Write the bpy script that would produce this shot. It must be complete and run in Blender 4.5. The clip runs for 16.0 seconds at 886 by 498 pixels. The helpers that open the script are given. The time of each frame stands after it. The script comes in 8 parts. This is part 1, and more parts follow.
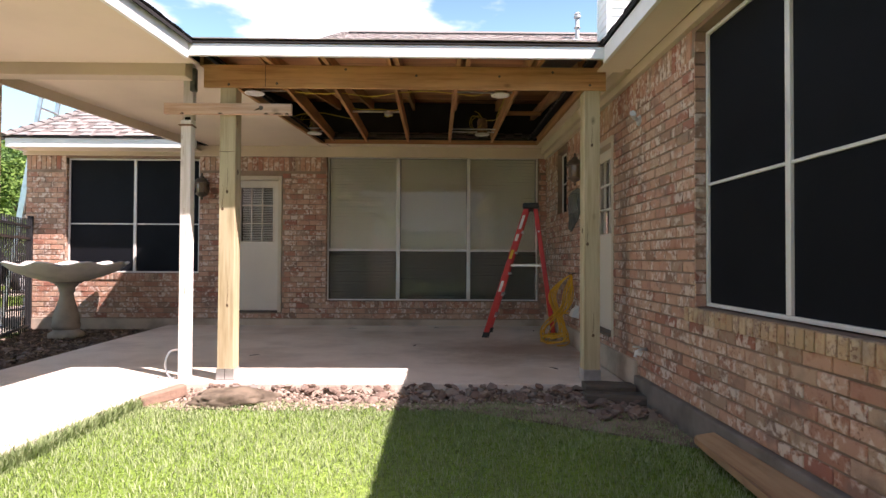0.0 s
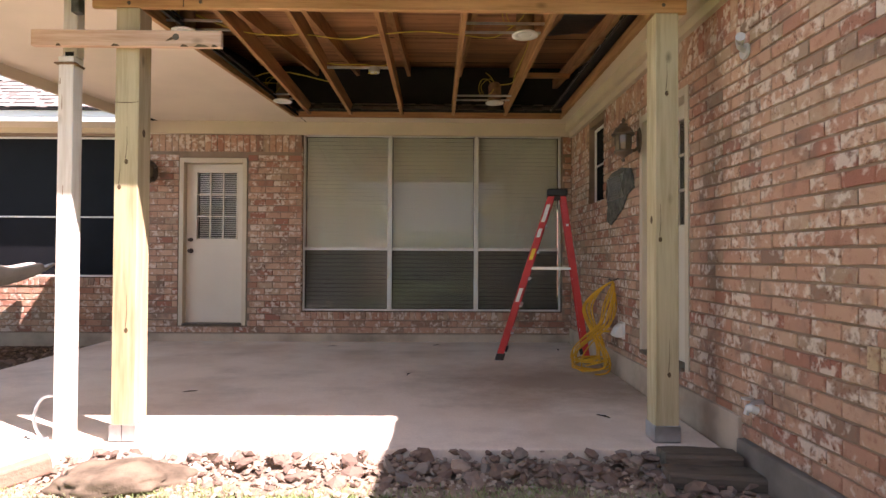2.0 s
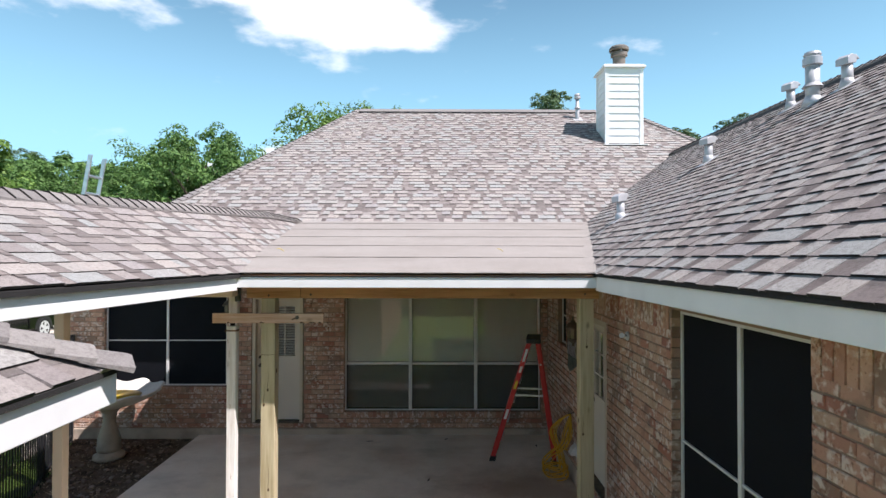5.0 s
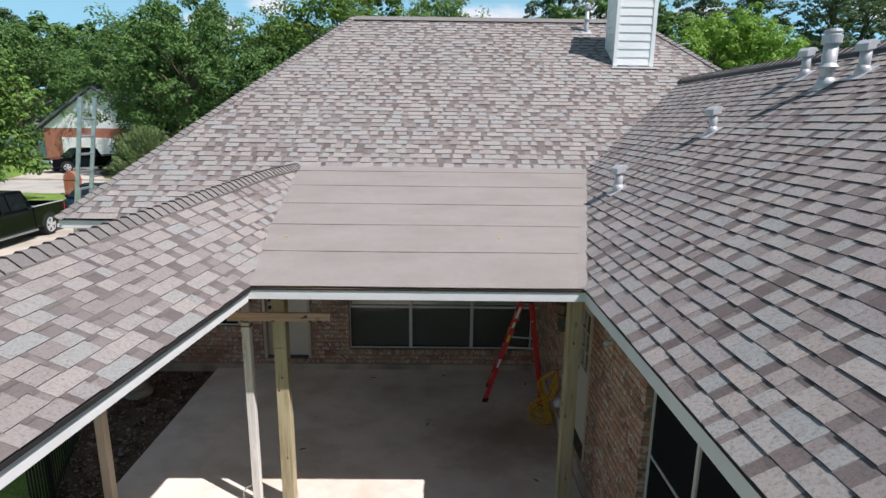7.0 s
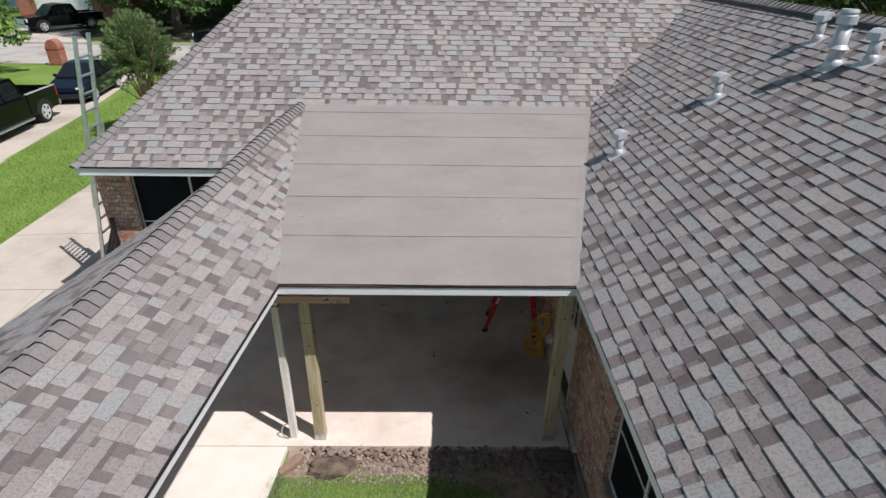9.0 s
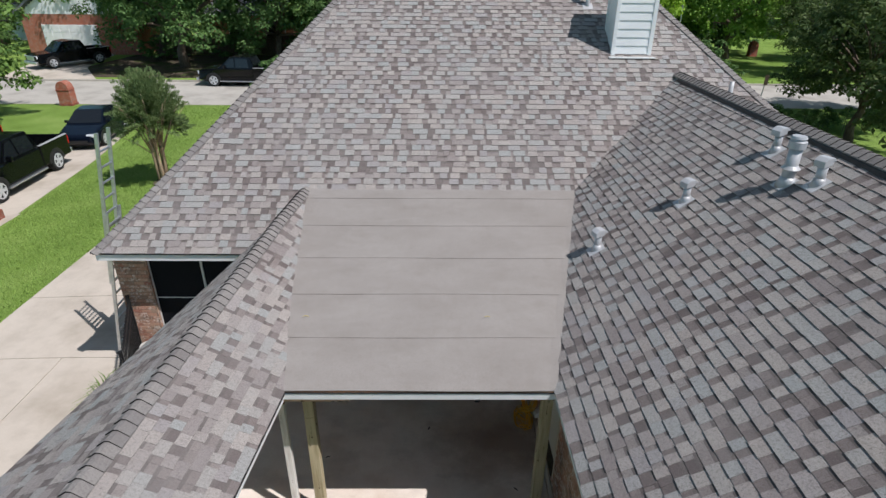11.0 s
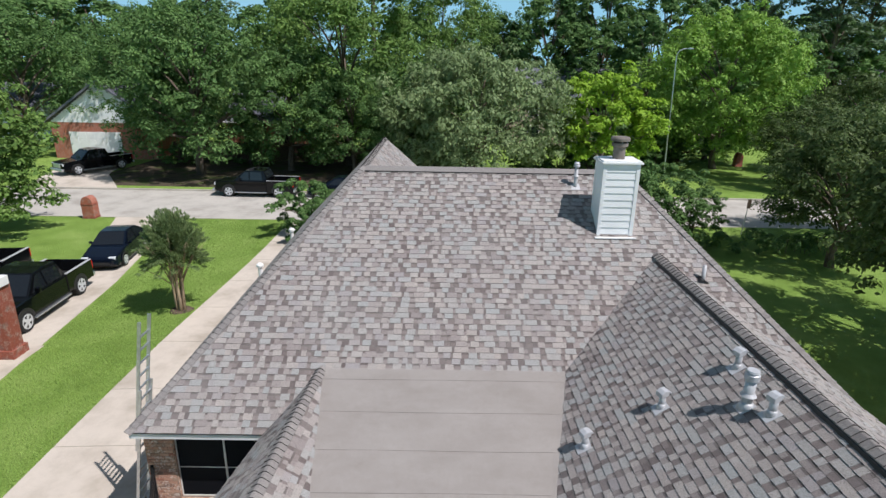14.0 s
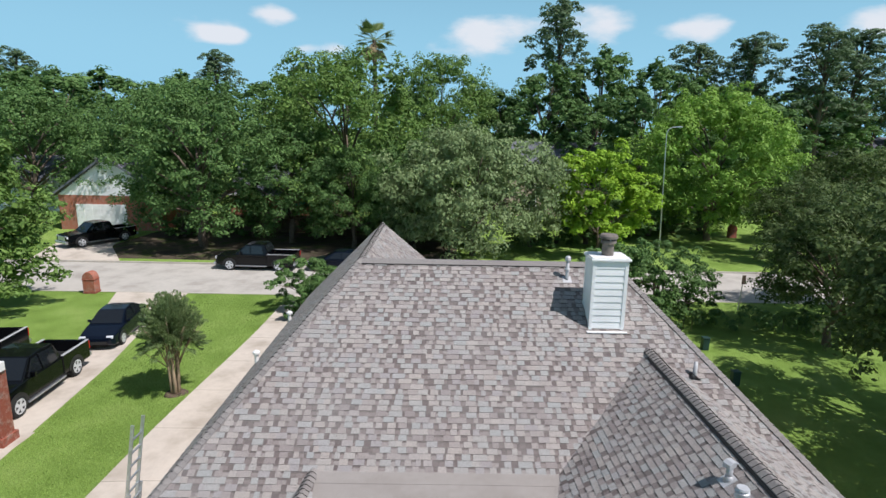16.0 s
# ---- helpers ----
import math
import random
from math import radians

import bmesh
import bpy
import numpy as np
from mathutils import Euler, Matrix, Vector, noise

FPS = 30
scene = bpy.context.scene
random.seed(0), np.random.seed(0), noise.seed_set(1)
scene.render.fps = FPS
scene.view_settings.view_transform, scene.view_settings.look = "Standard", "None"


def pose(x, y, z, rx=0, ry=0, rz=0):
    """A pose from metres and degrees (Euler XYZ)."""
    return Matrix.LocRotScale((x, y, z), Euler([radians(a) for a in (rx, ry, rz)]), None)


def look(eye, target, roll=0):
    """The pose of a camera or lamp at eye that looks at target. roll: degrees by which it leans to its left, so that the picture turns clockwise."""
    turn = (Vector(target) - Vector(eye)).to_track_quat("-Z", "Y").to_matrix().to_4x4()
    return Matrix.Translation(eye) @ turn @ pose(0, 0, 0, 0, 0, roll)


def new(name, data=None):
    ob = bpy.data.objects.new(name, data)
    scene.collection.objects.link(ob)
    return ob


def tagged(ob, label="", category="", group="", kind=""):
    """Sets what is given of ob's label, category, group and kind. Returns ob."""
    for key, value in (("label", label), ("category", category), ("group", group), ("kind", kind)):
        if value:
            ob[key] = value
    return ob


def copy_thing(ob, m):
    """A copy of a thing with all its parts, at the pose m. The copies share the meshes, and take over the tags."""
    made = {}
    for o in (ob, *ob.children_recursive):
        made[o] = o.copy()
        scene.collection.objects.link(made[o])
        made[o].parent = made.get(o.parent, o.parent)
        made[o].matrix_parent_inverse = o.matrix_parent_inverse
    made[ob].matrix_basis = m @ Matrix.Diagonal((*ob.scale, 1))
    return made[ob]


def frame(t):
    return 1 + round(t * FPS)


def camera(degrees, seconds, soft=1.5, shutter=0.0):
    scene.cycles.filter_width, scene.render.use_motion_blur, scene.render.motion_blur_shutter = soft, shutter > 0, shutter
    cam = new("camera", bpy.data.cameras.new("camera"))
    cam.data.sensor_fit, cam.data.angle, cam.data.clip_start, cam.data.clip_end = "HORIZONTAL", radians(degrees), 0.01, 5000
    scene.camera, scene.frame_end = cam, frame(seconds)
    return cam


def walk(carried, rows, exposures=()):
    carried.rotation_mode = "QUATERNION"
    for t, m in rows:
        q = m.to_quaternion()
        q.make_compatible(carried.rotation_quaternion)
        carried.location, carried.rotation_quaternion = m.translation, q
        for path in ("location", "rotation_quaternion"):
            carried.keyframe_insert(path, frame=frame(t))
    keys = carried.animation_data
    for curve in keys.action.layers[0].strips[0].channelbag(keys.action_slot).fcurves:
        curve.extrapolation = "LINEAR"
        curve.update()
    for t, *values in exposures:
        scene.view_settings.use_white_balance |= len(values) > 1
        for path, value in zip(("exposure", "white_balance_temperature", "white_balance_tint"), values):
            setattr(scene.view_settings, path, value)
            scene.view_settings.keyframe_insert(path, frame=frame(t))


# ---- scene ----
cam = camera(76.9, 16.0)
PATH = [
    (0, (0.606, 0.203, 1.044), (0.629, 2.202, 1.079), 0.3),
    (0.5, (0.596, 0.859, 1.068), (0.618, 2.858, 1.101), 0.3),
    (1, (0.572, 1.456, 1.075), (0.594, 3.456, 1.11), 0.2),
    (1.5, (0.577, 1.729, 1.067), (0.6, 3.728, 1.1), 0.3),
    (2, (0.605, 1.79, 1.062), (0.627, 3.79, 1.095), 0.3),
    (2.5, (0.643, 1.581, 1.047), (0.663, 3.581, 1.083), 0.3),
    (3, (0.591, 1.12, 1.035), (0.611, 3.119, 1.07), 0.3),
    (3.5, (0.524, 0.502, 1.042), (0.544, 2.502, 1.076), 0.2),
    (4, (0.517, 0.014, 1.622), (0.53, 2.014, 1.657), 0.3),
    (4.5, (0.485, -0.363, 2.353), (0.5, 1.637, 2.385), 0.1),
    (4.7, (0.485, -0.479, 2.635), (0.499, 1.521, 2.667), 0.1),
    (6.8, (0.51, -0.595, 4.073), (0.521, 1.377, 3.735), 0.3),
    (7, (0.473, -0.603, 4.39), (0.493, 1.346, 3.945), 0.7),
    (7.5, (0.438, -0.598, 4.947), (0.464, 1.299, 4.313), 0.7),
    (8, (0.384, -0.581, 5.332), (0.412, 1.237, 4.499), 0.9),
    (8.2, (0.365, -0.571, 5.499), (0.394, 1.212, 4.595), 1.0),
    (10.3, (0.387, -0.564, 6.814), (0.409, 1.193, 5.86), 0.5),
    (10.5, (0.418, -0.577, 6.968), (0.44, 1.19, 6.03), 0.5),
    (11, (0.488, -0.635, 7.376), (0.509, 1.154, 6.482), 0.5),
    (11.5, (0.518, -0.623, 7.733), (0.539, 1.185, 6.878), 0.6),
    (12, (0.377, -0.619, 8.17), (0.397, 1.21, 7.363), 0.8),
    (12.5, (0.327, -0.689, 8.566), (0.345, 1.158, 7.798), 0.8),
    (13, (0.317, -0.857, 9.011), (0.336, 1.009, 8.291), 1.0),
    (13.5, (0.333, -0.921, 9.395), (0.352, 0.962, 8.72), 1.0),
    (14, (0.38, -0.961, 9.785), (0.398, 0.937, 9.153), 1.1),
    (14.5, (0.4, -0.957, 9.878), (0.419, 0.945, 9.261), 1.1),
    (15, (0.413, -0.919, 10.053), (0.432, 0.988, 9.45), 1.1),
    (15.5, (0.471, -0.948, 10.369), (0.488, 0.971, 9.807), 1.1),
    (16, (0.514, -1.056, 10.659), (0.528, 0.9, 10.245), 1.1),
]
walk(cam, [(t, look(eye, target, roll)) for t, eye, target, roll in PATH],
     [(0.0, 1.42, 6900, 30), (0.5, 1.51, 7000, 32), (1.0, 1.84, 7100, 35), (1.5, 2.0, 7150, 37), (2.2, 2.02, 7150, 37), (2.6, 1.99, 7150, 37), (3.0, 2.03, 7000, 36), (3.5, 1.87, 6800, 32), (4.0, 1.41, 6550, 27), (4.5, 0.90, 6250, 21), (5.0, 0.70, 6250, 18), (7.0, 0.17, 6250, 16), (8.2, 0.06, 6250, 16), (10.5, -0.18, 6150, 14), (12.5, -0.08, 6150, 13), (14.5, 0.0, 6200, 15), (16.0, 0.02, 6200, 15)])

# ---- light ----
SUN = Vector((1.58, -0.99, 2.80)).normalized()
world = bpy.data.worlds.new("sky")
scene.world = world
world.use_nodes = True
wt = world.node_tree
wt.nodes.clear()
sky = wt.nodes.new("ShaderNodeTexSky")
sky.sky_type, sky.sun_disc = "NISHITA", False
sky.sun_elevation, sky.sun_rotation = math.asin(SUN.z), math.atan2(SUN.x, SUN.y)
sky.air_density, sky.dust_density, sky.ozone_density = 0.9, 0.2, 3.2
coord = wt.nodes.new("ShaderNodeTexCoord")
mapping = wt.nodes.new("ShaderNodeMapping")
mapping.inputs["Location"].default_value = (0.35, 0.2, 0.0)
mapping.inputs["Scale"].default_value = (1.0, 1.0, 2.4)
flat = wt.nodes.new("ShaderNodeMapping")
flat.inputs["Scale"].default_value = (1.0, 1.0, 2.4)
wt.links.new(coord.outputs["Generated"], flat.inputs["Vector"])
puffs = wt.nodes.new("ShaderNodeTexNoise")
puffs.inputs["Scale"].default_value, puffs.inputs["Detail"].default_value = 7.0, 8.0
puffs.inputs["Roughness"].default_value = 0.52
cover = wt.nodes.new("ShaderNodeMapRange")
cover.inputs["From Min"].default_value, cover.inputs["From Max"].default_value = 0.62, 0.86
cover.interpolation_type = "SMOOTHSTEP"
tint = wt.nodes.new("ShaderNodeMix")
tint.data_type, tint.blend_type = "RGBA", "MULTIPLY"
tint.inputs["Factor"].default_value = 1.0
rise = wt.nodes.new("ShaderNodeSeparateXYZ")
wt.links.new(coord.outputs["Generated"], rise.inputs[0])
upper = wt.nodes.new("ShaderNodeMapRange")
upper.interpolation_type = "SMOOTHSTEP"
upper.inputs["From Min"].default_value, upper.inputs["From Max"].default_value = 0.42, 0.72
wt.links.new(rise.outputs["Z"], upper.inputs["Value"])
cast = wt.nodes.new("ShaderNodeMix")
cast.data_type = "RGBA"
cast.inputs["A"].default_value = (1.25, 1.50, 1.20, 1)
cast.inputs["B"].default_value = (1.85, 1.48, 1.08, 1)
wt.links.new(upper.outputs["Result"], cast.inputs["Factor"])
wt.links.new(cast.outputs["Result"], tint.inputs["B"])
clouds = wt.nodes.new("ShaderNodeMix")
clouds.data_type = "RGBA"
clouds.inputs["B"].default_value = (9.6, 10.2, 10.4, 1)
back = wt.nodes.new("ShaderNodeBackground")
back.inputs["Strength"].default_value = 0.078
sky_out = wt.nodes.new("ShaderNodeOutputWorld")
wt.links.new(coord.outputs["Generated"], mapping.inputs["Vector"])
wt.links.new(mapping.outputs["Vector"], puffs.inputs["Vector"])
# cloud banks: the cover thickens round a few bearings
gather = puffs.outputs["Fac"]
for bearing, height, reach, gain in ((-21, 26, 0.34, 0.34), (-8, 25, 0.36, 0.36), (-3, 22, 0.16, 0.2), (-38, 22, 0.3, 0.2), (-20.9, 8.0, 0.060, 0.30), (-19.6, 8.1, 0.055, 0.30), (-15.8, 10.1, 0.060, 0.34), (-13.4, 7.3, 0.045, 0.30), (-10.4, 7.4, 0.04, 0.26), (-17.1, 5.6, 0.04, 0.22), (2.8, 9.6, 0.11, 0.24), (6.2, 9.0, 0.12, 0.26), (9.6, 10.2, 0.08, 0.2), (15.5, 10.6, 0.12, 0.28), (23.6, 9.2, 0.09, 0.30), (36.3, 8.8, 0.09, 0.28), (120, 35, 0.5, 0.2), (-150, 28, 0.5, 0.2), (70, 30, 0.4, 0.2)):
    away = wt.nodes.new("ShaderNodeVectorMath")
    away.operation = "DISTANCE"
    a, e = radians(bearing), radians(height)
    away.inputs[1].default_value = (math.sin(a) * math.cos(e), math.cos(a) * math.cos(e), math.sin(e) * 2.4)
    wt.links.new(flat.outputs["Vector"], away.inputs[0])
    near = wt.nodes.new("ShaderNodeMapRange")
    near.interpolation_type = "SMOOTHSTEP"
    near.inputs["From Min"].default_value, near.inputs["From Max"].default_value = reach, 0.0
    near.inputs["To Min"].default_value, near.inputs["To Max"].default_value = 0.0, gain
    wt.links.new(away.outputs["Value"], near.inputs["Value"])
    add = wt.nodes.new("ShaderNodeMath")
    wt.links.new(gather, add.inputs[0])
    wt.links.new(near.outputs["Result"], add.inputs[1])
    gather = add.outputs[0]
wt.links.new(gather, cover.inputs["Value"])
wt.links.new(sky.outputs["Color"], tint.inputs["A"])
low = wt.nodes.new("ShaderNodeMapRange")
low.interpolation_type = "SMOOTHSTEP"
low.inputs["From Min"].default_value, low.inputs["From Max"].default_value = 0.54, 0.0
wt.links.new(rise.outputs["Z"], low.inputs["Value"])
haze = wt.nodes.new("ShaderNodeMix")
haze.data_type = "RGBA"
haze.inputs["B"].default_value = (4.0, 7.9, 10.0, 1)
wt.links.new(low.outputs["Result"], haze.inputs["Factor"])
wt.links.new(tint.outputs["Result"], haze.inputs["A"])
wt.links.new(haze.outputs["Result"], clouds.inputs["A"])
wt.links.new(cover.outputs["Result"], clouds.inputs["Factor"])
wt.links.new(clouds.outputs["Result"], back.inputs["Color"])
wt.links.new(back.outputs["Background"], sky_out.inputs["Surface"])
sun = new("sun", bpy.data.lights.new("sun", "SUN"))
sun.data.energy, sun.data.angle, sun.data.color = 5.0, radians(0.53), (1.0, 0.962, 0.915)
sun.matrix_world = look(SUN * 60, (0, 0, 0))

# ---- materials ----
def nd(nt, kind, out=0, op="", **ins):
    """A node; ins: values or sockets by input name (underscores for spaces) or by i0, i1 ... Returns the output socket."""
    n = nt.nodes.new("ShaderNode" + kind)
    if op:
        n.operation = op
    for k, v in ins.items():
        s = n.inputs[int(k[1:])] if k[0] == "i" and k[1:].isdigit() else n.inputs[k.replace("_", " ")]
        if isinstance(v, bpy.types.NodeSocket):
            nt.links.new(v, s)
        else:
            s.default_value = v
    return n.outputs[out]


def rgb(c):
    return (c[0], c[1], c[2], 1.0)


def ramp(nt, fac, stops, mode="LINEAR"):
    n = nt.nodes.new("ShaderNodeValToRGB")
    n.color_ramp.interpolation = mode
    while len(n.color_ramp.elements) < len(stops):
        n.color_ramp.elements.new(1.0)
    for e, (p, c) in zip(n.color_ramp.elements, stops):
        e.position, e.color = p, rgb(c) if not isinstance(c, (int, float)) else (c, c, c, 1)
    nt.links.new(fac, n.inputs[0])
    return n.outputs[0]


def mix(nt, fac, a, b, blend="MIX"):
    n = nt.nodes.new("ShaderNodeMix")
    n.data_type, n.blend_type = "RGBA", blend
    for s, v in ((n.inputs["Factor"], fac), (n.inputs[6], a), (n.inputs[7], b)):
        if isinstance(v, bpy.types.NodeSocket):
            nt.links.new(v, s)
        else:
            s.default_value = v if isinstance(v, (int, float)) else rgb(v)
    return n.outputs[2]


def place(nt, scale=(1, 1, 1)):
    pos = nd(nt, "NewGeometry")
    return nd(nt, "Mapping", Vector=pos, Scale=scale)


def noisy(nt, scale, detail=4.0, stretch=(1, 1, 1), rough=0.55):
    return nd(nt, "TexNoise", Vector=place(nt, stretch), Scale=scale, Detail=detail, Roughness=rough)


def chance(nt):
    """A number of its own for every piece, single object or island of a joined mesh."""
    a = nd(nt, "ObjectInfo", out=5)
    b = nd(nt, "NewGeometry", out=8)
    return nd(nt, "Math", op="FRACT", i0=nd(nt, "Math", i0=a, i1=b))


def material(name, rough=0.7, metal=0.0, spec=0.4):
    m = bpy.data.materials.new(name)
    m.use_nodes = True
    b = m.node_tree.nodes["Principled BSDF"]
    b.inputs["Roughness"].default_value, b.inputs["Metallic"].default_value = rough, metal
    b.inputs["Specular IOR Level"].default_value = spec
    return m, m.node_tree, b


def bump(nt, b, height, strength=0.3, distance=0.01):
    nt.links.new(nd(nt, "Bump", Height=height, Strength=strength, Distance=distance), b.inputs["Normal"])


def painted(name, col, rough=0.55, dirt=0.12, scale=1.6, metal=0.0, grain=60.0, relief=0.15, spec=0.4, stretch=(1, 1, 1)):
    """A plain coat with faint stains and a fine relief."""
    m, nt, b = material(name, rough, metal, spec)
    big = noisy(nt, scale, 5.0, stretch)
    dark = tuple(c * (1 - 2.2 * dirt) for c in col)
    nt.links.new(ramp(nt, big, [(0.30, dark), (0.55, col), (0.8, tuple(min(1, c * (1 + dirt)) for c in col))]), b.inputs["Base Color"])
    bump(nt, b, noisy(nt, grain, 2.0, stretch), relief, 0.004)
    return m


def brick_mat(name, stops, smear=0.5, red=(0.34, 0.15, 0.10)):
    """Tumbled brick: a tone for each piece, red and dark blotches, pale lime veins."""
    m, nt, b = material(name, 0.88, 0.0, 0.2)
    base = ramp(nt, chance(nt), stops)
    # each piece has its own markings
    own = nd(nt, "VectorMath", op="ADD", i0=place(nt), i1=nd(nt, "Math", op="MULTIPLY", i0=chance(nt), i1=61.7))
    mark = lambda scale, detail, rough=0.55, distort=0.0: nd(nt, "TexNoise", Vector=own, Scale=scale, Detail=detail, Roughness=rough, Distortion=distort)
    base = mix(nt, ramp(nt, mark(14.0, 5.0, 0.65), [(0.52, 0.0), (0.66, 0.6)]), base, red)
    specks = nd(nt, "Math", op="MULTIPLY", i0=mark(60.0, 2.0), i1=mark(5.0, 2.0))
    base = mix(nt, ramp(nt, specks, [(0.30, 0.0), (0.37, 0.75)]), base, tuple(c * 0.55 for c in red))
    base = mix(nt, ramp(nt, noisy(nt, 4.5, 3.0), [(0.54, 0.0), (0.70, 0.65)]), base, (0.19, 0.140, 0.120))
    wash = nd(nt, "Math", op="MULTIPLY", i0=mark(23.0, 3.0, 0.5, 0.3), i1=mark(5.0, 2.0))
    base = mix(nt, ramp(nt, wash, [(0.258, 0.0), (0.350, smear)]), base, (0.74, 0.62, 0.53))
    nt.links.new(base, b.inputs["Base Color"])
    h = nd(nt, "Math", i0=noisy(nt, 45.0, 4.0), i1=noisy(nt, 160.0, 2.0))
    bump(nt, b, h, 0.6, 0.007)
    return m


BRICK = brick_mat("brown_pink_brick", [(0.0, (0.36, 0.145, 0.105)), (0.12, (0.43, 0.215, 0.150)), (0.25, (0.49, 0.275, 0.195)), (0.5, (0.52, 0.305, 0.212)),
                                       (0.75, (0.56, 0.355, 0.255)), (0.88, (0.47, 0.325, 0.230)), (1.0, (0.27, 0.165, 0.125))], 0.75)
SILL_BRICK = brick_mat("tan_sill_brick", [(0.0, (0.44, 0.29, 0.17)), (0.5, (0.52, 0.36, 0.22)), (1.0, (0.56, 0.41, 0.27))], 0.2)
RED_BRICK = brick_mat("red_brick", [(0.0, (0.22, 0.06, 0.04)), (0.5, (0.36, 0.11, 0.07)), (1.0, (0.42, 0.16, 0.10))], 0.2)
KNOT = painted("dark_pine_knot", (0.135, 0.085, 0.045), 0.8, 0.3, 40.0, grain=120, relief=0.4)
MORTAR = painted("mortar", (0.30, 0.212, 0.160), 0.95, 0.15, 3.0, grain=140, relief=0.5, spec=0.1)
STEM = painted("stem_wall_concrete", (0.50, 0.40, 0.315), 0.9, 0.2, 2.2, grain=90, relief=0.4, spec=0.2)
GREY_STEM = painted("grey_concrete", (0.215, 0.185, 0.16), 0.92, 0.22, 2.6, grain=90, relief=0.4, spec=0.2)
TRIM = painted("tan_painted_trim", (0.60, 0.50, 0.38), 0.6, 0.06, 1.3, grain=50, relief=0.08)
SOFFIT = painted("tan_soffit_board", (0.74, 0.63, 0.50), 0.7, 0.05, 0.9, grain=70, relief=0.1)
WHITE = painted("white_fascia_paint", (0.80, 0.79, 0.77), 0.5, 0.05, 1.5, grain=40, relief=0.1)
SIDING = painted("white_siding_paint", (0.80, 0.80, 0.79), 0.5, 0.04, 1.1, grain=40, relief=0.1)
DOORPAINT = painted("cream_door_paint", (0.68, 0.60, 0.50), 0.5, 0.04, 1.1, grain=30, relief=0.05)
FRAME = painted("white_aluminium_frame", (0.68, 0.665, 0.63), 0.4, 0.06, 4.0, metal=0.0, grain=30, relief=0.05)
GALV = painted("galvanised_steel", (0.62, 0.64, 0.66), 0.38, 0.1, 9.0, metal=0.85, grain=80, relief=0.05)
VENT = painted("grey_painted_vent", (0.50, 0.50, 0.505), 0.42, 0.08, 6.0, metal=0.15, grain=60, relief=0.05)
BLACK_METAL = painted("black_metal", (0.022, 0.022, 0.024), 0.45, 0.1, 5.0, metal=0.2, grain=60, relief=0.08)
RUST = painted("rusty_steel", (0.24, 0.135, 0.075), 0.75, 0.25, 14.0, metal=0.2, grain=120, relief=0.3)
# near-black: on the roof-space walls the colour stands in for shade
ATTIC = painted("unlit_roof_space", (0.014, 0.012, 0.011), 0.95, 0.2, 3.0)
FOIL = painted("black_foil_sheet", (0.018, 0.020, 0.024), 0.32, 0.2, 5.0, grain=18, relief=1.0)
BRONZE = painted("weathered_bronze", (0.135, 0.098, 0.072), 0.5, 0.2, 12.0, metal=0.3, grain=80, relief=0.15)
RED_RAIL = painted("red_fibreglass", (0.56, 0.032, 0.030), 0.42, 0.06, 6.0, grain=120, relief=0.05)
BLACK_PLASTIC = painted("black_plastic", (0.02, 0.02, 0.02), 0.5, 0.1, 8.0, grain=90, relief=0.1)
ALU = painted("bare_aluminium", (0.66, 0.67, 0.68), 0.35, 0.06, 8.0, metal=0.9, grain=80, relief=0.05)
HOSE = painted("yellow_cable_sheath", (0.68, 0.36, 0.02), 0.5, 0.1, 8.0, grain=90, relief=0.05)
WHITE_PLASTIC = painted("white_plastic", (0.78, 0.77, 0.74), 0.4, 0.05, 5.0, grain=60, relief=0.05)
YELLOW_LABEL = painted("yellow_label", (0.75, 0.52, 0.04), 0.5, 0.05, 8.0)
WIRE_Y = painted("yellow_wire", (0.58, 0.45, 0.06), 0.5, 0.05, 8.0)
CAST = painted("cast_stone", (0.44, 0.38, 0.31), 0.9, 0.16, 4.0, grain=120, relief=0.5, spec=0.2)
CAST_TOP = painted("pale_cast_stone", (0.66, 0.62, 0.56), 0.9, 0.1, 4.0, grain=120, relief=0.4, spec=0.2)
EDGE = painted("dark_roof_edge", (0.022, 0.020, 0.019), 0.9, 0.15, 6.0, grain=150, relief=0.5)
MESH_GREY = painted("grey_wire_lath", (0.125, 0.125, 0.110), 0.85, 0.25, 20.0, grain=300, relief=1.0)


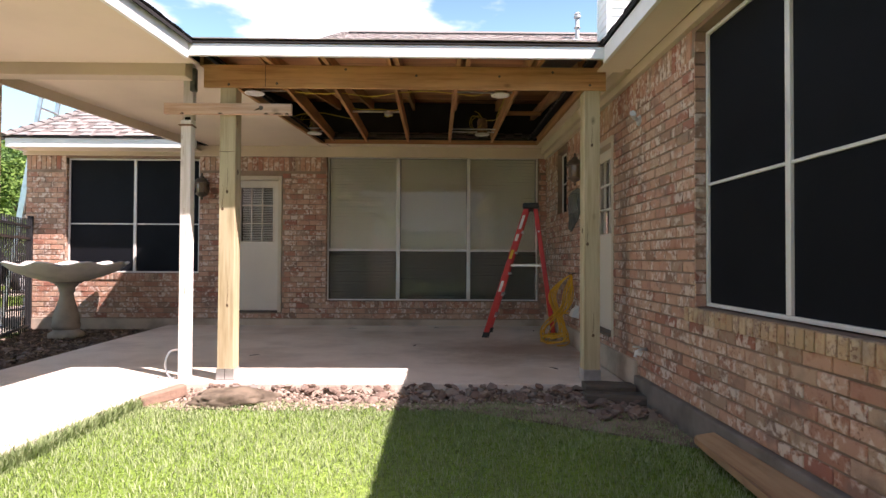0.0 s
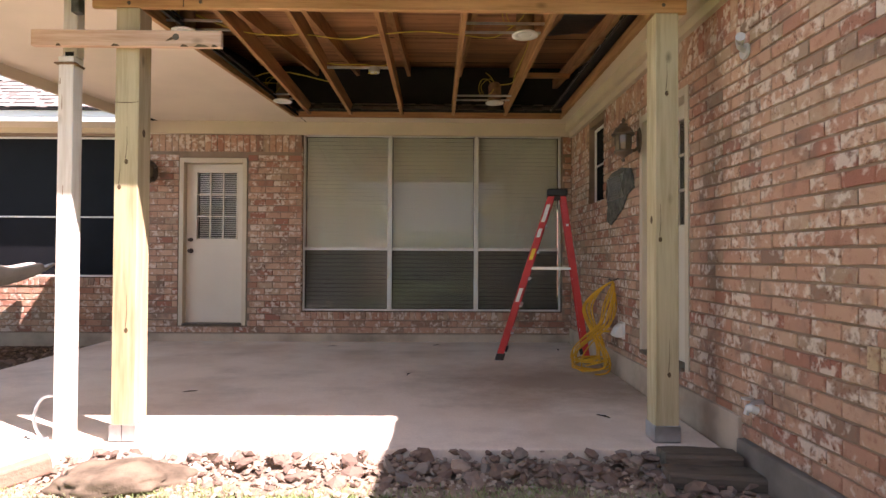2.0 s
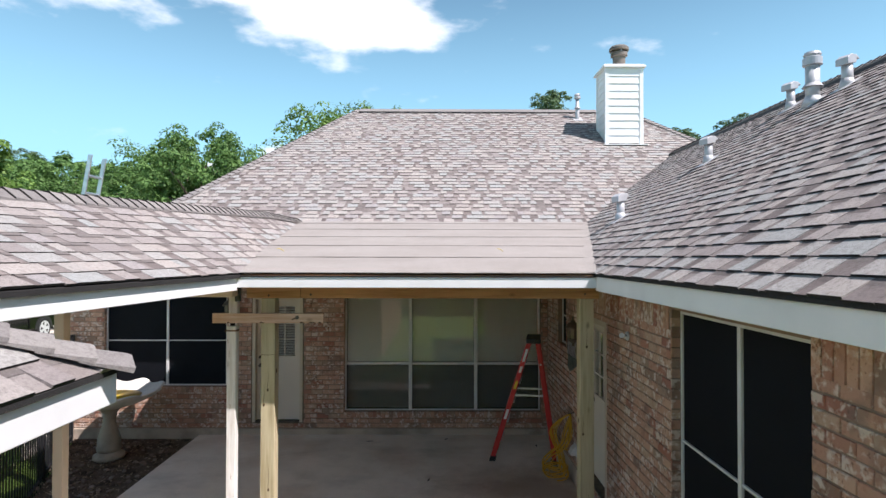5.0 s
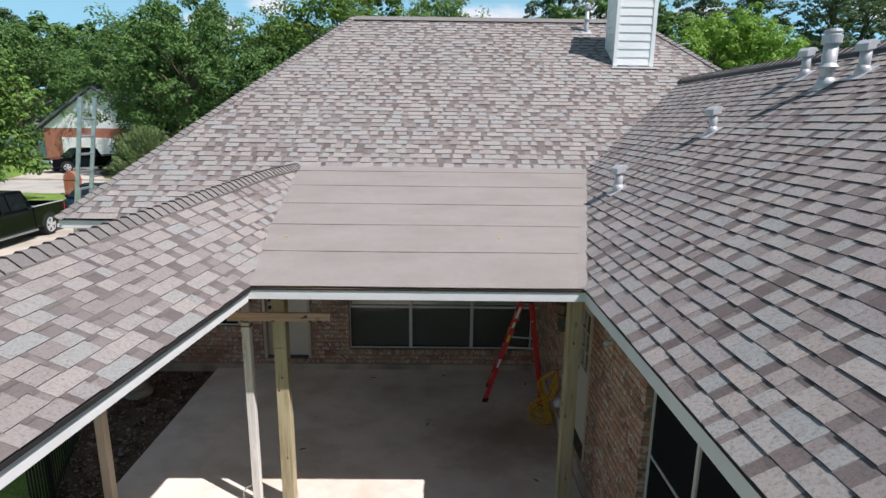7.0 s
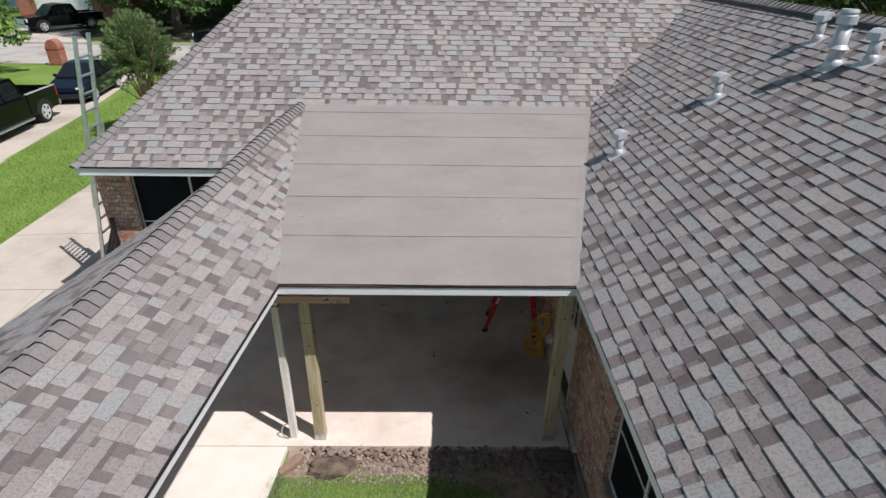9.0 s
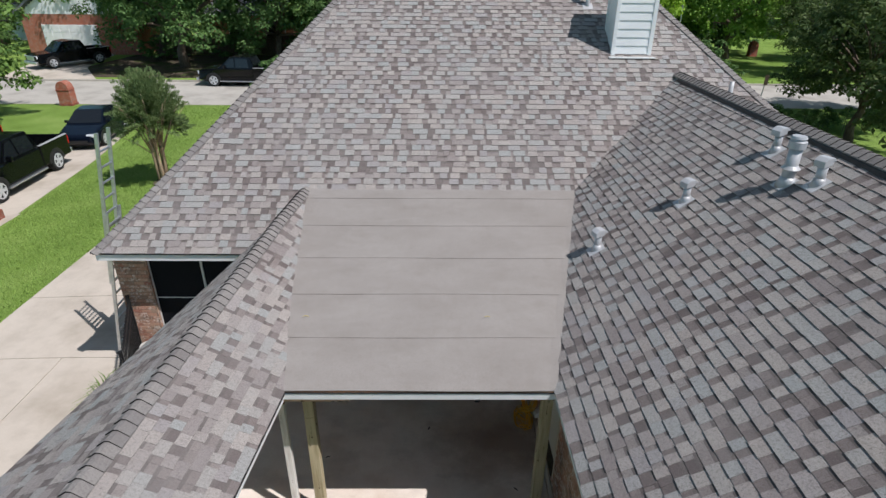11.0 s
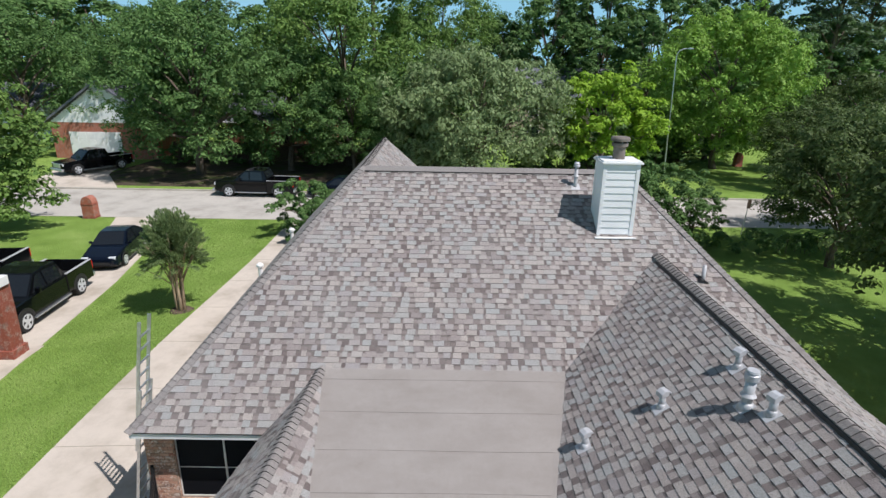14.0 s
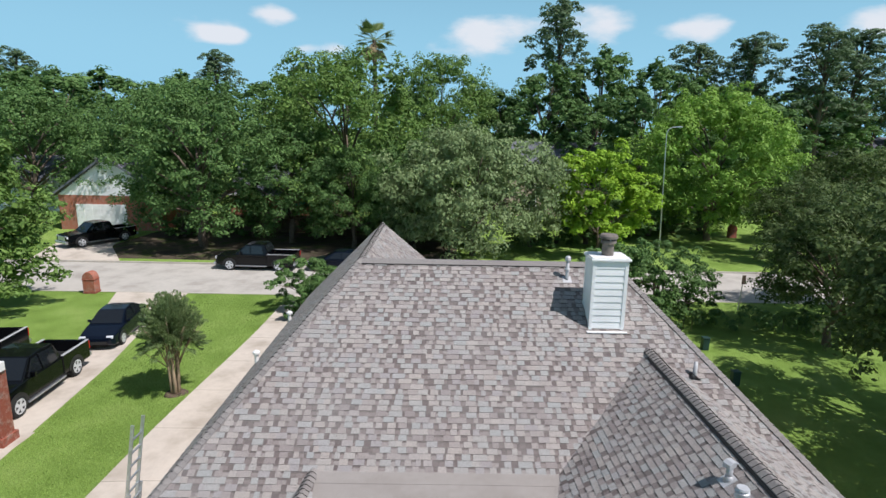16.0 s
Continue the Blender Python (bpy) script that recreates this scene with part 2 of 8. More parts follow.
def concrete(name, col, stain, rough=0.9, streaks=0.0, spill=None):
    m, nt, b = material(name, rough, 0.0, 0.25)
    big = noisy(nt, 0.55, 6.0, (1, 1, 1), 0.6)
    base = ramp(nt, big, [(0.32, stain), (0.5, col), (0.75, tuple(min(1, c * 1.12) for c in col))])
    base = mix(nt, ramp(nt, noisy(nt, 3.4, 5.0), [(0.45, 0.0), (0.75, 0.35)]), base, stain)
    base = mix(nt, ramp(nt, noisy(nt, 70.0, 2.0), [(0.35, 0.0), (0.75, 0.25)]), base, tuple(c * 0.6 for c in col))
    if streaks:
        # damp trowel marks drawn out across the slab
        base = mix(nt, ramp(nt, noisy(nt, 1.5, 6.0, (0.8, 1.3, 1), 0.66), [(0.50, 0.0), (0.70, streaks)]), base, tuple(c * 0.55 for c in stain))
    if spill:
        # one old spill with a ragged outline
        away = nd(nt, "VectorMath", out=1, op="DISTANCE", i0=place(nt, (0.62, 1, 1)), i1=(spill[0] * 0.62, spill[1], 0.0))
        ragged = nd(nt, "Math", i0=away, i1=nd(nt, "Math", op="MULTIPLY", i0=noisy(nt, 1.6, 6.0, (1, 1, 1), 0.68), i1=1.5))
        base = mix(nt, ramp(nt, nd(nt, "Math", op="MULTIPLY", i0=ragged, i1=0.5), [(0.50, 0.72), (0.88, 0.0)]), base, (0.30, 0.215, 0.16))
    nt.links.new(base, b.inputs["Base Color"])
    bump(nt, b, nd(nt, "Math", i0=noisy(nt, 90.0, 3.0), i1=noisy(nt, 12.0, 3.0)), 0.25, 0.004)
    return m


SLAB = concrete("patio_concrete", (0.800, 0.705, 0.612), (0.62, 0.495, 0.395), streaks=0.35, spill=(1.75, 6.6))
WALK = concrete("pale_walkway_concrete", (0.785, 0.705, 0.620), (0.64, 0.555, 0.475))
PAVE = concrete("pale_driveway_concrete", (0.565, 0.497, 0.418), (0.407, 0.350, 0.282))
ROAD = concrete("pale_street_concrete", (0.47, 0.44, 0.39), (0.35, 0.32, 0.28))
CURB = concrete("kerb_concrete", (0.48, 0.44, 0.38), (0.36, 0.33, 0.28))


def wood(name, col, dark, axis, rough=0.7, knots=0.35, scale=1.0):
    """Sawn timber, the grain along one axis."""
    m, nt, b = material(name, rough, 0.0, 0.25)
    stretch = [14.0, 14.0, 14.0]
    stretch[axis] = 0.9
    g = noisy(nt, 2.2 * scale, 6.0, tuple(stretch), 0.6)
    base = ramp(nt, g, [(0.3, dark), (0.55, col), (0.8, tuple(min(1, c * 1.15) for c in col))])
    spots = [5.0, 5.0, 5.0]
    spots[axis] = 2.6
    k = nd(nt, "TexVoronoi", Vector=place(nt, tuple(spots)), Scale=1.0)
    base = mix(nt, ramp(nt, k, [(0.03, knots * 2), (0.12, 0.0)]), base, tuple(c * 0.35 for c in dark))
    big = noisy(nt, 1.7, 3.0)
    base = mix(nt, ramp(nt, big, [(0.4, 0.0), (0.7, 0.35)]), base, dark)
    nt.links.new(base, b.inputs["Base Color"])
    bump(nt, b, g, 0.25, 0.004)
    return m


PT_POST = wood("treated_pine_post", (0.535, 0.455, 0.295), (0.39, 0.310, 0.180), 2)
BEAM = wood("pine_beam", (0.60, 0.345, 0.165), (0.38, 0.19, 0.08), 0)
JOIST = wood("aged_pine_joist", (0.47, 0.255, 0.115), (0.27, 0.13, 0.055), 1)
RIM = wood("aged_pine_rim", (0.42, 0.205, 0.09), (0.24, 0.105, 0.045), 0)
BOARD = wood("scrap_pine_board", (0.70, 0.50, 0.375), (0.50, 0.29, 0.18), 0)
DECKING = wood("plywood_sheathing", (0.50, 0.25, 0.115), (0.20, 0.085, 0.038), 0, knots=0.3, scale=0.3)
PLY = wood("loose_plywood", (0.390, 0.247, 0.143), (0.285, 0.165, 0.090), 1, knots=0.1)
OLD_POST = wood("peeling_white_post", (0.84, 0.805, 0.765), (0.64, 0.575, 0.505), 2, knots=0.25)
OLD_TIMBER = wood("weathered_landscape_timber", (0.15, 0.125, 0.10), (0.07, 0.058, 0.046), 0)


def shingle_mat(name, stops):
    """Mineral granules on asphalt: a blend for each tab, speckled, with faint weather streaks."""
    m, nt, b = material(name, 0.93, 0.0, 0.2)
    base = ramp(nt, chance(nt), stops)
    base = mix(nt, ramp(nt, noisy(nt, 48.0, 4.0, rough=0.75), [(0.32, 0.62), (0.52, 0.0)]), base, (0.115, 0.095, 0.088))
    base = mix(nt, ramp(nt, noisy(nt, 90.0, 2.0, (1.3, 1.3, 1)), [(0.55, 0.0), (0.75, 0.25)]), base, (0.52, 0.48, 0.44))
    base = mix(nt, ramp(nt, noisy(nt, 420.0, 2.0), [(0.3, 0.5), (0.6, 0.0)]), base, (0.08, 0.068, 0.06))
    base = mix(nt, ramp(nt, noisy(nt, 0.7, 5.0), [(0.42, 0.0), (0.75, 0.3)]), base, (0.30, 0.29, 0.275))
    nt.links.new(base, b.inputs["Base Color"])
    bump(nt, b, noisy(nt, 330.0, 2.0), 0.9, 0.005)
    return m


SHINGLE = shingle_mat("weathered_asphalt_shingle", [(0.0, (0.285, 0.245, 0.233)), (0.10, (0.350, 0.308, 0.288)), (0.3, (0.435, 0.388, 0.350)), (0.45, (0.400, 0.378, 0.352)), (0.6, (0.372, 0.382, 0.368)), (0.75, (0.455, 0.408, 0.370)), (0.9, (0.350, 0.318, 0.312)), (1.0, (0.412, 0.408, 0.392))])
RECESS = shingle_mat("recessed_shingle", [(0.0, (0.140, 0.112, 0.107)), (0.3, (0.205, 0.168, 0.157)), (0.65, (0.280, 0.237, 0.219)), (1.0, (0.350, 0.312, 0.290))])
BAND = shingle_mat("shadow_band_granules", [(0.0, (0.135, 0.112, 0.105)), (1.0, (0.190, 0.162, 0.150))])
CAP = shingle_mat("ridge_cap_shingle", [(0.0, (0.23, 0.21, 0.20)), (0.5, (0.285, 0.262, 0.245)), (1.0, (0.335, 0.308, 0.285))])
FAR_ROOF = shingle_mat("grey_far_roof", [(0.0, (0.088, 0.099, 0.128)), (0.5, (0.121, 0.136, 0.173)), (1.0, (0.154, 0.167, 0.203))])


def membrane():
    m, nt, b = material("tan_mineral_roll_roofing", 0.95, 0.0, 0.15)
    base = ramp(nt, noisy(nt, 1.6, 8.0, (0.7, 1.3, 1), 0.68), [(0.3, (0.303, 0.276, 0.250)), (0.5, (0.340, 0.312, 0.286)), (0.75, (0.378, 0.350, 0.322))])
    base = mix(nt, ramp(nt, noisy(nt, 7.0, 6.0, rough=0.7), [(0.50, 0.0), (0.72, 0.22)]), base, (0.24, 0.21, 0.185))
    base = mix(nt, ramp(nt, noisy(nt, 55.0, 4.0, rough=0.75), [(0.32, 0.4), (0.50, 0.0)]), base, (0.20, 0.175, 0.15))
    base = mix(nt, ramp(nt, noisy(nt, 350.0, 2.0), [(0.3, 0.5), (0.65, 0.0)]), base, (0.13, 0.11, 0.095))
    nt.links.new(base, b.inputs["Base Color"])
    bump(nt, b, nd(nt, "Math", i0=noisy(nt, 300.0, 2.0), i1=noisy(nt, 5.0, 3.0)), 0.4, 0.004)
    return m


MEMBRANE = membrane()


def glass_mat(name, col, rough, spec=0.5):
    m, nt, b = material(name, rough, 0.0, spec)
    big = noisy(nt, 0.7, 3.0)
    nt.links.new(ramp(nt, big, [(0.3, tuple(c * 0.9 for c in col)), (0.7, col)]), b.inputs["Base Color"])
    return m


SCREEN = painted("black_solar_screen", (0.009, 0.010, 0.013), 0.7, 0.08, 3.0, grain=900, relief=0.4, spec=0.10)
CAR_GLASS = glass_mat("dark_tinted_glass", (0.012, 0.015, 0.018), 0.04, 0.6)


def clear_glass():
    m, nt, b = material("window_glass", 0.02, 0.0, 0.5)
    b.inputs["Transmission Weight"].default_value, b.inputs["IOR"].default_value = 1.0, 1.45
    b.inputs["Base Color"].default_value = (0.96, 0.98, 0.97, 1)
    return m


GLASS = clear_glass()


def insect_mesh():
    m, nt, b = material("insect_screen", 0.8, 0.0, 0.2)
    b.inputs["Base Color"].default_value, b.inputs["Alpha"].default_value = (0.03, 0.03, 0.03, 1), 0.30
    return m


INSECT = insect_mesh()
BLIND = painted("closed_window_blind", (0.80, 0.79, 0.68), 0.7, 0.04, 1.0, grain=30, relief=0.05)
# dark coat that stands in for the unlit depth of the rooms
DARK_ROOM = painted("unlit_room_shade", (0.05, 0.047, 0.042), 0.9, 0.1, 1.0)


def leaf_mat(name, dark, mid, light):
    m = bpy.data.materials.new(name)
    m.use_nodes = True
    nt = m.node_tree
    b = nt.nodes["Principled BSDF"]
    b.inputs["Roughness"].default_value, b.inputs["Specular IOR Level"].default_value = 0.6, 0.22
    base = ramp(nt, chance(nt), [(0.0, tuple(0.5 * (p + q) for p, q in zip(dark, mid))), (0.5, mid), (1.0, tuple(0.4 * p + 0.6 * q for p, q in zip(mid, light)))])
    base = mix(nt, ramp(nt, noisy(nt, 0.35, 3.0), [(0.35, 0.0), (0.7, 0.5)]), base, dark)
    nt.links.new(base, b.inputs["Base Color"])
    tr = nt.nodes.new("ShaderNodeBsdfTranslucent")
    nt.links.new(base, tr.inputs["Color"])
    ms = nt.nodes.new("ShaderNodeMixShader")
    ms.inputs[0].default_value = 0.27
    nt.links.new(b.outputs[0], ms.inputs[1])
    nt.links.new(tr.outputs[0], ms.inputs[2])
    nt.links.new(ms.outputs[0], nt.nodes["Material Output"].inputs["Surface"])
    return m


OAK = leaf_mat("oak_leaf", (0.046, 0.092, 0.028), (0.120, 0.228, 0.062), (0.240, 0.372, 0.116))
MAPLE = leaf_mat("broad_leaf", (0.060, 0.118, 0.027), (0.155, 0.265, 0.056), (0.295, 0.415, 0.115))
BRIGHT = leaf_mat("bright_maple_leaf", (0.118, 0.221, 0.033), (0.234, 0.402, 0.059), (0.365, 0.536, 0.111))
LIME = leaf_mat("lime_leaf", (0.147, 0.273, 0.021), (0.273, 0.441, 0.032), (0.378, 0.546, 0.063))
WILLOW = leaf_mat("grey_green_leaf", (0.110, 0.165, 0.066), (0.225, 0.305, 0.125), (0.370, 0.455, 0.215))
MYRTLE = leaf_mat("myrtle_leaf", (0.085, 0.135, 0.050), (0.195, 0.275, 0.105), (0.345, 0.425, 0.190))
PINE = leaf_mat("pine_needle", (0.060, 0.105, 0.056), (0.135, 0.205, 0.100), (0.225, 0.300, 0.155))
PALM = leaf_mat("palm_leaf", (0.10, 0.16, 0.04), (0.18, 0.25, 0.08), (0.34, 0.36, 0.17))
DRY_PALM = leaf_mat("dry_palm_leaf", (0.32, 0.24, 0.13), (0.44, 0.34, 0.20), (0.55, 0.45, 0.28))
DARKLEAF = leaf_mat("shaded_oak_leaf", (0.040, 0.070, 0.022), (0.102, 0.155, 0.045), (0.210, 0.270, 0.092))
BLADE = leaf_mat("grass_blade", (0.165, 0.235, 0.088), (0.315, 0.400, 0.180), (0.570, 0.595, 0.395))
SIDE_BLADE = leaf_mat("mown_grass_blade", (0.172, 0.278, 0.054), (0.282, 0.415, 0.094), (0.435, 0.540, 0.180))
BARK = painted("grey_bark", (0.16, 0.125, 0.095), 0.95, 0.25, 6.0, grain=25, relief=1.0, spec=0.1, stretch=(3, 3, 0.6))
MYRTLE_BARK = painted("smooth_tan_bark", (0.36, 0.27, 0.18), 0.8, 0.2, 5.0, grain=25, relief=0.4, spec=0.2, stretch=(3, 3, 0.5))


def lawn():
    m, nt, b = material("mown_lawn", 0.95, 0.0, 0.15)
    base = ramp(nt, noisy(nt, 0.5, 6.0), [(0.3, (0.175, 0.282, 0.050)), (0.5, (0.242, 0.372, 0.074)), (0.72, (0.315, 0.435, 0.110))])
    base = mix(nt, ramp(nt, noisy(nt, 40.0, 3.0), [(0.35, 0.6), (0.6, 0.0)]), base, (0.085, 0.13, 0.025))
    nt.links.new(base, b.inputs["Base Color"])
    bump(nt, b, nd(nt, "Math", i0=noisy(nt, 60.0, 3.0), i1=noisy(nt, 18.0, 3.0)), 0.9, 0.04)
    return m


LAWN = lawn()
DRY_SOIL = painted("dry_border_soil", (0.33, 0.255, 0.20), 0.97, 0.25, 7.0, grain=70, relief=1.0, spec=0.1)
SOIL = painted("dark_mulch_soil", (0.135, 0.098, 0.073), 0.97, 0.3, 5.0, grain=60, relief=1.0, spec=0.1)


def stone_mat(name, stops):
    m, nt, b = material(name, 0.9, 0.0, 0.2)
    base = ramp(nt, chance(nt), stops)
    base = mix(nt, ramp(nt, noisy(nt, 16.0, 5.0), [(0.4, 0.0), (0.7, 0.3)]), base, (0.12, 0.085, 0.07))
    nt.links.new(base, b.inputs["Base Color"])
    bump(nt, b, noisy(nt, 40.0, 5.0), 0.6, 0.01)
    return m


STONE = stone_mat("reddish_lava_stone", [(0.0, (0.165, 0.112, 0.090)), (0.5, (0.255, 0.185, 0.148)), (0.85, (0.345, 0.270, 0.225)), (1.0, (0.22, 0.200, 0.180))])
PEBBLE = stone_mat("pale_gravel", [(0.0, (0.20, 0.145, 0.115)), (0.5, (0.36, 0.285, 0.225)), (1.0, (0.50, 0.43, 0.36))])
BLOCK = stone_mat("reddish_concrete_block", [(0.0, (0.33, 0.215, 0.16)), (1.0, (0.35, 0.23, 0.17))])
BOULDER = painted("brown_field_stone", (0.180, 0.142, 0.105), 0.95, 0.33, 4.5, grain=55, relief=0.8, spec=0.15)


def litter():
    m, nt, b = material("leaf_litter", 0.97, 0.0, 0.1)
    # litter tones taken darker to carry the shade under the oaks
    base = ramp(nt, noisy(nt, 0.7, 6.0), [(0.35, (0.06, 0.048, 0.034)), (0.5, (0.10, 0.08, 0.055)), (0.62, (0.06, 0.075, 0.025)), (0.8, (0.08, 0.11, 0.03))])
    nt.links.new(base, b.inputs["Base Color"])
    bump(nt, b, noisy(nt, 20.0, 4.0), 0.8, 0.04)
    return m


LITTER = litter()
CHIP = stone_mat("brown_mulch_chip", [(0.0, (0.08, 0.054, 0.038)), (0.4, (0.17, 0.115, 0.075)), (0.75, (0.29, 0.205, 0.14)), (1.0, (0.42, 0.33, 0.235))])

# ---- geometry ----
class Geo:
    """Vertices and faces gathered into one mesh."""

    def __init__(self):
        self.v, self.f = [], []

    def box(self, x0, x1, y0, y1, z0, z1, m=None):
        n = len(self.v)
        c = [(x, y, z) for z in (z0, z1) for y in (y0, y1) for x in (x0, x1)]
        self.v += [tuple(m @ Vector(p)) for p in c] if m else c
        self.f += [tuple(n + i for i in q) for q in ((0, 2, 3, 1), (4, 5, 7, 6), (0, 1, 5, 4), (2, 6, 7, 3), (0, 4, 6, 2), (1, 3, 7, 5))]
        return self

    def prism(self, base, rise):
        """A polygon of 3D points, pushed along rise into a solid."""
        n, k = len(self.v), len(base)
        base = [Vector(p) for p in base]
        normal = sum(((base[i] - base[0]).cross(base[i + 1] - base[0]) for i in range(1, k - 1)), Vector())
        if normal.dot(Vector(rise)) < 0:
            base.reverse()
        self.v += [tuple(p) for p in base] + [tuple(p + Vector(rise)) for p in base]
        self.f += [tuple(n + i for i in range(k))[::-1], tuple(n + k + i for i in range(k))]
        self.f += [(n + i, n + (i + 1) % k, n + k + (i + 1) % k, n + k + i) for i in range(k)]
        return self

    def tube(self, pts, radius, sides=8, caps=True):
        pts = [Vector(p) for p in pts]
        rad = radius if isinstance(radius, (list, tuple)) else [radius] * len(pts)
        n, side = len(self.v), None
        for i, p in enumerate(pts):
            way = (pts[min(i + 1, len(pts) - 1)] - pts[max(i - 1, 0)]).normalized()
            if side is None:
                side = way.orthogonal().normalized()
            side = (side - way * side.dot(way)).normalized()
            up = way.cross(side)
            for j in range(sides):
                a = 2 * math.pi * j / sides
                self.v.append(tuple(p + rad[i] * (math.cos(a) * side + math.sin(a) * up)))
        for i in range(len(pts) - 1):
            for j in range(sides):
                a, b = n + i * sides + j, n + i * sides + (j + 1) % sides
                self.f.append((a, b, b + sides, a + sides))
        if caps:
            self.f.append(tuple(n + j for j in range(sides))[::-1])
            self.f.append(tuple(n + (len(pts) - 1) * sides + j for j in range(sides)))
        return self

    def lathe(self, profile, sides=24, m=None, wave=None):
        """Rings of (radius, height); wave(angle, radius, height) may bend each point."""
        n = len(self.v)
        for r, z in profile:
            for j in range(sides):
                a = 2 * math.pi * j / sides
                rr, zz = wave(a, r, z) if wave else (r, z)
                p = Vector((rr * math.cos(a), rr * math.sin(a), zz))
                self.v.append(tuple(m @ p if m else p))
        for i in range(len(profile) - 1):
            for j in range(sides):
                a, b = n + i * sides + j, n + i * sides + (j + 1) % sides
                self.f.append((a, b, b + sides, a + sides))
        self.f.append(tuple(n + j for j in range(sides))[::-1])
        self.f.append(tuple(n + (len(profile) - 1) * sides + j for j in range(sides)))
        return self

    def add(self, other, m):
        n = len(self.v)
        self.v += [tuple(m @ Vector(p)) for p in other.v]
        self.f += [tuple(n + i for i in q) for q in other.f]
        return self

    def mesh(self, name, smooth=False):
        me = bpy.data.meshes.new(name)
        me.from_pydata(self.v, [], self.f)
        if smooth:
            me.shade_smooth()
        return me


def link(name, mesh, mat, parent=None, label="", bevel=0.0):
    ob = new(name, mesh)
    if not mesh.materials:
        mesh.materials.append(mat)
    if parent:
        ob.parent = parent
        ob.matrix_parent_inverse = parent.matrix_basis.inverted()
    if bevel:
        b = ob.modifiers.new("bevel", "BEVEL")
        b.width, b.segments, b.limit_method = bevel, 2, "ANGLE"
    return tagged(ob, label)


def part(name, geo, mat, parent=None, label="", bevel=0.0, smooth=False):
    return link(name, geo.mesh(name, smooth), mat, parent, label, bevel)


def thing(name, at=(0, 0, 0), label="", category="", group="", kind=""):
    ob = new(name)
    ob.empty_display_size = 0.1
    ob.matrix_basis = Matrix.Translation(at)
    return tagged(ob, label, category, group, kind)


def setting(name, label, category):
    return thing(name, (0, 0, 0), label, category, "", "structure")


def eased(pts, steps=5):
    """A smooth line through the points."""
    p = [Vector(q) for q in pts]
    p = [p[0] * 2 - p[1]] + p + [p[-1] * 2 - p[-2]]
    line = []
    for a, b, c, d in zip(p, p[1:], p[2:], p[3:]):
        for i in range(steps):
            t = i / steps
            line.append(0.5 * (2 * b + (c - a) * t + (2 * a - 5 * b + 4 * c - d) * t * t + (3 * b - a - 3 * c + d) * t ** 3))
    return line + [p[-2]]


def box(x0, x1, y0, y1, z0, z1, m=None):
    return Geo().box(x0, x1, y0, y1, z0, z1, m)


def np_mesh(name, verts, faces):
    """A mesh from arrays: verts (n, 3), faces (m, k)."""
    me = bpy.data.meshes.new(name)
    m, k = faces.shape
    me.vertices.add(len(verts))
    me.vertices.foreach_set("co", np.asarray(verts, np.float32).ravel())
    me.loops.add(m * k)
    me.loops.foreach_set("vertex_index", faces.astype(np.int32).ravel())
    me.polygons.add(m)
    me.polygons.foreach_set("loop_start", np.arange(0, m * k, k, dtype=np.int32))
    me.update(calc_edges=True)
    return me


def smooth_step(a, b, v):
    k = max(0.0, min(1.0, (v - a) / (b - a)))
    return k * k * (3 - 2 * k)

# ---- the house: walls, openings, roofs ----
FX, BY = 2.29, 8.77          # faces of the wing's wall and of the back wall
COURSE, BRICK_L = 0.0794, 0.192
EAVE, PITCH = 2.79, 0.648


def cut_spans(u0, u1, z, holes, pad=0.0):
    """What is left of u0..u1 at height z between the holes (u0, u1, z0, z1)."""
    spans = [(u0, u1)]
    for a, b, c, d in holes:
        if c - pad < z < d + pad:
            spans = [s for p, q in spans for s in ((p, min(q, a)), (max(p, b), q)) if s[1] - s[0] > 1e-3]
    return spans


def wall_core(at, u0, u1, z0, z1, holes, name, label, depth=0.2):
    """The masonry behind the bricks, in blocks round its openings. at(u, w, z): u along the wall, w inwards."""
    us = sorted({u0, u1, *[h[0] for h in holes], *[h[1] for h in holes]})
    zs = sorted({z0, z1, *[h[2] for h in holes], *[h[3] for h in holes]})
    g = Geo()
    for a, b in zip(us, us[1:]):
        run = None
        for c, d in zip(zs, zs[1:]):
            mid = ((a + b) / 2, (c + d) / 2)
            if not any(h[0] < mid[0] < h[1] and h[2] < mid[1] < h[3] for h in holes):
                run = (run[0], d) if run else (c, d)
            elif run:
                g.prism([at(a, 0, run[0]), at(b, 0, run[0]), at(b, depth, run[0]), at(a, depth, run[0])], (0, 0, run[1] - run[0]))
                run = None
        if run:
            g.prism([at(a, 0, run[0]), at(b, 0, run[0]), at(b, depth, run[0]), at(a, depth, run[0])], (0, 0, run[1] - run[0]))
    ob = part(name, g, MORTAR)
    return tagged(ob, label, "wall", "", "structure")


def brick_shape(length, height, seed):
    """A slightly uneven brick, its face at y = 0, 30 mm deep, with a chamfered edge."""
    rng = random.Random(seed)
    j = lambda s=0.0022: rng.uniform(-s, s)
    g, c = Geo(), 0.004
    h, k = length / 2, height / 2
    for y, e in ((0.0, c), (c, 0.0), (0.034, 0.0)):
        for sx, sz in ((-1, -1), (1, -1), (1, 1), (-1, 1)):
            g.v.append((sx * (h - e) + j(), y + j(0.0012), sz * (k - e) + j()))
    g.f.append((0, 1, 2, 3))
    for r in (0, 4):
        g.f += [(r + i, r + 4 + i, r + 4 + (i + 1) % 4, r + (i + 1) % 4) for i in range(4)]
    return g


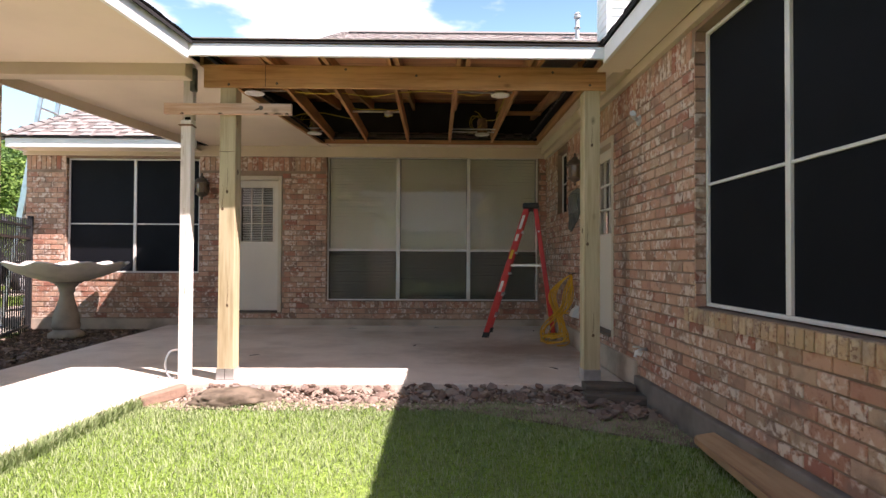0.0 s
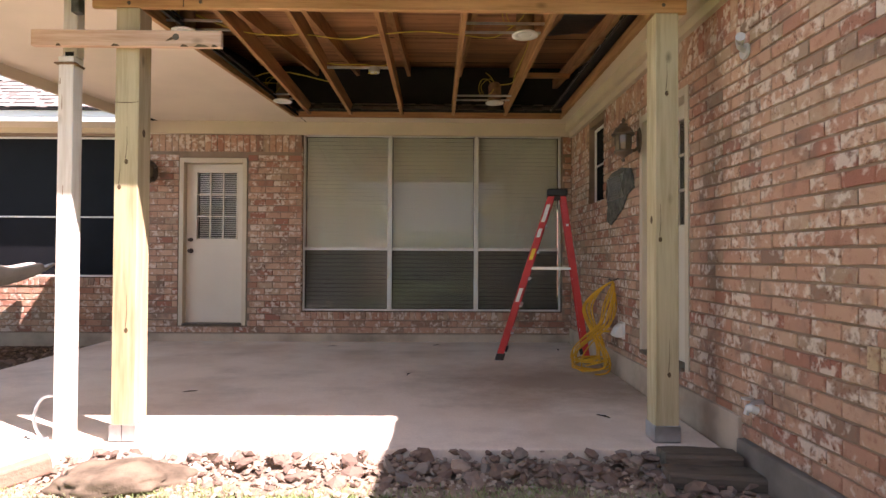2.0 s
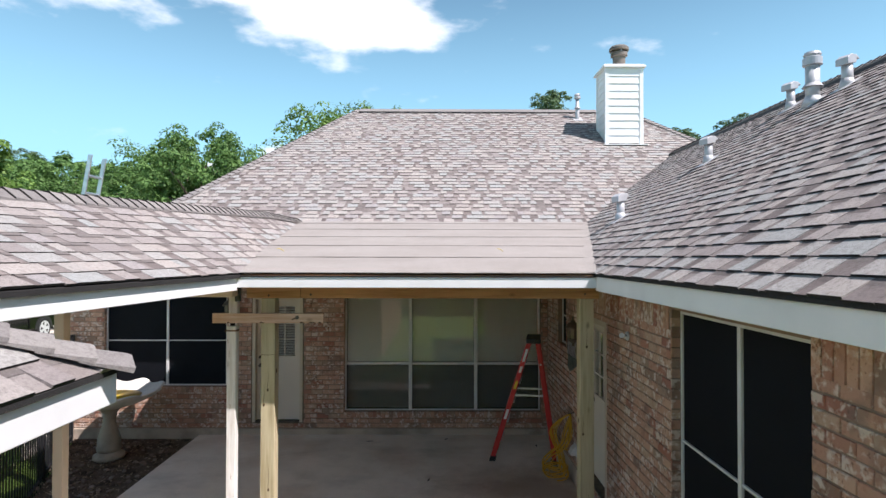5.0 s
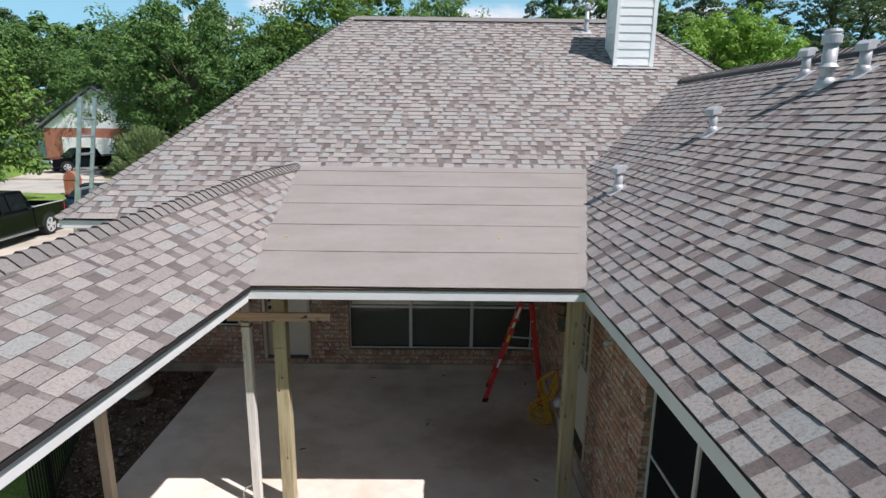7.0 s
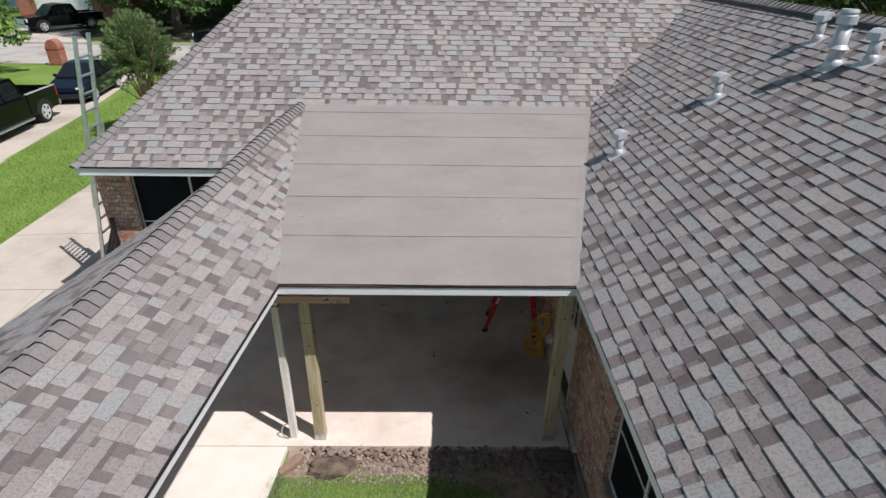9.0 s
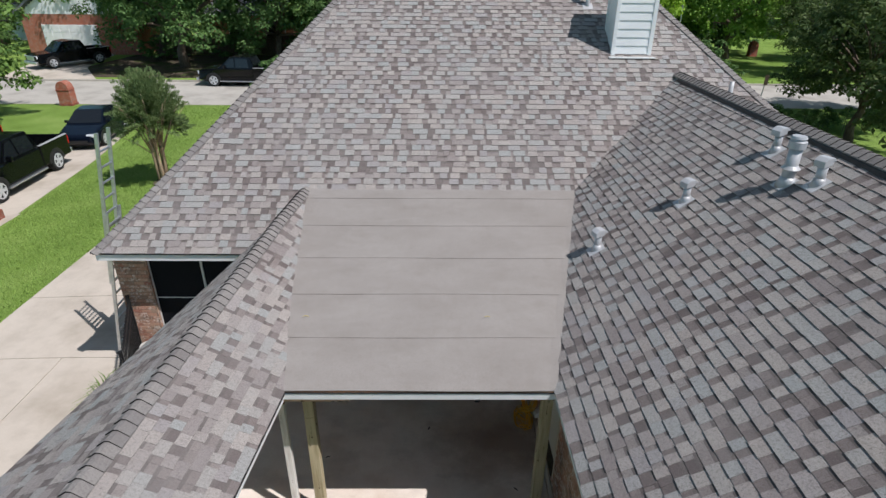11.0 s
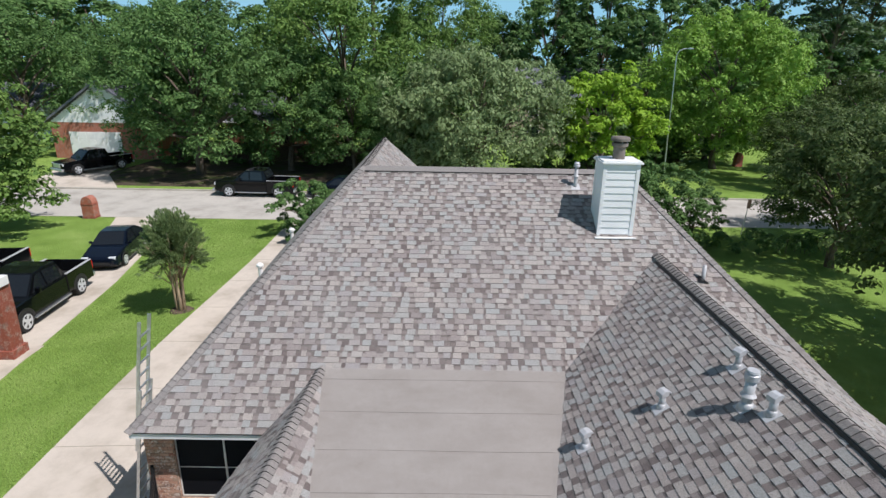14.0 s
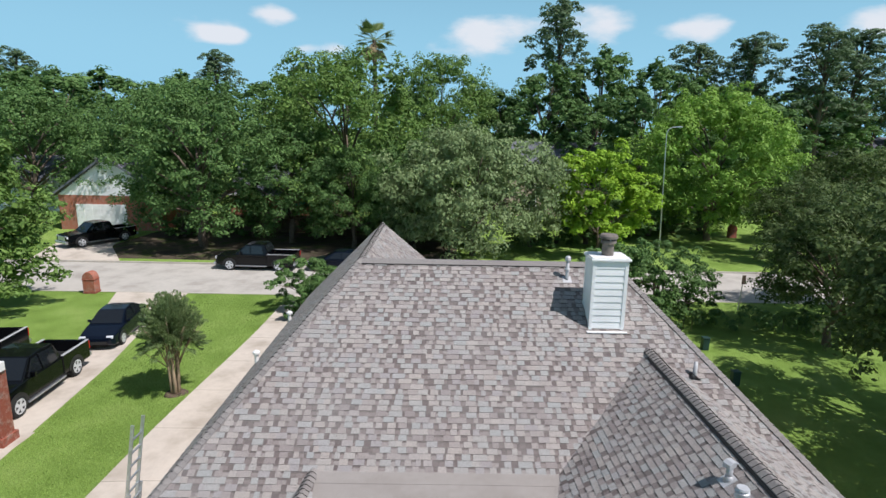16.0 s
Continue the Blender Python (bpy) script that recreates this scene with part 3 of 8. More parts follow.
def lay_bricks(wall, at, turn, u0, u1, z0, z1, holes, near, first=0.0, mat=None, most=300):
    """Running bond; bricks inside the stretch near are single objects, the rest one mesh."""
    mat = mat or BRICK
    joint, bed = 0.0075, 0.0115
    shapes = [brick_shape(BRICK_L - joint, COURSE - bed, s) for s in range(6)]
    meshes = [s.mesh("brick") for s in shapes]
    for me in meshes:
        me.materials.append(mat)
    rest, rng, made = Geo(), random.Random(5), 0
    rows = int(round((z1 - z0) / COURSE))
    for r in range(rows):
        z = z0 + (r + 0.5) * COURSE
        for a, b in cut_spans(u0, u1, z, holes):
            u = a - ((a - first - (r % 2) * BRICK_L / 2) % BRICK_L)
            while u < b:
                p, q = max(u, a) + joint / 2, min(u + BRICK_L, b) - joint / 2
                u += BRICK_L
                if q - p < 0.03:
                    continue
                k = rng.randrange(6)
                m = Matrix.Translation(at((p + q) / 2, -0.010 + rng.uniform(-0.002, 0.002), z)) @ turn @ Matrix.Diagonal(((q - p) / (BRICK_L - joint), 1, 1, 1))
                if near[0] < (p + q) / 2 < near[1] and near[2] < z < near[3] and made < most:
                    ob = new("brick", meshes[k])
                    ob.parent, ob.matrix_basis = wall, m
                    made += 1
                else:
                    rest.add(shapes[k], m)
    if rest.v:
        tagged(part("bricks", rest, mat, wall), kind="stuff")


def soldier_row(wall, at, turn, spans, z0, z1, width=0.0794, mat=None, proud=0.0, pieces=True):
    """Bricks on end (or a rowlock sill), side by side."""
    g = brick_shape(width - 0.009, z1 - z0 - 0.009, 3)
    me = g.mesh("brick")
    me.materials.append(mat or BRICK)
    rest = Geo()
    for a, b in spans:
        n = max(1, round((b - a) / width))
        for i in range(n):
            m = Matrix.Translation(at(a + (i + 0.5) * (b - a) / n, -0.010 - proud, (z0 + z1) / 2)) @ turn @ Matrix.Diagonal(((b - a) / n / width, 1, 1, 1))
            if pieces:
                ob = new("brick", me)
                ob.parent, ob.matrix_basis = wall, m
            else:
                rest.add(g, m)
    if rest.v:
        tagged(part("soldier_course", rest, mat or BRICK, wall), kind="stuff")


def jamb_bricks(wall, at, u, into, z0, z1, depth):
    """Brick ends on the side of an opening, course by course."""
    for r in range(int((z1 - z0) / COURSE)):
        z = z0 + r * COURSE + 0.0065
        g = Geo().prism([at(u, -0.008, z), at(u + into * 0.010, -0.006, z), at(u + into * 0.010, depth, z), at(u, depth, z)], (0, 0, COURSE - 0.013))
        part("brick", g, BRICK, wall)


def back_at(u, w, z):
    return (u, BY + 0.010 + w, z)


def wing_at(u, w, z):
    return (FX + 0.010 + w, u, z)


TURN_BACK = Matrix()
TURN_WING = Matrix.Rotation(radians(-90), 4, "Z")
BACK_HOLES = [(-1.09, 2.18, 0.385, 2.625), (-5.06, -3.03, 0.795, 2.565), (-2.62, -1.76, 0.205, 2.305)]
WING_HOLES = [(2.19, 3.83, 0.735, 2.545), (5.50, 6.42, 0.295, 2.25), (7.42, 7.98, 1.66, 2.50)]
wall_back = wall_core(back_at, -5.66, FX + 0.2, 0.115, 2.80, BACK_HOLES, "wall_back", "brown pink brick house wall behind the patio")
wall_wing = wall_core(wing_at, -3.5, BY, 0.0, 2.80, WING_HOLES, "wall_wing", "brown pink brick wall of the house wing beside the lawn")
wall_west = tagged(part("wall_west", box(-5.66, -5.46, BY + 0.206, 22.5, -0.2, 2.8), BRICK), "brown brick side wall of the house", "wall", "", "structure")
wall_front = tagged(part("wall_front", box(-5.66, 9.3, 22.5, 22.7, -0.3, 2.8), BRICK), "brown brick street front of the house", "wall", "", "structure")
wall_east = tagged(part("wall_east", box(9.3, 9.5, -3.5, 22.7, -0.3, 2.8), BRICK), "brown brick far side wall of the house", "wall", "", "structure")
wall_wing_end = tagged(part("wall_wing_end", box(FX, 9.3, -3.7, -3.5, -0.3, 2.8), BRICK), "brown brick end wall of the wing", "wall", "", "structure")
stem = tagged(part("stem_wall", Geo().box(-5.68, FX - 0.025, BY - 0.03, BY + 0.2, -0.25, 0.115).box(FX - 0.025, FX + 0.2, 4.86, BY + 0.2, -0.25, 0.20), STEM, bevel=0.008), "tan painted concrete footing along the house walls", "footing", "", "structure")
tagged(part("wing_footing", box(FX - 0.035, FX + 0.2, -3.5, 4.86, -0.35, 0.085), GREY_STEM, bevel=0.012), "grey concrete footing under the wing's brick wall", "footing", "", "structure")


def framed_window(name, at, u0, u1, z0, z1, mull, rail, label, screened, depth=0.06):
    """A window set back in its opening: frame, mullions, rails, panes."""
    w = setting(name, label, "window")
    g = lambda a, b, c, d, p, q: Geo().prism([at(a, p, c), at(b, p, c), at(b, q, c), at(a, q, c)], (0, 0, d - c))
    e = 0.024
    rail_h = 0.009 if screened else 0.02
    mw = 0.021 if screened else 0.029
    for a, b, c, d in ((u0, u0 + e, z0, z1), (u1 - e, u1, z0, z1), (u0 + e, u1 - e, z0, z0 + e), (u0 + e, u1 - e, z1 - e, z1)):
        part("window_frame", g(a, b, c, d, depth - 0.012, depth + 0.05), FRAME, w, bevel=0.004)
    xs = [u0 + e, *mull, u1 - e]
    for m in mull:
        part("mullion", g(m - mw, m + mw, z0 + e, z1 - e, depth - 0.014, depth + 0.05), FRAME, w, bevel=0.005)
    for i, (a, b) in enumerate(zip(xs, xs[1:])):
        a, b = a + (mw if i else 0), b - (mw if i < len(xs) - 2 else 0)
        part("rail", g(a, b, rail - rail_h, rail + rail_h, depth - 0.008, depth + 0.04), FRAME, w, bevel=0.003)
        for c, d in ((z0 + e, rail - rail_h), (rail + rail_h, z1 - e)):
            if screened:
                part("screen", g(a, b, c, d, depth + 0.006, depth + 0.016), SCREEN, w)
            else:
                part("pane", g(a, b, c, d, depth + 0.016, depth + 0.022), GLASS, w)
                if d < rail:
                    part("insect_screen", g(a, b, c, d, depth + 0.004, depth + 0.006), INSECT, w)
                part("blind", blind(at, a + 0.004, b - 0.004, c, d, depth + 0.075, 0.455 if d < rail else 0.497, 0.05), BLIND, w)
    # added dark panel in place of the unlit room
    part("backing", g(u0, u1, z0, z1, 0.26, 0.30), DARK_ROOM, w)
    return w


def blind(at, a, b, c, d, w, cover=0.56, slat=0.026):
    """Closed slats hanging behind a pane."""
    g, n = Geo(), max(2, int((d - c) / slat))
    for i in range(n):
        z = c + (i + 0.5) * (d - c) / n
        h = cover * (d - c) / n
        g.v += [at(a, w, z - h), at(b, w, z - h), at(b, w + 0.008, z + h), at(a, w + 0.008, z + h)]
        k = len(g.v) - 4
        g.f.append((k, k + 1, k + 2, k + 3))
    return g


framed_window("window_1", back_at, -1.08, 2.17, 0.395, 2.62, [0.01, 1.10], 1.175, "three-part white framed window with closed blinds over the patio", False)
framed_window("window_2", back_at, -5.05, -3.04, 0.805, 2.56, [-4.035], 1.555, "window covered with black solar screens behind the birdbath", True)
framed_window("window_3", wing_at, 2.20, 3.82, 0.745, 2.535, [2.97], 1.535, "large window with black solar screens in the wing wall", True, 0.075)
framed_window("window_4", wing_at, 7.43, 7.97, 1.67, 2.49, [], 2.08, "narrow screened window high in the brick wall", True, 0.07)


def lite_door(name, at, u0, u1, z0, z1, hinge_high, label, blinded=True):
    """A cream half-glazed door with nine lites, in a painted frame."""
    d = setting(name, label, "door")
    g = lambda a, b, c, e, p, q: Geo().prism([at(a, p, c), at(b, p, c), at(b, q, c), at(a, q, c)], (0, 0, e - c))
    part("jamb", g(u0, u0 + 0.055, z0, z1, -0.012, 0.14), TRIM, d, bevel=0.004)
    part("jamb", g(u1 - 0.055, u1, z0, z1, -0.012, 0.14), TRIM, d, bevel=0.004)
    part("head", g(u0 + 0.055, u1 - 0.055, z1 - 0.06, z1, -0.012, 0.14), TRIM, d, bevel=0.004)
    part("threshold", g(u0 + 0.055, u1 - 0.055, z0, z0 + 0.025, -0.035, 0.14), BRONZE, d, bevel=0.004)
    a, b, c, e = u0 + 0.058, u1 - 0.058, z0 + 0.028, z1 - 0.063
    l0, l1 = a + 0.13, b - 0.10
    s0, s1 = c + 0.53 * (e - c), e - 0.11
    dep = 0.075
    leaf = part("leaf", Geo(), DOORPAINT, d)
    lg = Geo()
    for q in ((a, l0, c, e), (l1, b, c, e), (l0, l1, c, s0), (l0, l1, s1, e)):
        lg.prism([at(q[0], dep, q[2]), at(q[1], dep, q[2]), at(q[1], dep + 0.045, q[2]), at(q[0], dep + 0.045, q[2])], (0, 0, q[3] - q[2]))
    leaf.data = lg.mesh("leaf")
    leaf.data.materials.append(DOORPAINT)
    for i in range(2):
        u = l0 + (i + 1) * (l1 - l0) / 3
        part("glazing_bar", g(u - 0.009, u + 0.009, s0, s1, dep - 0.004, dep + 0.02), DOORPAINT, leaf)
        z = s0 + (i + 1) * (s1 - s0) / 3
        part("glazing_bar", g(l0, l1, z - 0.009, z + 0.009, dep - 0.003, dep + 0.019), DOORPAINT, leaf)
    for q in ((l0 - 0.02, l0, s0 - 0.02, s1 + 0.02), (l1, l1 + 0.02, s0 - 0.02, s1 + 0.02), (l0, l1, s0 - 0.02, s0), (l0, l1, s1, s1 + 0.02)):
        part("glazing_bead", g(*q, dep - 0.008, dep), DOORPAINT, leaf, bevel=0.003)
    part("pane", g(l0, l1, s0, s1, dep + 0.021, dep + 0.026), GLASS, leaf)
    if blinded:
        part("blind", blind(at, l0 + 0.01, l1 - 0.01, s0, s1, dep + 0.06, 0.27), WHITE_PLASTIC, leaf)
    # added dark panel: the shade of the room is its colour
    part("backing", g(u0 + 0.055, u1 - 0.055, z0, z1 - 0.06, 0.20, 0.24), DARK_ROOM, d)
    hu = a + 0.06 if hinge_high else b - 0.06
    for z, r in ((c + 0.90, 0.026), (c + 1.04, 0.022)):
        m = Matrix.Translation(at(hu, dep, z)) @ (Matrix.Rotation(radians(90), 4, "X") if at is back_at else Matrix.Rotation(radians(-90), 4, "Y"))
        part("door_knob" if z < c + 1 else "deadbolt", Geo().lathe([(r * 1.2, 0), (r * 1.2, 0.008), (r * 0.5, 0.014), (r * 0.5, 0.03), (r, 0.04), (r * 0.9, 0.058), (r * 0.4, 0.064)], 14, m), BRONZE, leaf, "aged brass knob", smooth=True)
    return d


lite_door("door_1", back_at, -2.61, -1.77, 0.21, 2.30, True, "cream half-glazed patio door with nine lites, closed")
lite_door("door_2", wing_at, 5.51, 6.41, 0.30, 2.245, False, "cream half-glazed side door in the wing wall, closed", False)

# frieze boards, soffits and ceiling
Z_SOF = 2.755
frieze = setting("trim", "tan painted frieze boards over the brickwork", "trim")
part("frieze_board", box(-5.70, FX - 0.03, BY - 0.035, BY + 0.02, 2.595, Z_SOF), TRIM, frieze, bevel=0.004)
part("frieze_board", box(FX - 0.035, FX + 0.02, -3.4, BY - 0.04, 2.575, 2.66), TRIM, frieze, bevel=0.004)
part("crown_board", box(FX - 0.09, FX - 0.036, 4.90, BY - 0.04, 2.64, Z_SOF), TRIM, frieze, bevel=0.01)
tagged(part("soffit_wing", box(1.985, FX - 0.04, -3.5, 4.98, 2.662, 2.675), SOFFIT), "tan soffit under the wing's eave", "soffit", "", "structure")
tagged(part("soffit_back", box(-5.62, -3.0, 8.36, BY, 2.655, 2.67), SOFFIT), "tan soffit under the back eave", "soffit", "", "structure")
tagged(part("fascia_back", box(-5.655, -2.9, 8.33, 8.36, 2.635, 2.768), WHITE, bevel=0.004), "white fascia under the back eave", "fascia", "", "structure")
tagged(part("fascia_wing", box(1.95, 1.98, -3.6, 4.69, 2.635, 2.768), WHITE, bevel=0.004), "white fascia along the wing's eave", "fascia", "", "structure")
tagged(part("fascia_patio", box(-1.40, 1.978, 4.660, 4.690, 2.662, 2.760), WHITE, bevel=0.004), "white fascia board across the patio roof", "fascia", "", "structure")
tagged(part("fascia_west", box(-5.655, -5.625, 8.36, 22.9, 2.635, 2.768), WHITE, bevel=0.004), "white fascia along the side eave", "fascia", "", "structure")

# the walkway roof runs a little askew to the house, and widens away from it
def w_right(y):
    return -1.39 + 0.080 * (y - 4.6)


def w_left(y):
    return -3.52 + 0.175 * (y - 5.2)


def w_ridge(y):
    return -2.055 + 0.085 * (y - 9.5)


W0, W1 = 1.2, 8.9
tagged(part("fascia_walkway", Geo().prism([(w_right(W0) - 0.03, W0, 2.635), (w_right(W0), W0, 2.635), (w_right(4.66), 4.66, 2.635), (w_right(4.66) - 0.03, 4.66, 2.635)], (0, 0, 0.133)), WHITE, bevel=0.004), "white fascia along the walkway roof", "fascia", "", "structure")
tagged(part("fascia_walkway_outer", Geo().prism([(w_left(W0), W0, 2.65), (w_left(W0) + 0.03, W0, 2.65), (w_left(8.4) + 0.03, 8.4, 2.65), (w_left(8.4), 8.4, 2.65)], (0, 0, 0.118)), TRIM, bevel=0.004), "tan fascia on the walkway roof's outer eave", "fascia", "", "structure")
ceil = Geo()
ceil.prism([(w_left(W0) + 0.03, W0, 2.665), (w_right(W0) - 0.03, W0, 2.665), (w_right(4.86) - 0.03, 4.86, 2.665), (w_left(4.86) + 0.03, 4.86, 2.665)], (0, 0, 0.012))
ceil.prism([(w_left(5.0) + 0.03, 5.0, Z_SOF), (-1.52, 5.0, Z_SOF), (-1.135, 8.42, Z_SOF), (-1.135, BY, Z_SOF), (w_left(BY) + 0.03, BY, Z_SOF)], (0, 0, 0.012))
ceil.prism([(-1.135, 8.46, Z_SOF), (FX, 8.46, Z_SOF), (FX, BY, Z_SOF), (-1.135, BY, Z_SOF)], (0, 0, 0.012))
ceil.prism([(2.10, 4.98, Z_SOF), (FX, 4.98, Z_SOF), (FX, 8.46, Z_SOF), (2.10, 8.46, Z_SOF)], (0, 0, 0.012))
tagged(part("ceiling", ceil, SOFFIT), "tan painted board ceiling round the opened patio framing", "ceiling", "", "structure")
tagged(part("header_beam", Geo().prism([(w_left(4.9) + 0.05, 4.86, 2.56), (-1.50, 4.86, 2.56), (-1.50, 5.0, 2.56), (w_left(4.9) + 0.05, 5.0, 2.56)], (0, 0, 0.20)), TRIM, bevel=0.006), "tan boxed header beam across the walkway", "beam", "", "structure")

# ---- roofs ----
def deck(name, polys, label, mat=None, thick=0.02):
    g = Geo()
    for p in polys:
        g.prism(p, (0, 0, -thick))
    return tagged(part(name, g, mat or EDGE), label, "roof", "", "structure")


TAB_W = (0.055, 0.085, 0.115, 0.15, 0.19, 0.24, 0.31)


def tab(width, exposure, butt):
    """One shingle tab on the plane z = 0, its butt edge at y = 0."""
    g = Geo()
    h, e = width / 2, exposure + 0.025
    g.v = [(-h, 0, 0), (h, 0, 0), (h, e, 0), (-h, e, 0), (-h, 0, butt), (h, 0, butt), (h, e, 0.003), (-h, e, 0.003)]
    g.f = [(4, 5, 6, 7), (0, 1, 5, 4), (1, 2, 6, 5), (3, 0, 4, 7)]
    return g


def dark_edge(g, quad):
    """The cut asphalt edge along a tab's butt."""
    i = len(g.v)
    g.v += [tuple(p) for p in quad]
    g.f.append((i, i + 1, i + 2, i + 3))


def shingle(roof, poly, along, near=None, exposure=0.143, mat=None, seed=1, most=300, butts=(0.005, 0.016)):
    """Courses of uneven tabs over a convex polygon of 3D points, the courses along the given way.
    Raised light tabs alternate with dark recesses; butts: the thickness of recess and tab.
    Tabs inside the box near (x0, x1, y0, y1) of the plan are single objects."""
    mat = mat or SHINGLE
    pts = [Vector(p) for p in poly]
    u = Vector(along).normalized()
    n = sum(((pts[i] - pts[0]).cross(pts[i + 1] - pts[0]) for i in range(1, len(pts) - 1)), Vector()).normalized()
    if n.z < 0:
        n = -n
    v = n.cross(u).normalized()
    if v.z < 0:
        u, v = -u, -v
    o = min(pts, key=lambda p: p.dot(v))
    flat = [((p - o).dot(u), (p - o).dot(v)) for p in pts]

    def span(t):
        xs = []
        for (a, b), (c, d) in zip(flat, flat[1:] + flat[:1]):
            if min(b, d) - 1e-6 <= t <= max(b, d) + 1e-6 and abs(d - b) > 1e-6:
                xs.append(a + (c - a) * (t - b) / (d - b))
        return (min(xs), max(xs)) if len(xs) > 1 else None

    rng = random.Random(seed)
    frame_m = Matrix((u, v, n)).transposed().to_4x4()
    shared, layers, made, high, edges, bands = {}, (Geo(), Geo()), 0, 0, Geo(), Geo()
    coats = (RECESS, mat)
    top = max(b for _, b in flat)
    row = 0
    while row * exposure < top - 0.02:
        v0, v1 = row * exposure, min((row + 1) * exposure, top)
        lo, hi = span(v0 + 0.001), span(min(v1, top - 0.001))
        row += 1
        if not lo or not hi:
            continue
        a = min(lo[0], hi[0]) - rng.uniform(0, 0.3)
        end = max(lo[1], hi[1])
        while a < end:
            high = 1 - high if rng.random() < 0.82 else high
            k = rng.randrange(5) + 2 if high else rng.randrange(4)
            thickness, rest = butts[high], layers[high]
            b = a + TAB_W[k]
            c0, c1 = max(a, lo[0]), min(b, lo[1])
            d0, d1 = max(a, hi[0]), min(b, hi[1])
            whole = c0 == a and d0 == a and c1 == b and d1 == b and v1 - v0 > exposure - 1e-4
            if whole:
                at = o + u * (a + b) / 2 + v * (v0 + rng.uniform(-0.004, 0.004)) + n * 0.002
                m = Matrix.Translation(at) @ frame_m
                dark_edge(edges, [m @ Vector(p) for p in ((-TAB_W[k] / 2, -0.0008, 0), (TAB_W[k] / 2, -0.0008, 0), (TAB_W[k] / 2, -0.0008, thickness), (-TAB_W[k] / 2, -0.0008, thickness))])
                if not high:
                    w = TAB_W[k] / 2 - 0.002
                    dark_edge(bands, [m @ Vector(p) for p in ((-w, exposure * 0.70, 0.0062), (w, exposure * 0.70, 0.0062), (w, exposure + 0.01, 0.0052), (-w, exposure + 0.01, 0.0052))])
                if near and made < most and near[0] < at.x < near[1] and near[2] < at.y < near[3]:
                    if (k, thickness) not in shared:
                        shared[k, thickness] = tab(TAB_W[k] - 0.003, exposure, thickness).mesh("shingle")
                        shared[k, thickness].materials.append(coats[high])
                    ob = new("shingle", shared[k, thickness])
                    ob.parent, ob.matrix_basis = roof, m
                    made += 1
                else:
                    rest.add(tab(TAB_W[k] - 0.003, exposure, thickness), m)
            elif c1 - c0 > 0.005 or d1 - d0 > 0.005:
                c1, d1 = max(c1, c0 + 0.002), max(d1, d0 + 0.002)
                q = [o + u * x + v * y for x, y in ((c0, v0), (c1, v0), (d1, v1 + 0.01), (d0, v1 + 0.01))]
                i = len(rest.v)
                rest.v += [tuple(p) for p in q] + [tuple(p + n * h) for p, h in zip(q, (thickness + 0.002, thickness + 0.002, 0.005, 0.005))]
                rest.f += [(i + 4, i + 5, i + 6, i + 7), (i, i + 1, i + 5, i + 4), (i + 1, i + 2, i + 6, i + 5), (i + 3, i, i + 4, i + 7)]
            a = b
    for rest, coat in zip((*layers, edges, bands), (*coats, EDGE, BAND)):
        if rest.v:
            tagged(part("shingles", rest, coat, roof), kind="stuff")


def caps(roof, a, b, n1, n2, width=0.15, exposure=0.14, pieces=True, lift=0.032):
    """Folded cap shingles from a up or along to b, over the planes with normals n1 and n2."""
    a, b = Vector(a), Vector(b)
    way = (b - a).normalized()
    s1 = way.cross(Vector(n1)).normalized()
    s2 = way.cross(Vector(n2)).normalized()
    if s1.dot(Vector((n1[0], n1[1], 0))) < 0:
        s1 = -s1
    if s2.dot(Vector((n2[0], n2[1], 0))) < 0:
        s2 = -s2
    up = (Vector(n1) + Vector(n2)).normalized()
    count = int((b - a).length / exposure)
    length = exposure + 0.06
    g = Geo()
    for t, h in ((0.0, lift + 0.020), (length, lift - 0.004)):
        for s, w in ((s1, width), (s1, 0.03), (s2, 0.03), (s2, width)):
            g.v.append(tuple(way * t + s * w + up * (h + (0.006 if w < 0.1 else 0.0))))
    for t, h in ((0.0, lift - 0.002), (length, lift - 0.010)):
        for s, w in ((s1, width), (s1, 0.03), (s2, 0.03), (s2, width)):
            g.v.append(tuple(way * t + s * w + up * h))
    g.f = [(0, 1, 5, 4), (1, 2, 6, 5), (2, 3, 7, 6), (8, 9, 1, 0), (9, 10, 2, 1), (10, 11, 3, 2), (0, 4, 12, 8), (3, 11, 15, 7)]
    bm = bmesh.new()
    me = g.mesh("cap_shingle")
    bm.from_mesh(me)
    bmesh.ops.recalc_face_normals(bm, faces=bm.faces)
    bm.to_mesh(me)
    bm.free()
    me.materials.append(CAP)
    me.materials.append(EDGE)
    for p in list(me.polygons)[3:6]:
        p.material_index = 1
    for i in range(count):
        ob = new("cap_shingle", me)
        ob.parent, ob.matrix_basis = roof, Matrix.Translation(a + way * (i * (b - a).length / count))


# main roof
RIDGE_Y, RIDGE_Z, RW, RE = 14.72, EAVE + PITCH * (14.72 - 8.30), -1.80, 5.62
C_W, C_E = (-5.68, 8.30, EAVE), (9.50, 8.30, EAVE)
R_W, R_E = (RW, RIDGE_Y, RIDGE_Z), (RE, RIDGE_Y, RIDGE_Z)
P_N = (-1.80, 21.4, RIDGE_Z)
south = [C_W, C_E, R_E, R_W]
west = [C_W, R_W, P_N, (-5.68, 25.0, EAVE)]
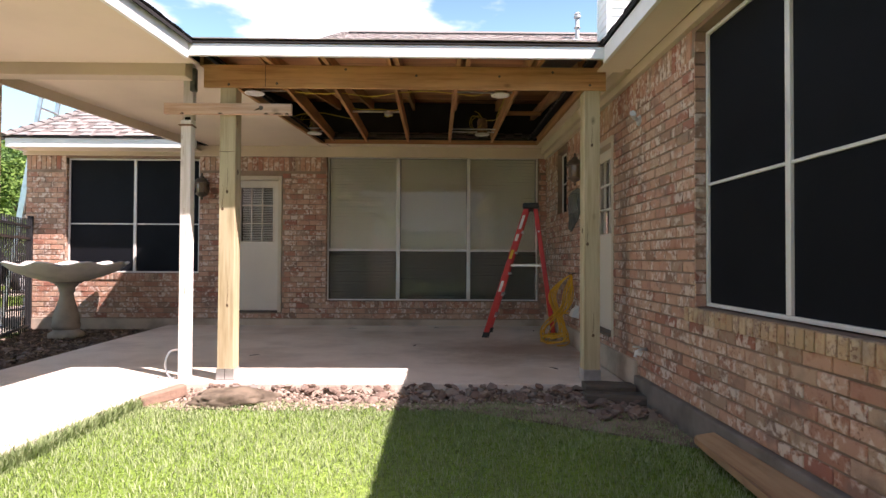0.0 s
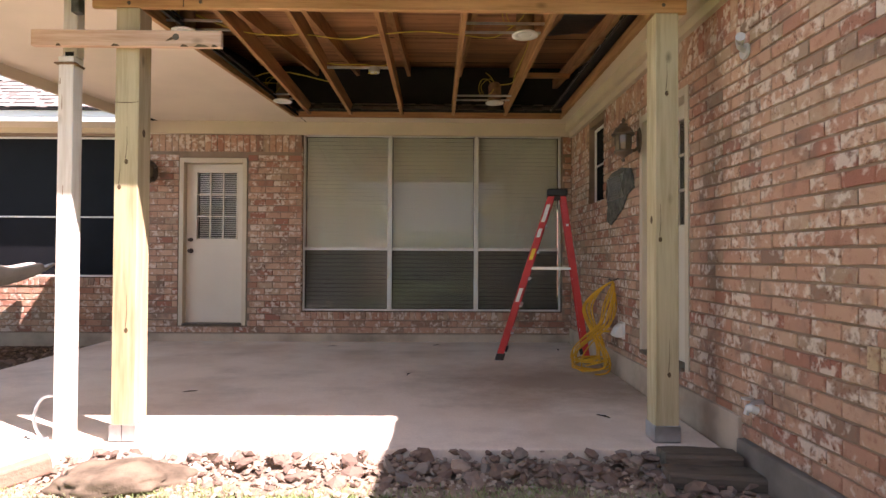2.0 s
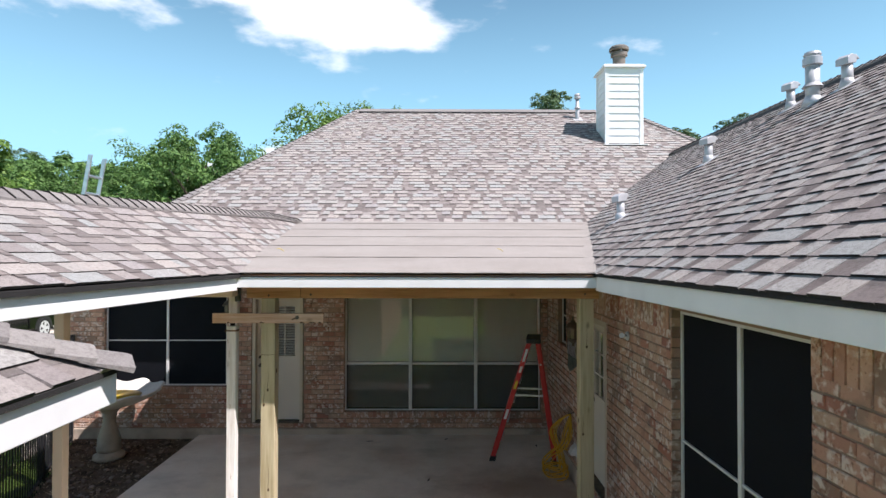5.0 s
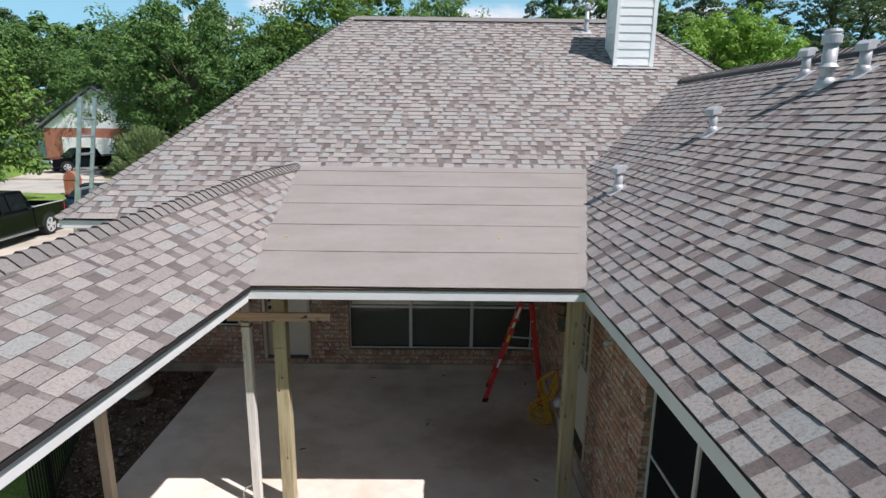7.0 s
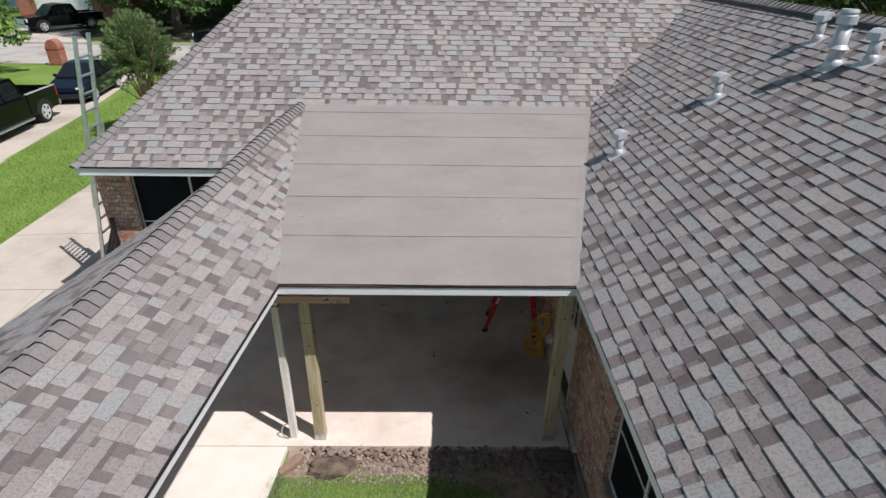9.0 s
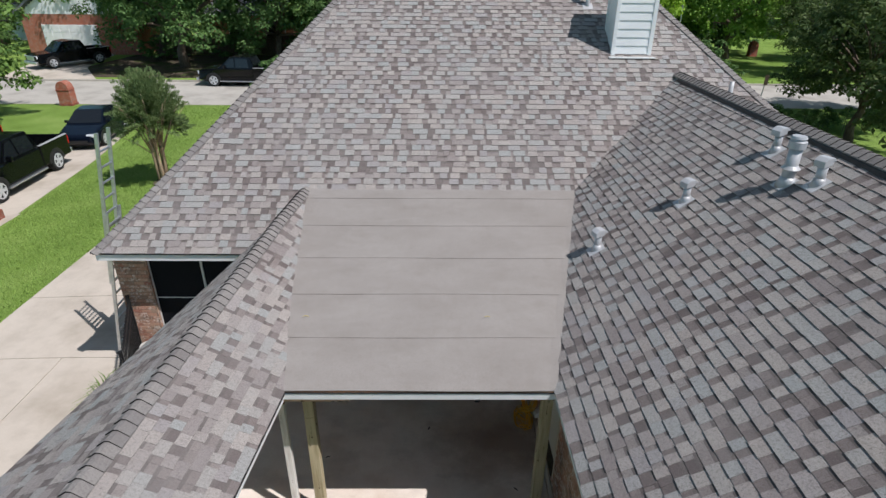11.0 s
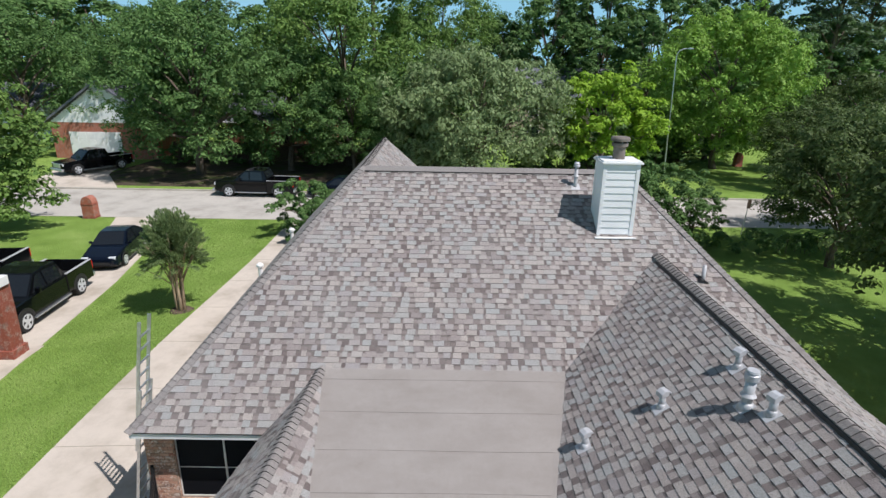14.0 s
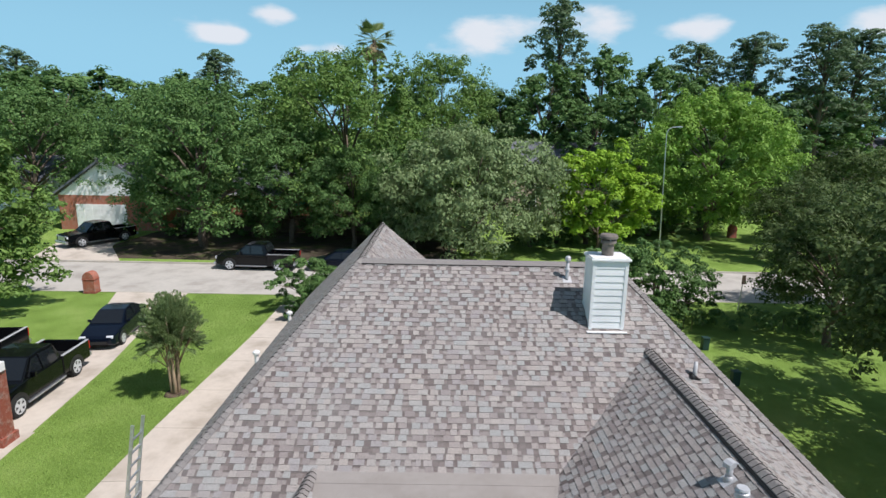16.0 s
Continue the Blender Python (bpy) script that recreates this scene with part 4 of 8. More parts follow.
roof_main = deck("roof_main", [south, west, [C_E, R_E, (9.5, 21.1, EAVE)],
                               [R_W, R_E, (9.5, 21.1, EAVE), (3.0, 21.1, EAVE)],
                               [P_N, R_W, (2.08, 18.6, EAVE), (2.08, 25.0, EAVE)], [P_N, (-5.68, 25.0, EAVE), (2.08, 25.0, EAVE)]],
                 "weathered brown grey asphalt shingle hip roof of the house")
shingle(roof_main, south, (1, 0, 0), (-3.0, 3.0, 9.3, 10.6), seed=3)
shingle(roof_main, west, (0, 1, 0), None, seed=4)
shingle(roof_main, [P_N, R_W, (2.08, 18.6, EAVE), (2.08, 25.0, EAVE)], (0, 1, 0), None, seed=5)
shingle(roof_main, [C_E, R_E, (9.5, 21.1, EAVE)], (0, 1, 0), None, seed=6)
N_S = Vector((0, -PITCH, 1)).normalized()
N_W = Vector((-1.08, 0, 1)).normalized()
N_E = Vector((1.08, 0, 1)).normalized()
caps(roof_main, C_W, R_W, N_S, N_W)
caps(roof_main, C_E, R_E, N_S, N_E)
caps(roof_main, R_W, P_N, N_W, N_E)
# ridge vent along the main ridge
part("ridge_vent", Geo().prism([(RW + 0.1, RIDGE_Y - 0.17, RIDGE_Z - 0.050), (RW + 0.1, RIDGE_Y, RIDGE_Z + 0.065), (RW + 0.1, RIDGE_Y + 0.17, RIDGE_Z - 0.050)], (RE - RW - 0.1, 0, 0)), CAP, roof_main, bevel=0.006)
# black strip standing in for the shadow gap under the ridge vent
part("vent_slot", Geo().prism([(RW + 0.1, RIDGE_Y - 0.160, RIDGE_Z - 0.104), (RW + 0.1, RIDGE_Y - 0.155, RIDGE_Z - 0.052), (RW + 0.1, RIDGE_Y + 0.155, RIDGE_Z - 0.052), (RW + 0.1, RIDGE_Y + 0.160, RIDGE_Z - 0.104)], (RE - RW - 0.1, 0, 0)), BLACK_PLASTIC, roof_main)

# wing roof
WX = 1.93
WR_X = 5.86
WR_Z = EAVE + PITCH * (WR_X - WX)
WR_END = 8.30 + (WR_Z - EAVE) / PITCH
wing_w = [(WX, -3.6, EAVE), (WX, 8.30, EAVE), (WR_X, WR_END, WR_Z), (WR_X, -3.6, WR_Z)]
wing_e = [(2 * WR_X - WX, -3.6, EAVE), (2 * WR_X - WX, 8.30, EAVE), (WR_X, WR_END, WR_Z), (WR_X, -3.6, WR_Z)]
roof_wing = deck("roof_wing", [wing_w, wing_e], "weathered asphalt shingle gable roof of the wing")
shingle(roof_wing, wing_w, (0, 1, 0), (1.9, 3.6, 3.2, 6.0), seed=7, butts=(0.009, 0.0165))
shingle(roof_wing, wing_e, (0, 1, 0), None, seed=8)
N_WW, N_WE = Vector((-PITCH, 0, 1)).normalized(), Vector((PITCH, 0, 1)).normalized()
caps(roof_wing, (WR_X, -3.5, WR_Z), (WR_X, WR_END, WR_Z), N_WW, N_WE, width=0.16, lift=0.062)
part("ridge_vent", Geo().prism([(WR_X - 0.175, -3.5, WR_Z - 0.125), (WR_X - 0.155, -3.5, WR_Z - 0.045), (WR_X, -3.5, WR_Z + 0.052), (WR_X + 0.155, -3.5, WR_Z - 0.045), (WR_X + 0.175, -3.5, WR_Z - 0.125)], (0, WR_END + 3.1, 0)), BLACK_PLASTIC, roof_wing)
tagged(part("gable_wing", Geo().prism([(FX, -3.58, 2.8), (2 * WR_X - FX, -3.58, 2.8), (WR_X, -3.58, WR_Z - 0.25)], (0, 0.12, 0)), SIDING), "white boarded gable closing the wing roof", "gable", "", "structure")

# patio roof: rolled sheets on a low slope
PS = (3.58 - EAVE) / (9.48 - 4.62)
def patio_z(y):
    return EAVE + PS * (y - 4.62)


roof_patio = deck("roof_patio", [[(-1.41, 4.665, EAVE - 0.011), (2.0, 4.665, EAVE - 0.011), (3.15, 9.5, patio_z(9.5) - 0.012), (-2.0, 9.5, patio_z(9.5) - 0.012)]], "low-slope patio roof covered with tan rolled roofing", DECKING)
part("edge_strip", box(-1.40, 1.97, 4.650, 4.694, 2.764, 2.776), EDGE, roof_patio, "dark metal drip edge")
laps = [4.655, 5.55, 6.44, 7.32, 8.25, 9.17, 9.60]
rng = random.Random(11)
for i, (a, b) in enumerate(zip(laps, laps[1:])):
    g = Geo()
    n = 24
    for layer in (0.0, -0.006):
        for y, dz in ((a, 0.010), ((a + b) / 2, 0.006), (b + 0.08, 0.0)):
            for k in range(n + 1):
                s = k / n
                x = (-1.42 - 0.13 * (y - 4.62)) * (1 - s) + (1.99 + 0.26 * (y - 4.62)) * s
                g.v.append((x, y + (0.006 * math.sin(7 * s + i * 2) if y == a else 0), patio_z(y) + dz + layer + rng.uniform(-0.0015, 0.0015)))
    w = n + 1
    for r in range(2):
        for k in range(n):
            g.f.append((r * w + k, r * w + k + 1, (r + 1) * w + k + 1, (r + 1) * w + k))
            g.f.append((3 * w + r * w + k, 3 * w + (r + 1) * w + k, 3 * w + (r + 1) * w + k + 1, 3 * w + r * w + k + 1))
    for k in range(n):
        g.f.append((k, 3 * w + k, 3 * w + k + 1, k + 1))
    part("roofing_sheet", g, MEMBRANE, roof_patio)
# an upturned border sheet where the patio roof meets the wing
g = Geo()
for k in range(25):
    y = 4.67 + k * 0.194
    xe = 1.99 + 0.26 * (y - 4.62)
    for x, dz in ((xe - 0.19 + 0.012 * math.sin(k * 1.7), 0.004), (xe - 0.12, 0.0105), (xe - 0.05, 0.0175), (xe + 0.02, 0.034)):
        g.v.append((x, y, patio_z(y) + dz))
g.f = [(4 * k + j, 4 * k + j + 1, 4 * k + j + 5, 4 * k + j + 4) for k in range(24) for j in range(3)]
part("border_sheet", g, MEMBRANE, roof_patio)
# walkway roof: slightly twisted slopes, laid in short bays
BAYS = [1.2, 2.7, 4.2, 5.7, 7.2, 8.4, 9.6]


def w_top(y):
    return 3.60 - 0.045 * max(0.0, 8.0 - y)


def bay(side, a, b):
    e = w_right if side > 0 else w_left
    o = 0.03 * side
    return [(e(a) + o, a, EAVE - 0.012), (e(b) + o, b, EAVE - 0.012), (w_ridge(b), b, w_top(b) - 0.04), (w_ridge(a), a, w_top(a) - 0.04)]


pairs = list(zip(BAYS, BAYS[1:]))
roof_walk = deck("roof_walkway", [bay(s, a, b) for s in (1, -1) for a, b in pairs], "asphalt shingle gable roof over the walkway", None, 0.03)


def shingle_twisted(roof, side, rows, seed, most):
    """Courses over the slightly twisted slope between an eave and the ridge, tab by tab."""
    rng, layers, made, high, edges, bands = random.Random(seed), (Geo(), Geo()), 0, 0, Geo(), Geo()
    e = w_right if side > 0 else w_left
    def at(y, t):
        return Vector((e(y) + 0.03 * side, y, EAVE)).lerp(Vector((w_ridge(y), y, w_top(y))), t)
    for row in range(rows):
        t0, t1 = row / rows, min(1.0, (row + 1.15) / rows)
        y = W0 - rng.uniform(0, 0.25)
        while y < 9.6:
            high = 1 - high if rng.random() < 0.82 else high
            a = max(y, W0)
            y += TAB_W[rng.randrange(5) + 2 if high else rng.randrange(4)]
            b = min(y, 9.6) - 0.002
            if b - a < 0.01:
                continue
            q = [at(a, t0), at(b, t0), at(b, t1), at(a, t1)]
            n = (q[1] - q[0]).cross(q[3] - q[0]).normalized() * side * -1
            n = n if n.z > 0 else -n
            slip = (q[3] - q[0]).normalized() * rng.uniform(-0.004, 0.004)
            q[0], q[1] = q[0] + slip, q[1] + slip
            c = (0.010, 0.014)[high]
            out = (q[0] - q[3]).normalized() * 0.0008
            dark_edge(edges, [q[0] + out, q[1] + out, q[1] + out + n * c, q[0] + out + n * c])
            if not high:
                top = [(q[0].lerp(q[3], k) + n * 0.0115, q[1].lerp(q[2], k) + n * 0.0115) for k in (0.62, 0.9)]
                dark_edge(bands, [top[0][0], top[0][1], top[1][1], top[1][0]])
            g = Geo()
            g.v = [tuple(p + n * h) for p, h in zip(q, (0.002, 0.002, 0.002, 0.002))] + [tuple(p + n * h) for p, h in zip(q, (c, c, 0.005, 0.005))]
            g.f = [(4, 5, 6, 7), (0, 1, 5, 4), (1, 2, 6, 5), (3, 0, 4, 7)]
            if side < 0:
                g.f = [f[::-1] for f in g.f]
            if made < most and 2.6 < a < 8.4:
                part("shingle", g, (RECESS, SHINGLE)[high], roof)
                made += 1
            else:
                i = len(layers[high].v)
                layers[high].v += g.v
                layers[high].f += [tuple(i + k for k in f) for f in g.f]
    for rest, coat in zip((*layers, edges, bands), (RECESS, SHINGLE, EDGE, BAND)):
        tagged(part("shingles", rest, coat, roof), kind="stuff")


shingle_twisted(roof_walk, 1, 10, 20, 290)
shingle_twisted(roof_walk, -1, 11, 30, 0)
caps(roof_walk, (w_ridge(W0), W0, w_top(W0)), (w_ridge(8.0), 8.0, w_top(8.0)), Vector((0.7, 0, 1)).normalized(), Vector((-0.7, 0, 1)).normalized(), width=0.15, exposure=0.135)
caps(roof_walk, (w_ridge(8.0), 8.0, 3.60), (w_ridge(9.55), 9.55, 3.60), Vector((0.7, 0, 1)).normalized(), Vector((-0.7, 0, 1)).normalized(), width=0.15, exposure=0.135)

# garage roof beyond the walkway: only its corner comes into view
GX, GY, GZ = -0.80, 1.78, 2.50
g_top = (-3.0, -0.55, GZ + 0.55 * 2.33)
g_east = [(GX, GY, GZ), (GX, -7.0, GZ), (-3.0, -7.0, g_top[2]), g_top]
g_north = [(GX, GY, GZ), (-7.3, GY, GZ), (-4.98, -0.55, g_top[2]), g_top]
g_west = [(-7.3, GY, GZ), (-7.3, -7.0, GZ), (-4.98, -7.0, g_top[2]), (-4.98, -0.55, g_top[2])]
g_cap = [(-3.0, -7.0, g_top[2]), (-4.98, -7.0, g_top[2]), (-4.98, -0.55, g_top[2]), g_top]
roof_garage = deck("roof_garage", [g_east, g_west, g_cap, [(GX, GY, GZ), (-7.3, GY, GZ), (-4.98, -0.55, g_top[2]), g_top]], "dark asphalt shingle roof corner of the garage")
shingle(roof_garage, g_east, (0, 1, 0), None, seed=12)
shingle(roof_garage, g_north, (1, 0, 0), None, seed=13)
shingle(roof_garage, g_west, (0, 1, 0), None, seed=14)
shingle(roof_garage, g_cap, (0, 1, 0), None, seed=15)
tagged(part("gable_garage", Geo().prism([(GX - 0.1, -6.9, GZ - 0.15), (-7.2, -6.9, GZ - 0.15), (-4.98, -6.9, g_top[2] - 0.06), (-3.0, -6.9, g_top[2] - 0.06)], (0, 0.1, 0)), SIDING), "white boarded end of the garage roof", "gable", "", "structure")
caps(roof_garage, (GX, GY, GZ), g_top, Vector((0.55, 0, 1)).normalized(), Vector((0, 0.55, 1)).normalized(), width=0.13)
tagged(part("fascia_garage", Geo().box(GX - 0.05, GX - 0.02, -7.0, GY - 0.05, 2.355, GZ - 0.02).box(-7.25, GX - 0.02, GY - 0.05, GY - 0.02, 2.355, GZ - 0.02), WHITE, bevel=0.004), "white fascia round the garage eave", "fascia", "", "structure")
tagged(part("soffit_garage", box(-7.25, GX - 0.052, -7.0, GY - 0.052, 2.38, 2.395), SOFFIT), "tan soffit under the garage eave", "soffit", "", "structure")
tagged(part("wall_garage", box(-7.0, -1.25, -7.0, 1.30, -0.2, 2.38), BRICK), "brown brick garage wall behind the walkway", "wall", "", "structure")

# ---- ground ----
def gz(x, y):
    """The lie of the land: level at the house, a little lower towards the street."""
    fall = 0.30 * smooth_step(0, 1, max((-x - 6.5) / 9.0, (y - 10.0) / 22.0, (x - 9.0) / 9.0, 0.0))
    return -0.11 - fall


STREET_S, STREET_N = 35.4, 44.0
def grid(xs, ys, lift=0.0, dip=True):
    g = Geo()
    for y in ys:
        for x in xs:
            g.v.append((x, y, gz(x, y) + lift - (0.13 if dip and STREET_S < y < STREET_N else 0.0)))
    w = len(xs)
    g.f = [(j * w + i, j * w + i + 1, (j + 1) * w + i + 1, (j + 1) * w + i) for j in range(len(ys) - 1) for i in range(w - 1)]
    return g


xs = [-2000, -400, -150, -90, -60, -45] + [-36 + 1.5 * i for i in range(49)] + [45, 60, 90, 150, 400, 2000]
ys = [-400, -60, -20] + [-10 + 1.5 * i for i in range(30)] + [35.0, STREET_S, STREET_S + 0.02, 38, 41, STREET_N - 0.02, STREET_N, 46, 49, 53, 58, 66, 80, 120, 220, 600, 2500]
tagged(part("ground", grid(xs, ys), LAWN, smooth=True), "green mown lawn reaching out to the street and beyond", "ground", "", "structure")


def strip(name, left, right, lift, mat, label, category, step=1.0, thick=0.06, parent=None):
    """A sheet between two edges, each a list of (x, y), laid over the ground."""
    def at(edge, s):
        k = s * (len(edge) - 1)
        i = min(int(k), len(edge) - 2)
        return Vector(edge[i]).lerp(Vector(edge[i + 1]), k - i)
    span = sum((Vector(b) - Vector(a)).length for a, b in zip(left, left[1:]))
    n, m = max(2, int(span / step)), 6
    g = Geo()
    for layer in (0.0, -thick):
        for i in range(n + 1):
            a, b = at(left, i / n), at(right, i / n)
            for j in range(m + 1):
                p = a.lerp(b, j / m)
                g.v.append((p.x, p.y, gz(p.x, p.y) + lift + layer))
    w, h = m + 1, (n + 1) * (m + 1)
    for i in range(n):
        for j in range(m):
            q = (i * w + j, i * w + j + 1, (i + 1) * w + j + 1, (i + 1) * w + j)
            g.f += [q, tuple(h + k for k in q[::-1])]
    ring = [j for j in range(w)] + [i * w + m for i in range(1, n + 1)] + [n * w + j for j in range(m - 1, -1, -1)] + [i * w for i in range(n - 1, 0, -1)]
    g.f += [(a, h + a, h + b, b) for a, b in zip(ring, ring[1:] + ring[:1])]
    bm = bmesh.new()
    me = g.mesh(name)
    bm.from_mesh(me)
    bmesh.ops.recalc_face_normals(bm, faces=bm.faces)
    bm.to_mesh(me)
    bm.free()
    ob = link(name, me, mat, parent)
    return ob if parent else tagged(ob, label, category, "", "structure")


strip("street", [(-400, STREET_S + 0.05), (-60, STREET_S + 0.05), (60, STREET_S + 0.05), (400, STREET_S + 0.05)], [(-400, STREET_N - 0.05), (-60, STREET_N - 0.05), (60, STREET_N - 0.05), (400, STREET_N - 0.05)], -0.115, ROAD, "pale concrete residential street", "street", 8.0, 0.03)
for y0, nm in ((STREET_S - 0.10, "kerb"), (STREET_N - 0.05, "kerb")):
    strip(nm, [(-400, y0), (0, y0), (400, y0)], [(-400, y0 + 0.15), (0, y0 + 0.15), (400, y0 + 0.15)], 0.02, CURB, "concrete kerb along the street", "kerb", 8.0, 0.2)
# the patio: one slab falling away from the house, and the walkway slab before it
def slab_z(y):
    return 0.02 * (y - 6.9) / 1.9


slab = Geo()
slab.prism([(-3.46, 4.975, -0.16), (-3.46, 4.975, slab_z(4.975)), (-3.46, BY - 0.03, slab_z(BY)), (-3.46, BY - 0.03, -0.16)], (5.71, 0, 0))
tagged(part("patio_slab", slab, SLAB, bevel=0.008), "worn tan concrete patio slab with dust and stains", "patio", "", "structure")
tagged(part("walkway_slab", Geo().prism([(-3.50, 1.0, -0.17), (-1.80, 1.0, -0.17), (-1.78, 3.3, -0.17), (-1.66, 4.965, -0.17), (-3.46, 4.965, -0.17)], (0, 0, 0.145)), WALK, bevel=0.008), "pale concrete walkway slab beside the lawn", "walkway", "", "structure")
drive = setting("driveway", "pale concrete drive and side walk with straight joints", "driveway")
ys_d = [-6.0, 0.0, 4.6, 9.05, 11.6, 14.4, 17.6, 20.8, 24.0, 27.2, 30.4, 33.6, 35.25]
edge = lambda y: -9.85 + 0.35 * smooth_step(14.0, 30.0, y)
inner = lambda y: -5.74
def paving(a, b, left, right):
    rows = (a + 0.010, (a + b) / 2, b - 0.010)
    strip("paving_slab", [(left(y), y) for y in rows], [(right(y), y) for y in rows], 0.03, PAVE, "", "", 0.8, 0.08, drive)


for a, b in zip(ys_d, ys_d[1:]):
    if b < 10:
        paving(a, b, edge, lambda y: -7.510)
        paving(a, b, lambda y: -7.490, inner)
    else:
        paving(a, b, edge, inner)
tagged(strip("driveway_far", [(-17.6, 12.0), (-17.8, 24.0), (-18.6, 28.0), (-21.2, 35.25)], [(-13.6, 12.0), (-14.9, 23.6), (-16.1, 30.0), (-16.4, 35.25)], 0.025, PAVE, "concrete driveway with parked cars", "driveway"), "")
strip("driveway_opposite", [(-33.5, 44.15), (-35.5, 50), (-37.2, 56.8)], [(-26.0, 44.15), (-30.0, 50), (-31.4, 56.8)], 0.02, PAVE, "concrete driveway before the house across the street", "driveway")
strip("side_street", [(21.5, 44.0), (28.6, 51.8), (36.4, 64), (49, 90)], [(29.0, 44.0), (34.5, 51), (44, 64), (58, 90)], -0.02, ROAD, "pale concrete side street", "street", 3.0, 0.1)
# real litter strip whose colour also holds the oaks' shade
strip("leaf_litter", [(-30.5, 45.2), (-18, 45.0), (-8, 45.2), (2, 46.5)], [(-29.5, 58.4), (-18, 58.5), (-8, 58.5), (2.5, 58.4)], 0.008, LITTER, "brown leaf litter and thin grass, darkened for the shade under the oaks", "ground", 1.5)
strip("planting_bed", [(-3.60, 4.2), (-4.55, 6.5), (-5.50, 8.74)], [(-3.50, 4.2), (-3.48, 6.5), (-3.48, 8.74)], 0.06, SOIL, "dark mulch bed with loose stones by the wall", "flower bed", 0.4)
strip("border_soil", [(-1.64, 4.50), (0.3, 4.56), (0.9, 4.40), (2.25, 3.6)], [(-1.64, 4.965), (0.5, 4.965), (1.7, 4.965), (2.25, 4.965)], 0.012, DRY_SOIL, "bare soil strip along the patio edge", "flower bed", 0.3)
ring = Geo().lathe([(0.02, 0.045), (0.25, 0.05), (0.42, 0.03), (0.50, -0.02)], 22, Matrix.Translation((-10.35, 20.5, gz(-10.35, 20.5))), lambda a, r, z: (r * (1 + 0.08 * math.sin(3 * a + 1)), z))
tagged(part("mulch_ring", ring, SOIL, smooth=True), "ring of bare brown soil round the myrtle", "flower bed", "", "structure")

# ---- on and round the patio ----
def timber_post(name, x0, x1, y0, y1, z0, z1, mat, label, base=True):
    p = thing(name, ((x0 + x1) / 2, (y0 + y1) / 2, z0), label, "post")
    part("shaft", box(x0, x1, y0, y1, z0 + (0.012 if base else 0), z1), mat, p, bevel=0.006)
    if base:
        part("post_base", Geo().box(x0 - 0.006, x1 + 0.006, y0 - 0.006, y0 - 0.001, z0, z0 + 0.10).box(x0 - 0.006, x1 + 0.006, y1 + 0.001, y1 + 0.006, z0, z0 + 0.10).box(x0 - 0.006, x0 - 0.001, y0 - 0.006, y1 + 0.006, z0, z0 + 0.10).box(x1 + 0.001, x1 + 0.006, y0 - 0.006, y1 + 0.006, z0, z0 + 0.10).box(x0 - 0.006, x1 + 0.006, y0 - 0.006, y1 + 0.006, z0, z0 + 0.010), GALV, p, "galvanised post shoe", bevel=0.002)
    if mat is PT_POST:
        for i, z in enumerate((0.63, 1.47, 1.62) if x0 < 0 else (0.38, 1.18, 2.05)):
            x = x0 + 0.025 + (x1 - x0 - 0.05) * ((i * 0.43 + 0.3 * x1) % 1.0)
            knot = Matrix.Translation((x, y0 + 0.001, z)) @ Matrix.Rotation(radians(90), 4, "X") @ Matrix.Diagonal((1, 1.45, 1, 1))
            part("knot", Geo().lathe([(0.010, 0), (0.011, 0.002), (0.006, 0.003)], 14, knot), KNOT, p)
            part("check_crack", Geo().tube([(x - 0.004, y0 - 0.0005, z + 0.02), (x + 0.003, y0 - 0.0005, z + 0.10), (x + 0.001, y0 - 0.0005, z + 0.21)], [0.002, 0.0016, 0.0006], 5), KNOT, p)
        if x0 < 0:
            part("shoe_slit", box((x0 + x1) / 2 - 0.002, (x0 + x1) / 2 + 0.002, y0 - 0.0075, y0 - 0.005, z0 + 0.01, z0 + 0.10), BLACK_PLASTIC, p)
        side = Matrix.Translation((x1 - 0.001 if x0 < 0 else x0 + 0.001, y0 + 0.06, 1.80 if x0 < 0 else 1.30)) @ Matrix.Rotation(radians(90 if x0 < 0 else -90), 4, "Y") @ Matrix.Diagonal((1.5, 1, 1, 1))
        part("knot", Geo().lathe([(0.016, 0), (0.017, 0.002), (0.009, 0.0035)], 14, side), KNOT, p)
    return p


spliced = timber_post("timber_post", -1.294, -1.154, 5.08, 5.22, -0.019, 2.532, PT_POST, "new yellow treated pine post under the patio beam")
part("saw_line", Geo().tube([(-1.2935, 5.0795, 1.971), (-1.24, 5.0792, 1.968), (-1.19, 5.0795, 1.969), (-1.158, 5.0795, 1.974)], [0.0022, 0.0028, 0.0022, 0.0015], 5), KNOT, spliced, "dark saw cut across the post")
timber_post("timber_post", 1.90, 2.04, 5.08, 5.22, -0.019, 2.532, PT_POST, "new yellow treated pine post beside the wing wall")
timber_post("walkway_post", -3.335, -3.235, 5.05, 5.15, -0.02, 2.56, TRIM, "tan painted wooden walkway post", False)
old = timber_post("old_post", -1.642, -1.552, 5.10, 5.19, -0.02, 2.215, OLD_POST, "old post with peeling white paint, cut off below the beam", False)
part("collar", box(-1.644, -1.550, 5.098, 5.192, 2.215, 2.250), OLD_POST, old, bevel=0.006)
part("stub", box(-1.636, -1.548, 5.126, 5.195, 2.255, 2.753), OLD_POST, old, "notched upper end of the post", bevel=0.005)
part("bracket", box(-1.556, -1.506, 5.07, 5.124, 2.50, 2.70), MESH_GREY, old, "dark metal bracket", bevel=0.006)
part("clamp_band", box(-1.649, -1.545, 5.093, 5.197, 2.198, 2.212), RUST, old, "rusty clamp band", bevel=0.003)
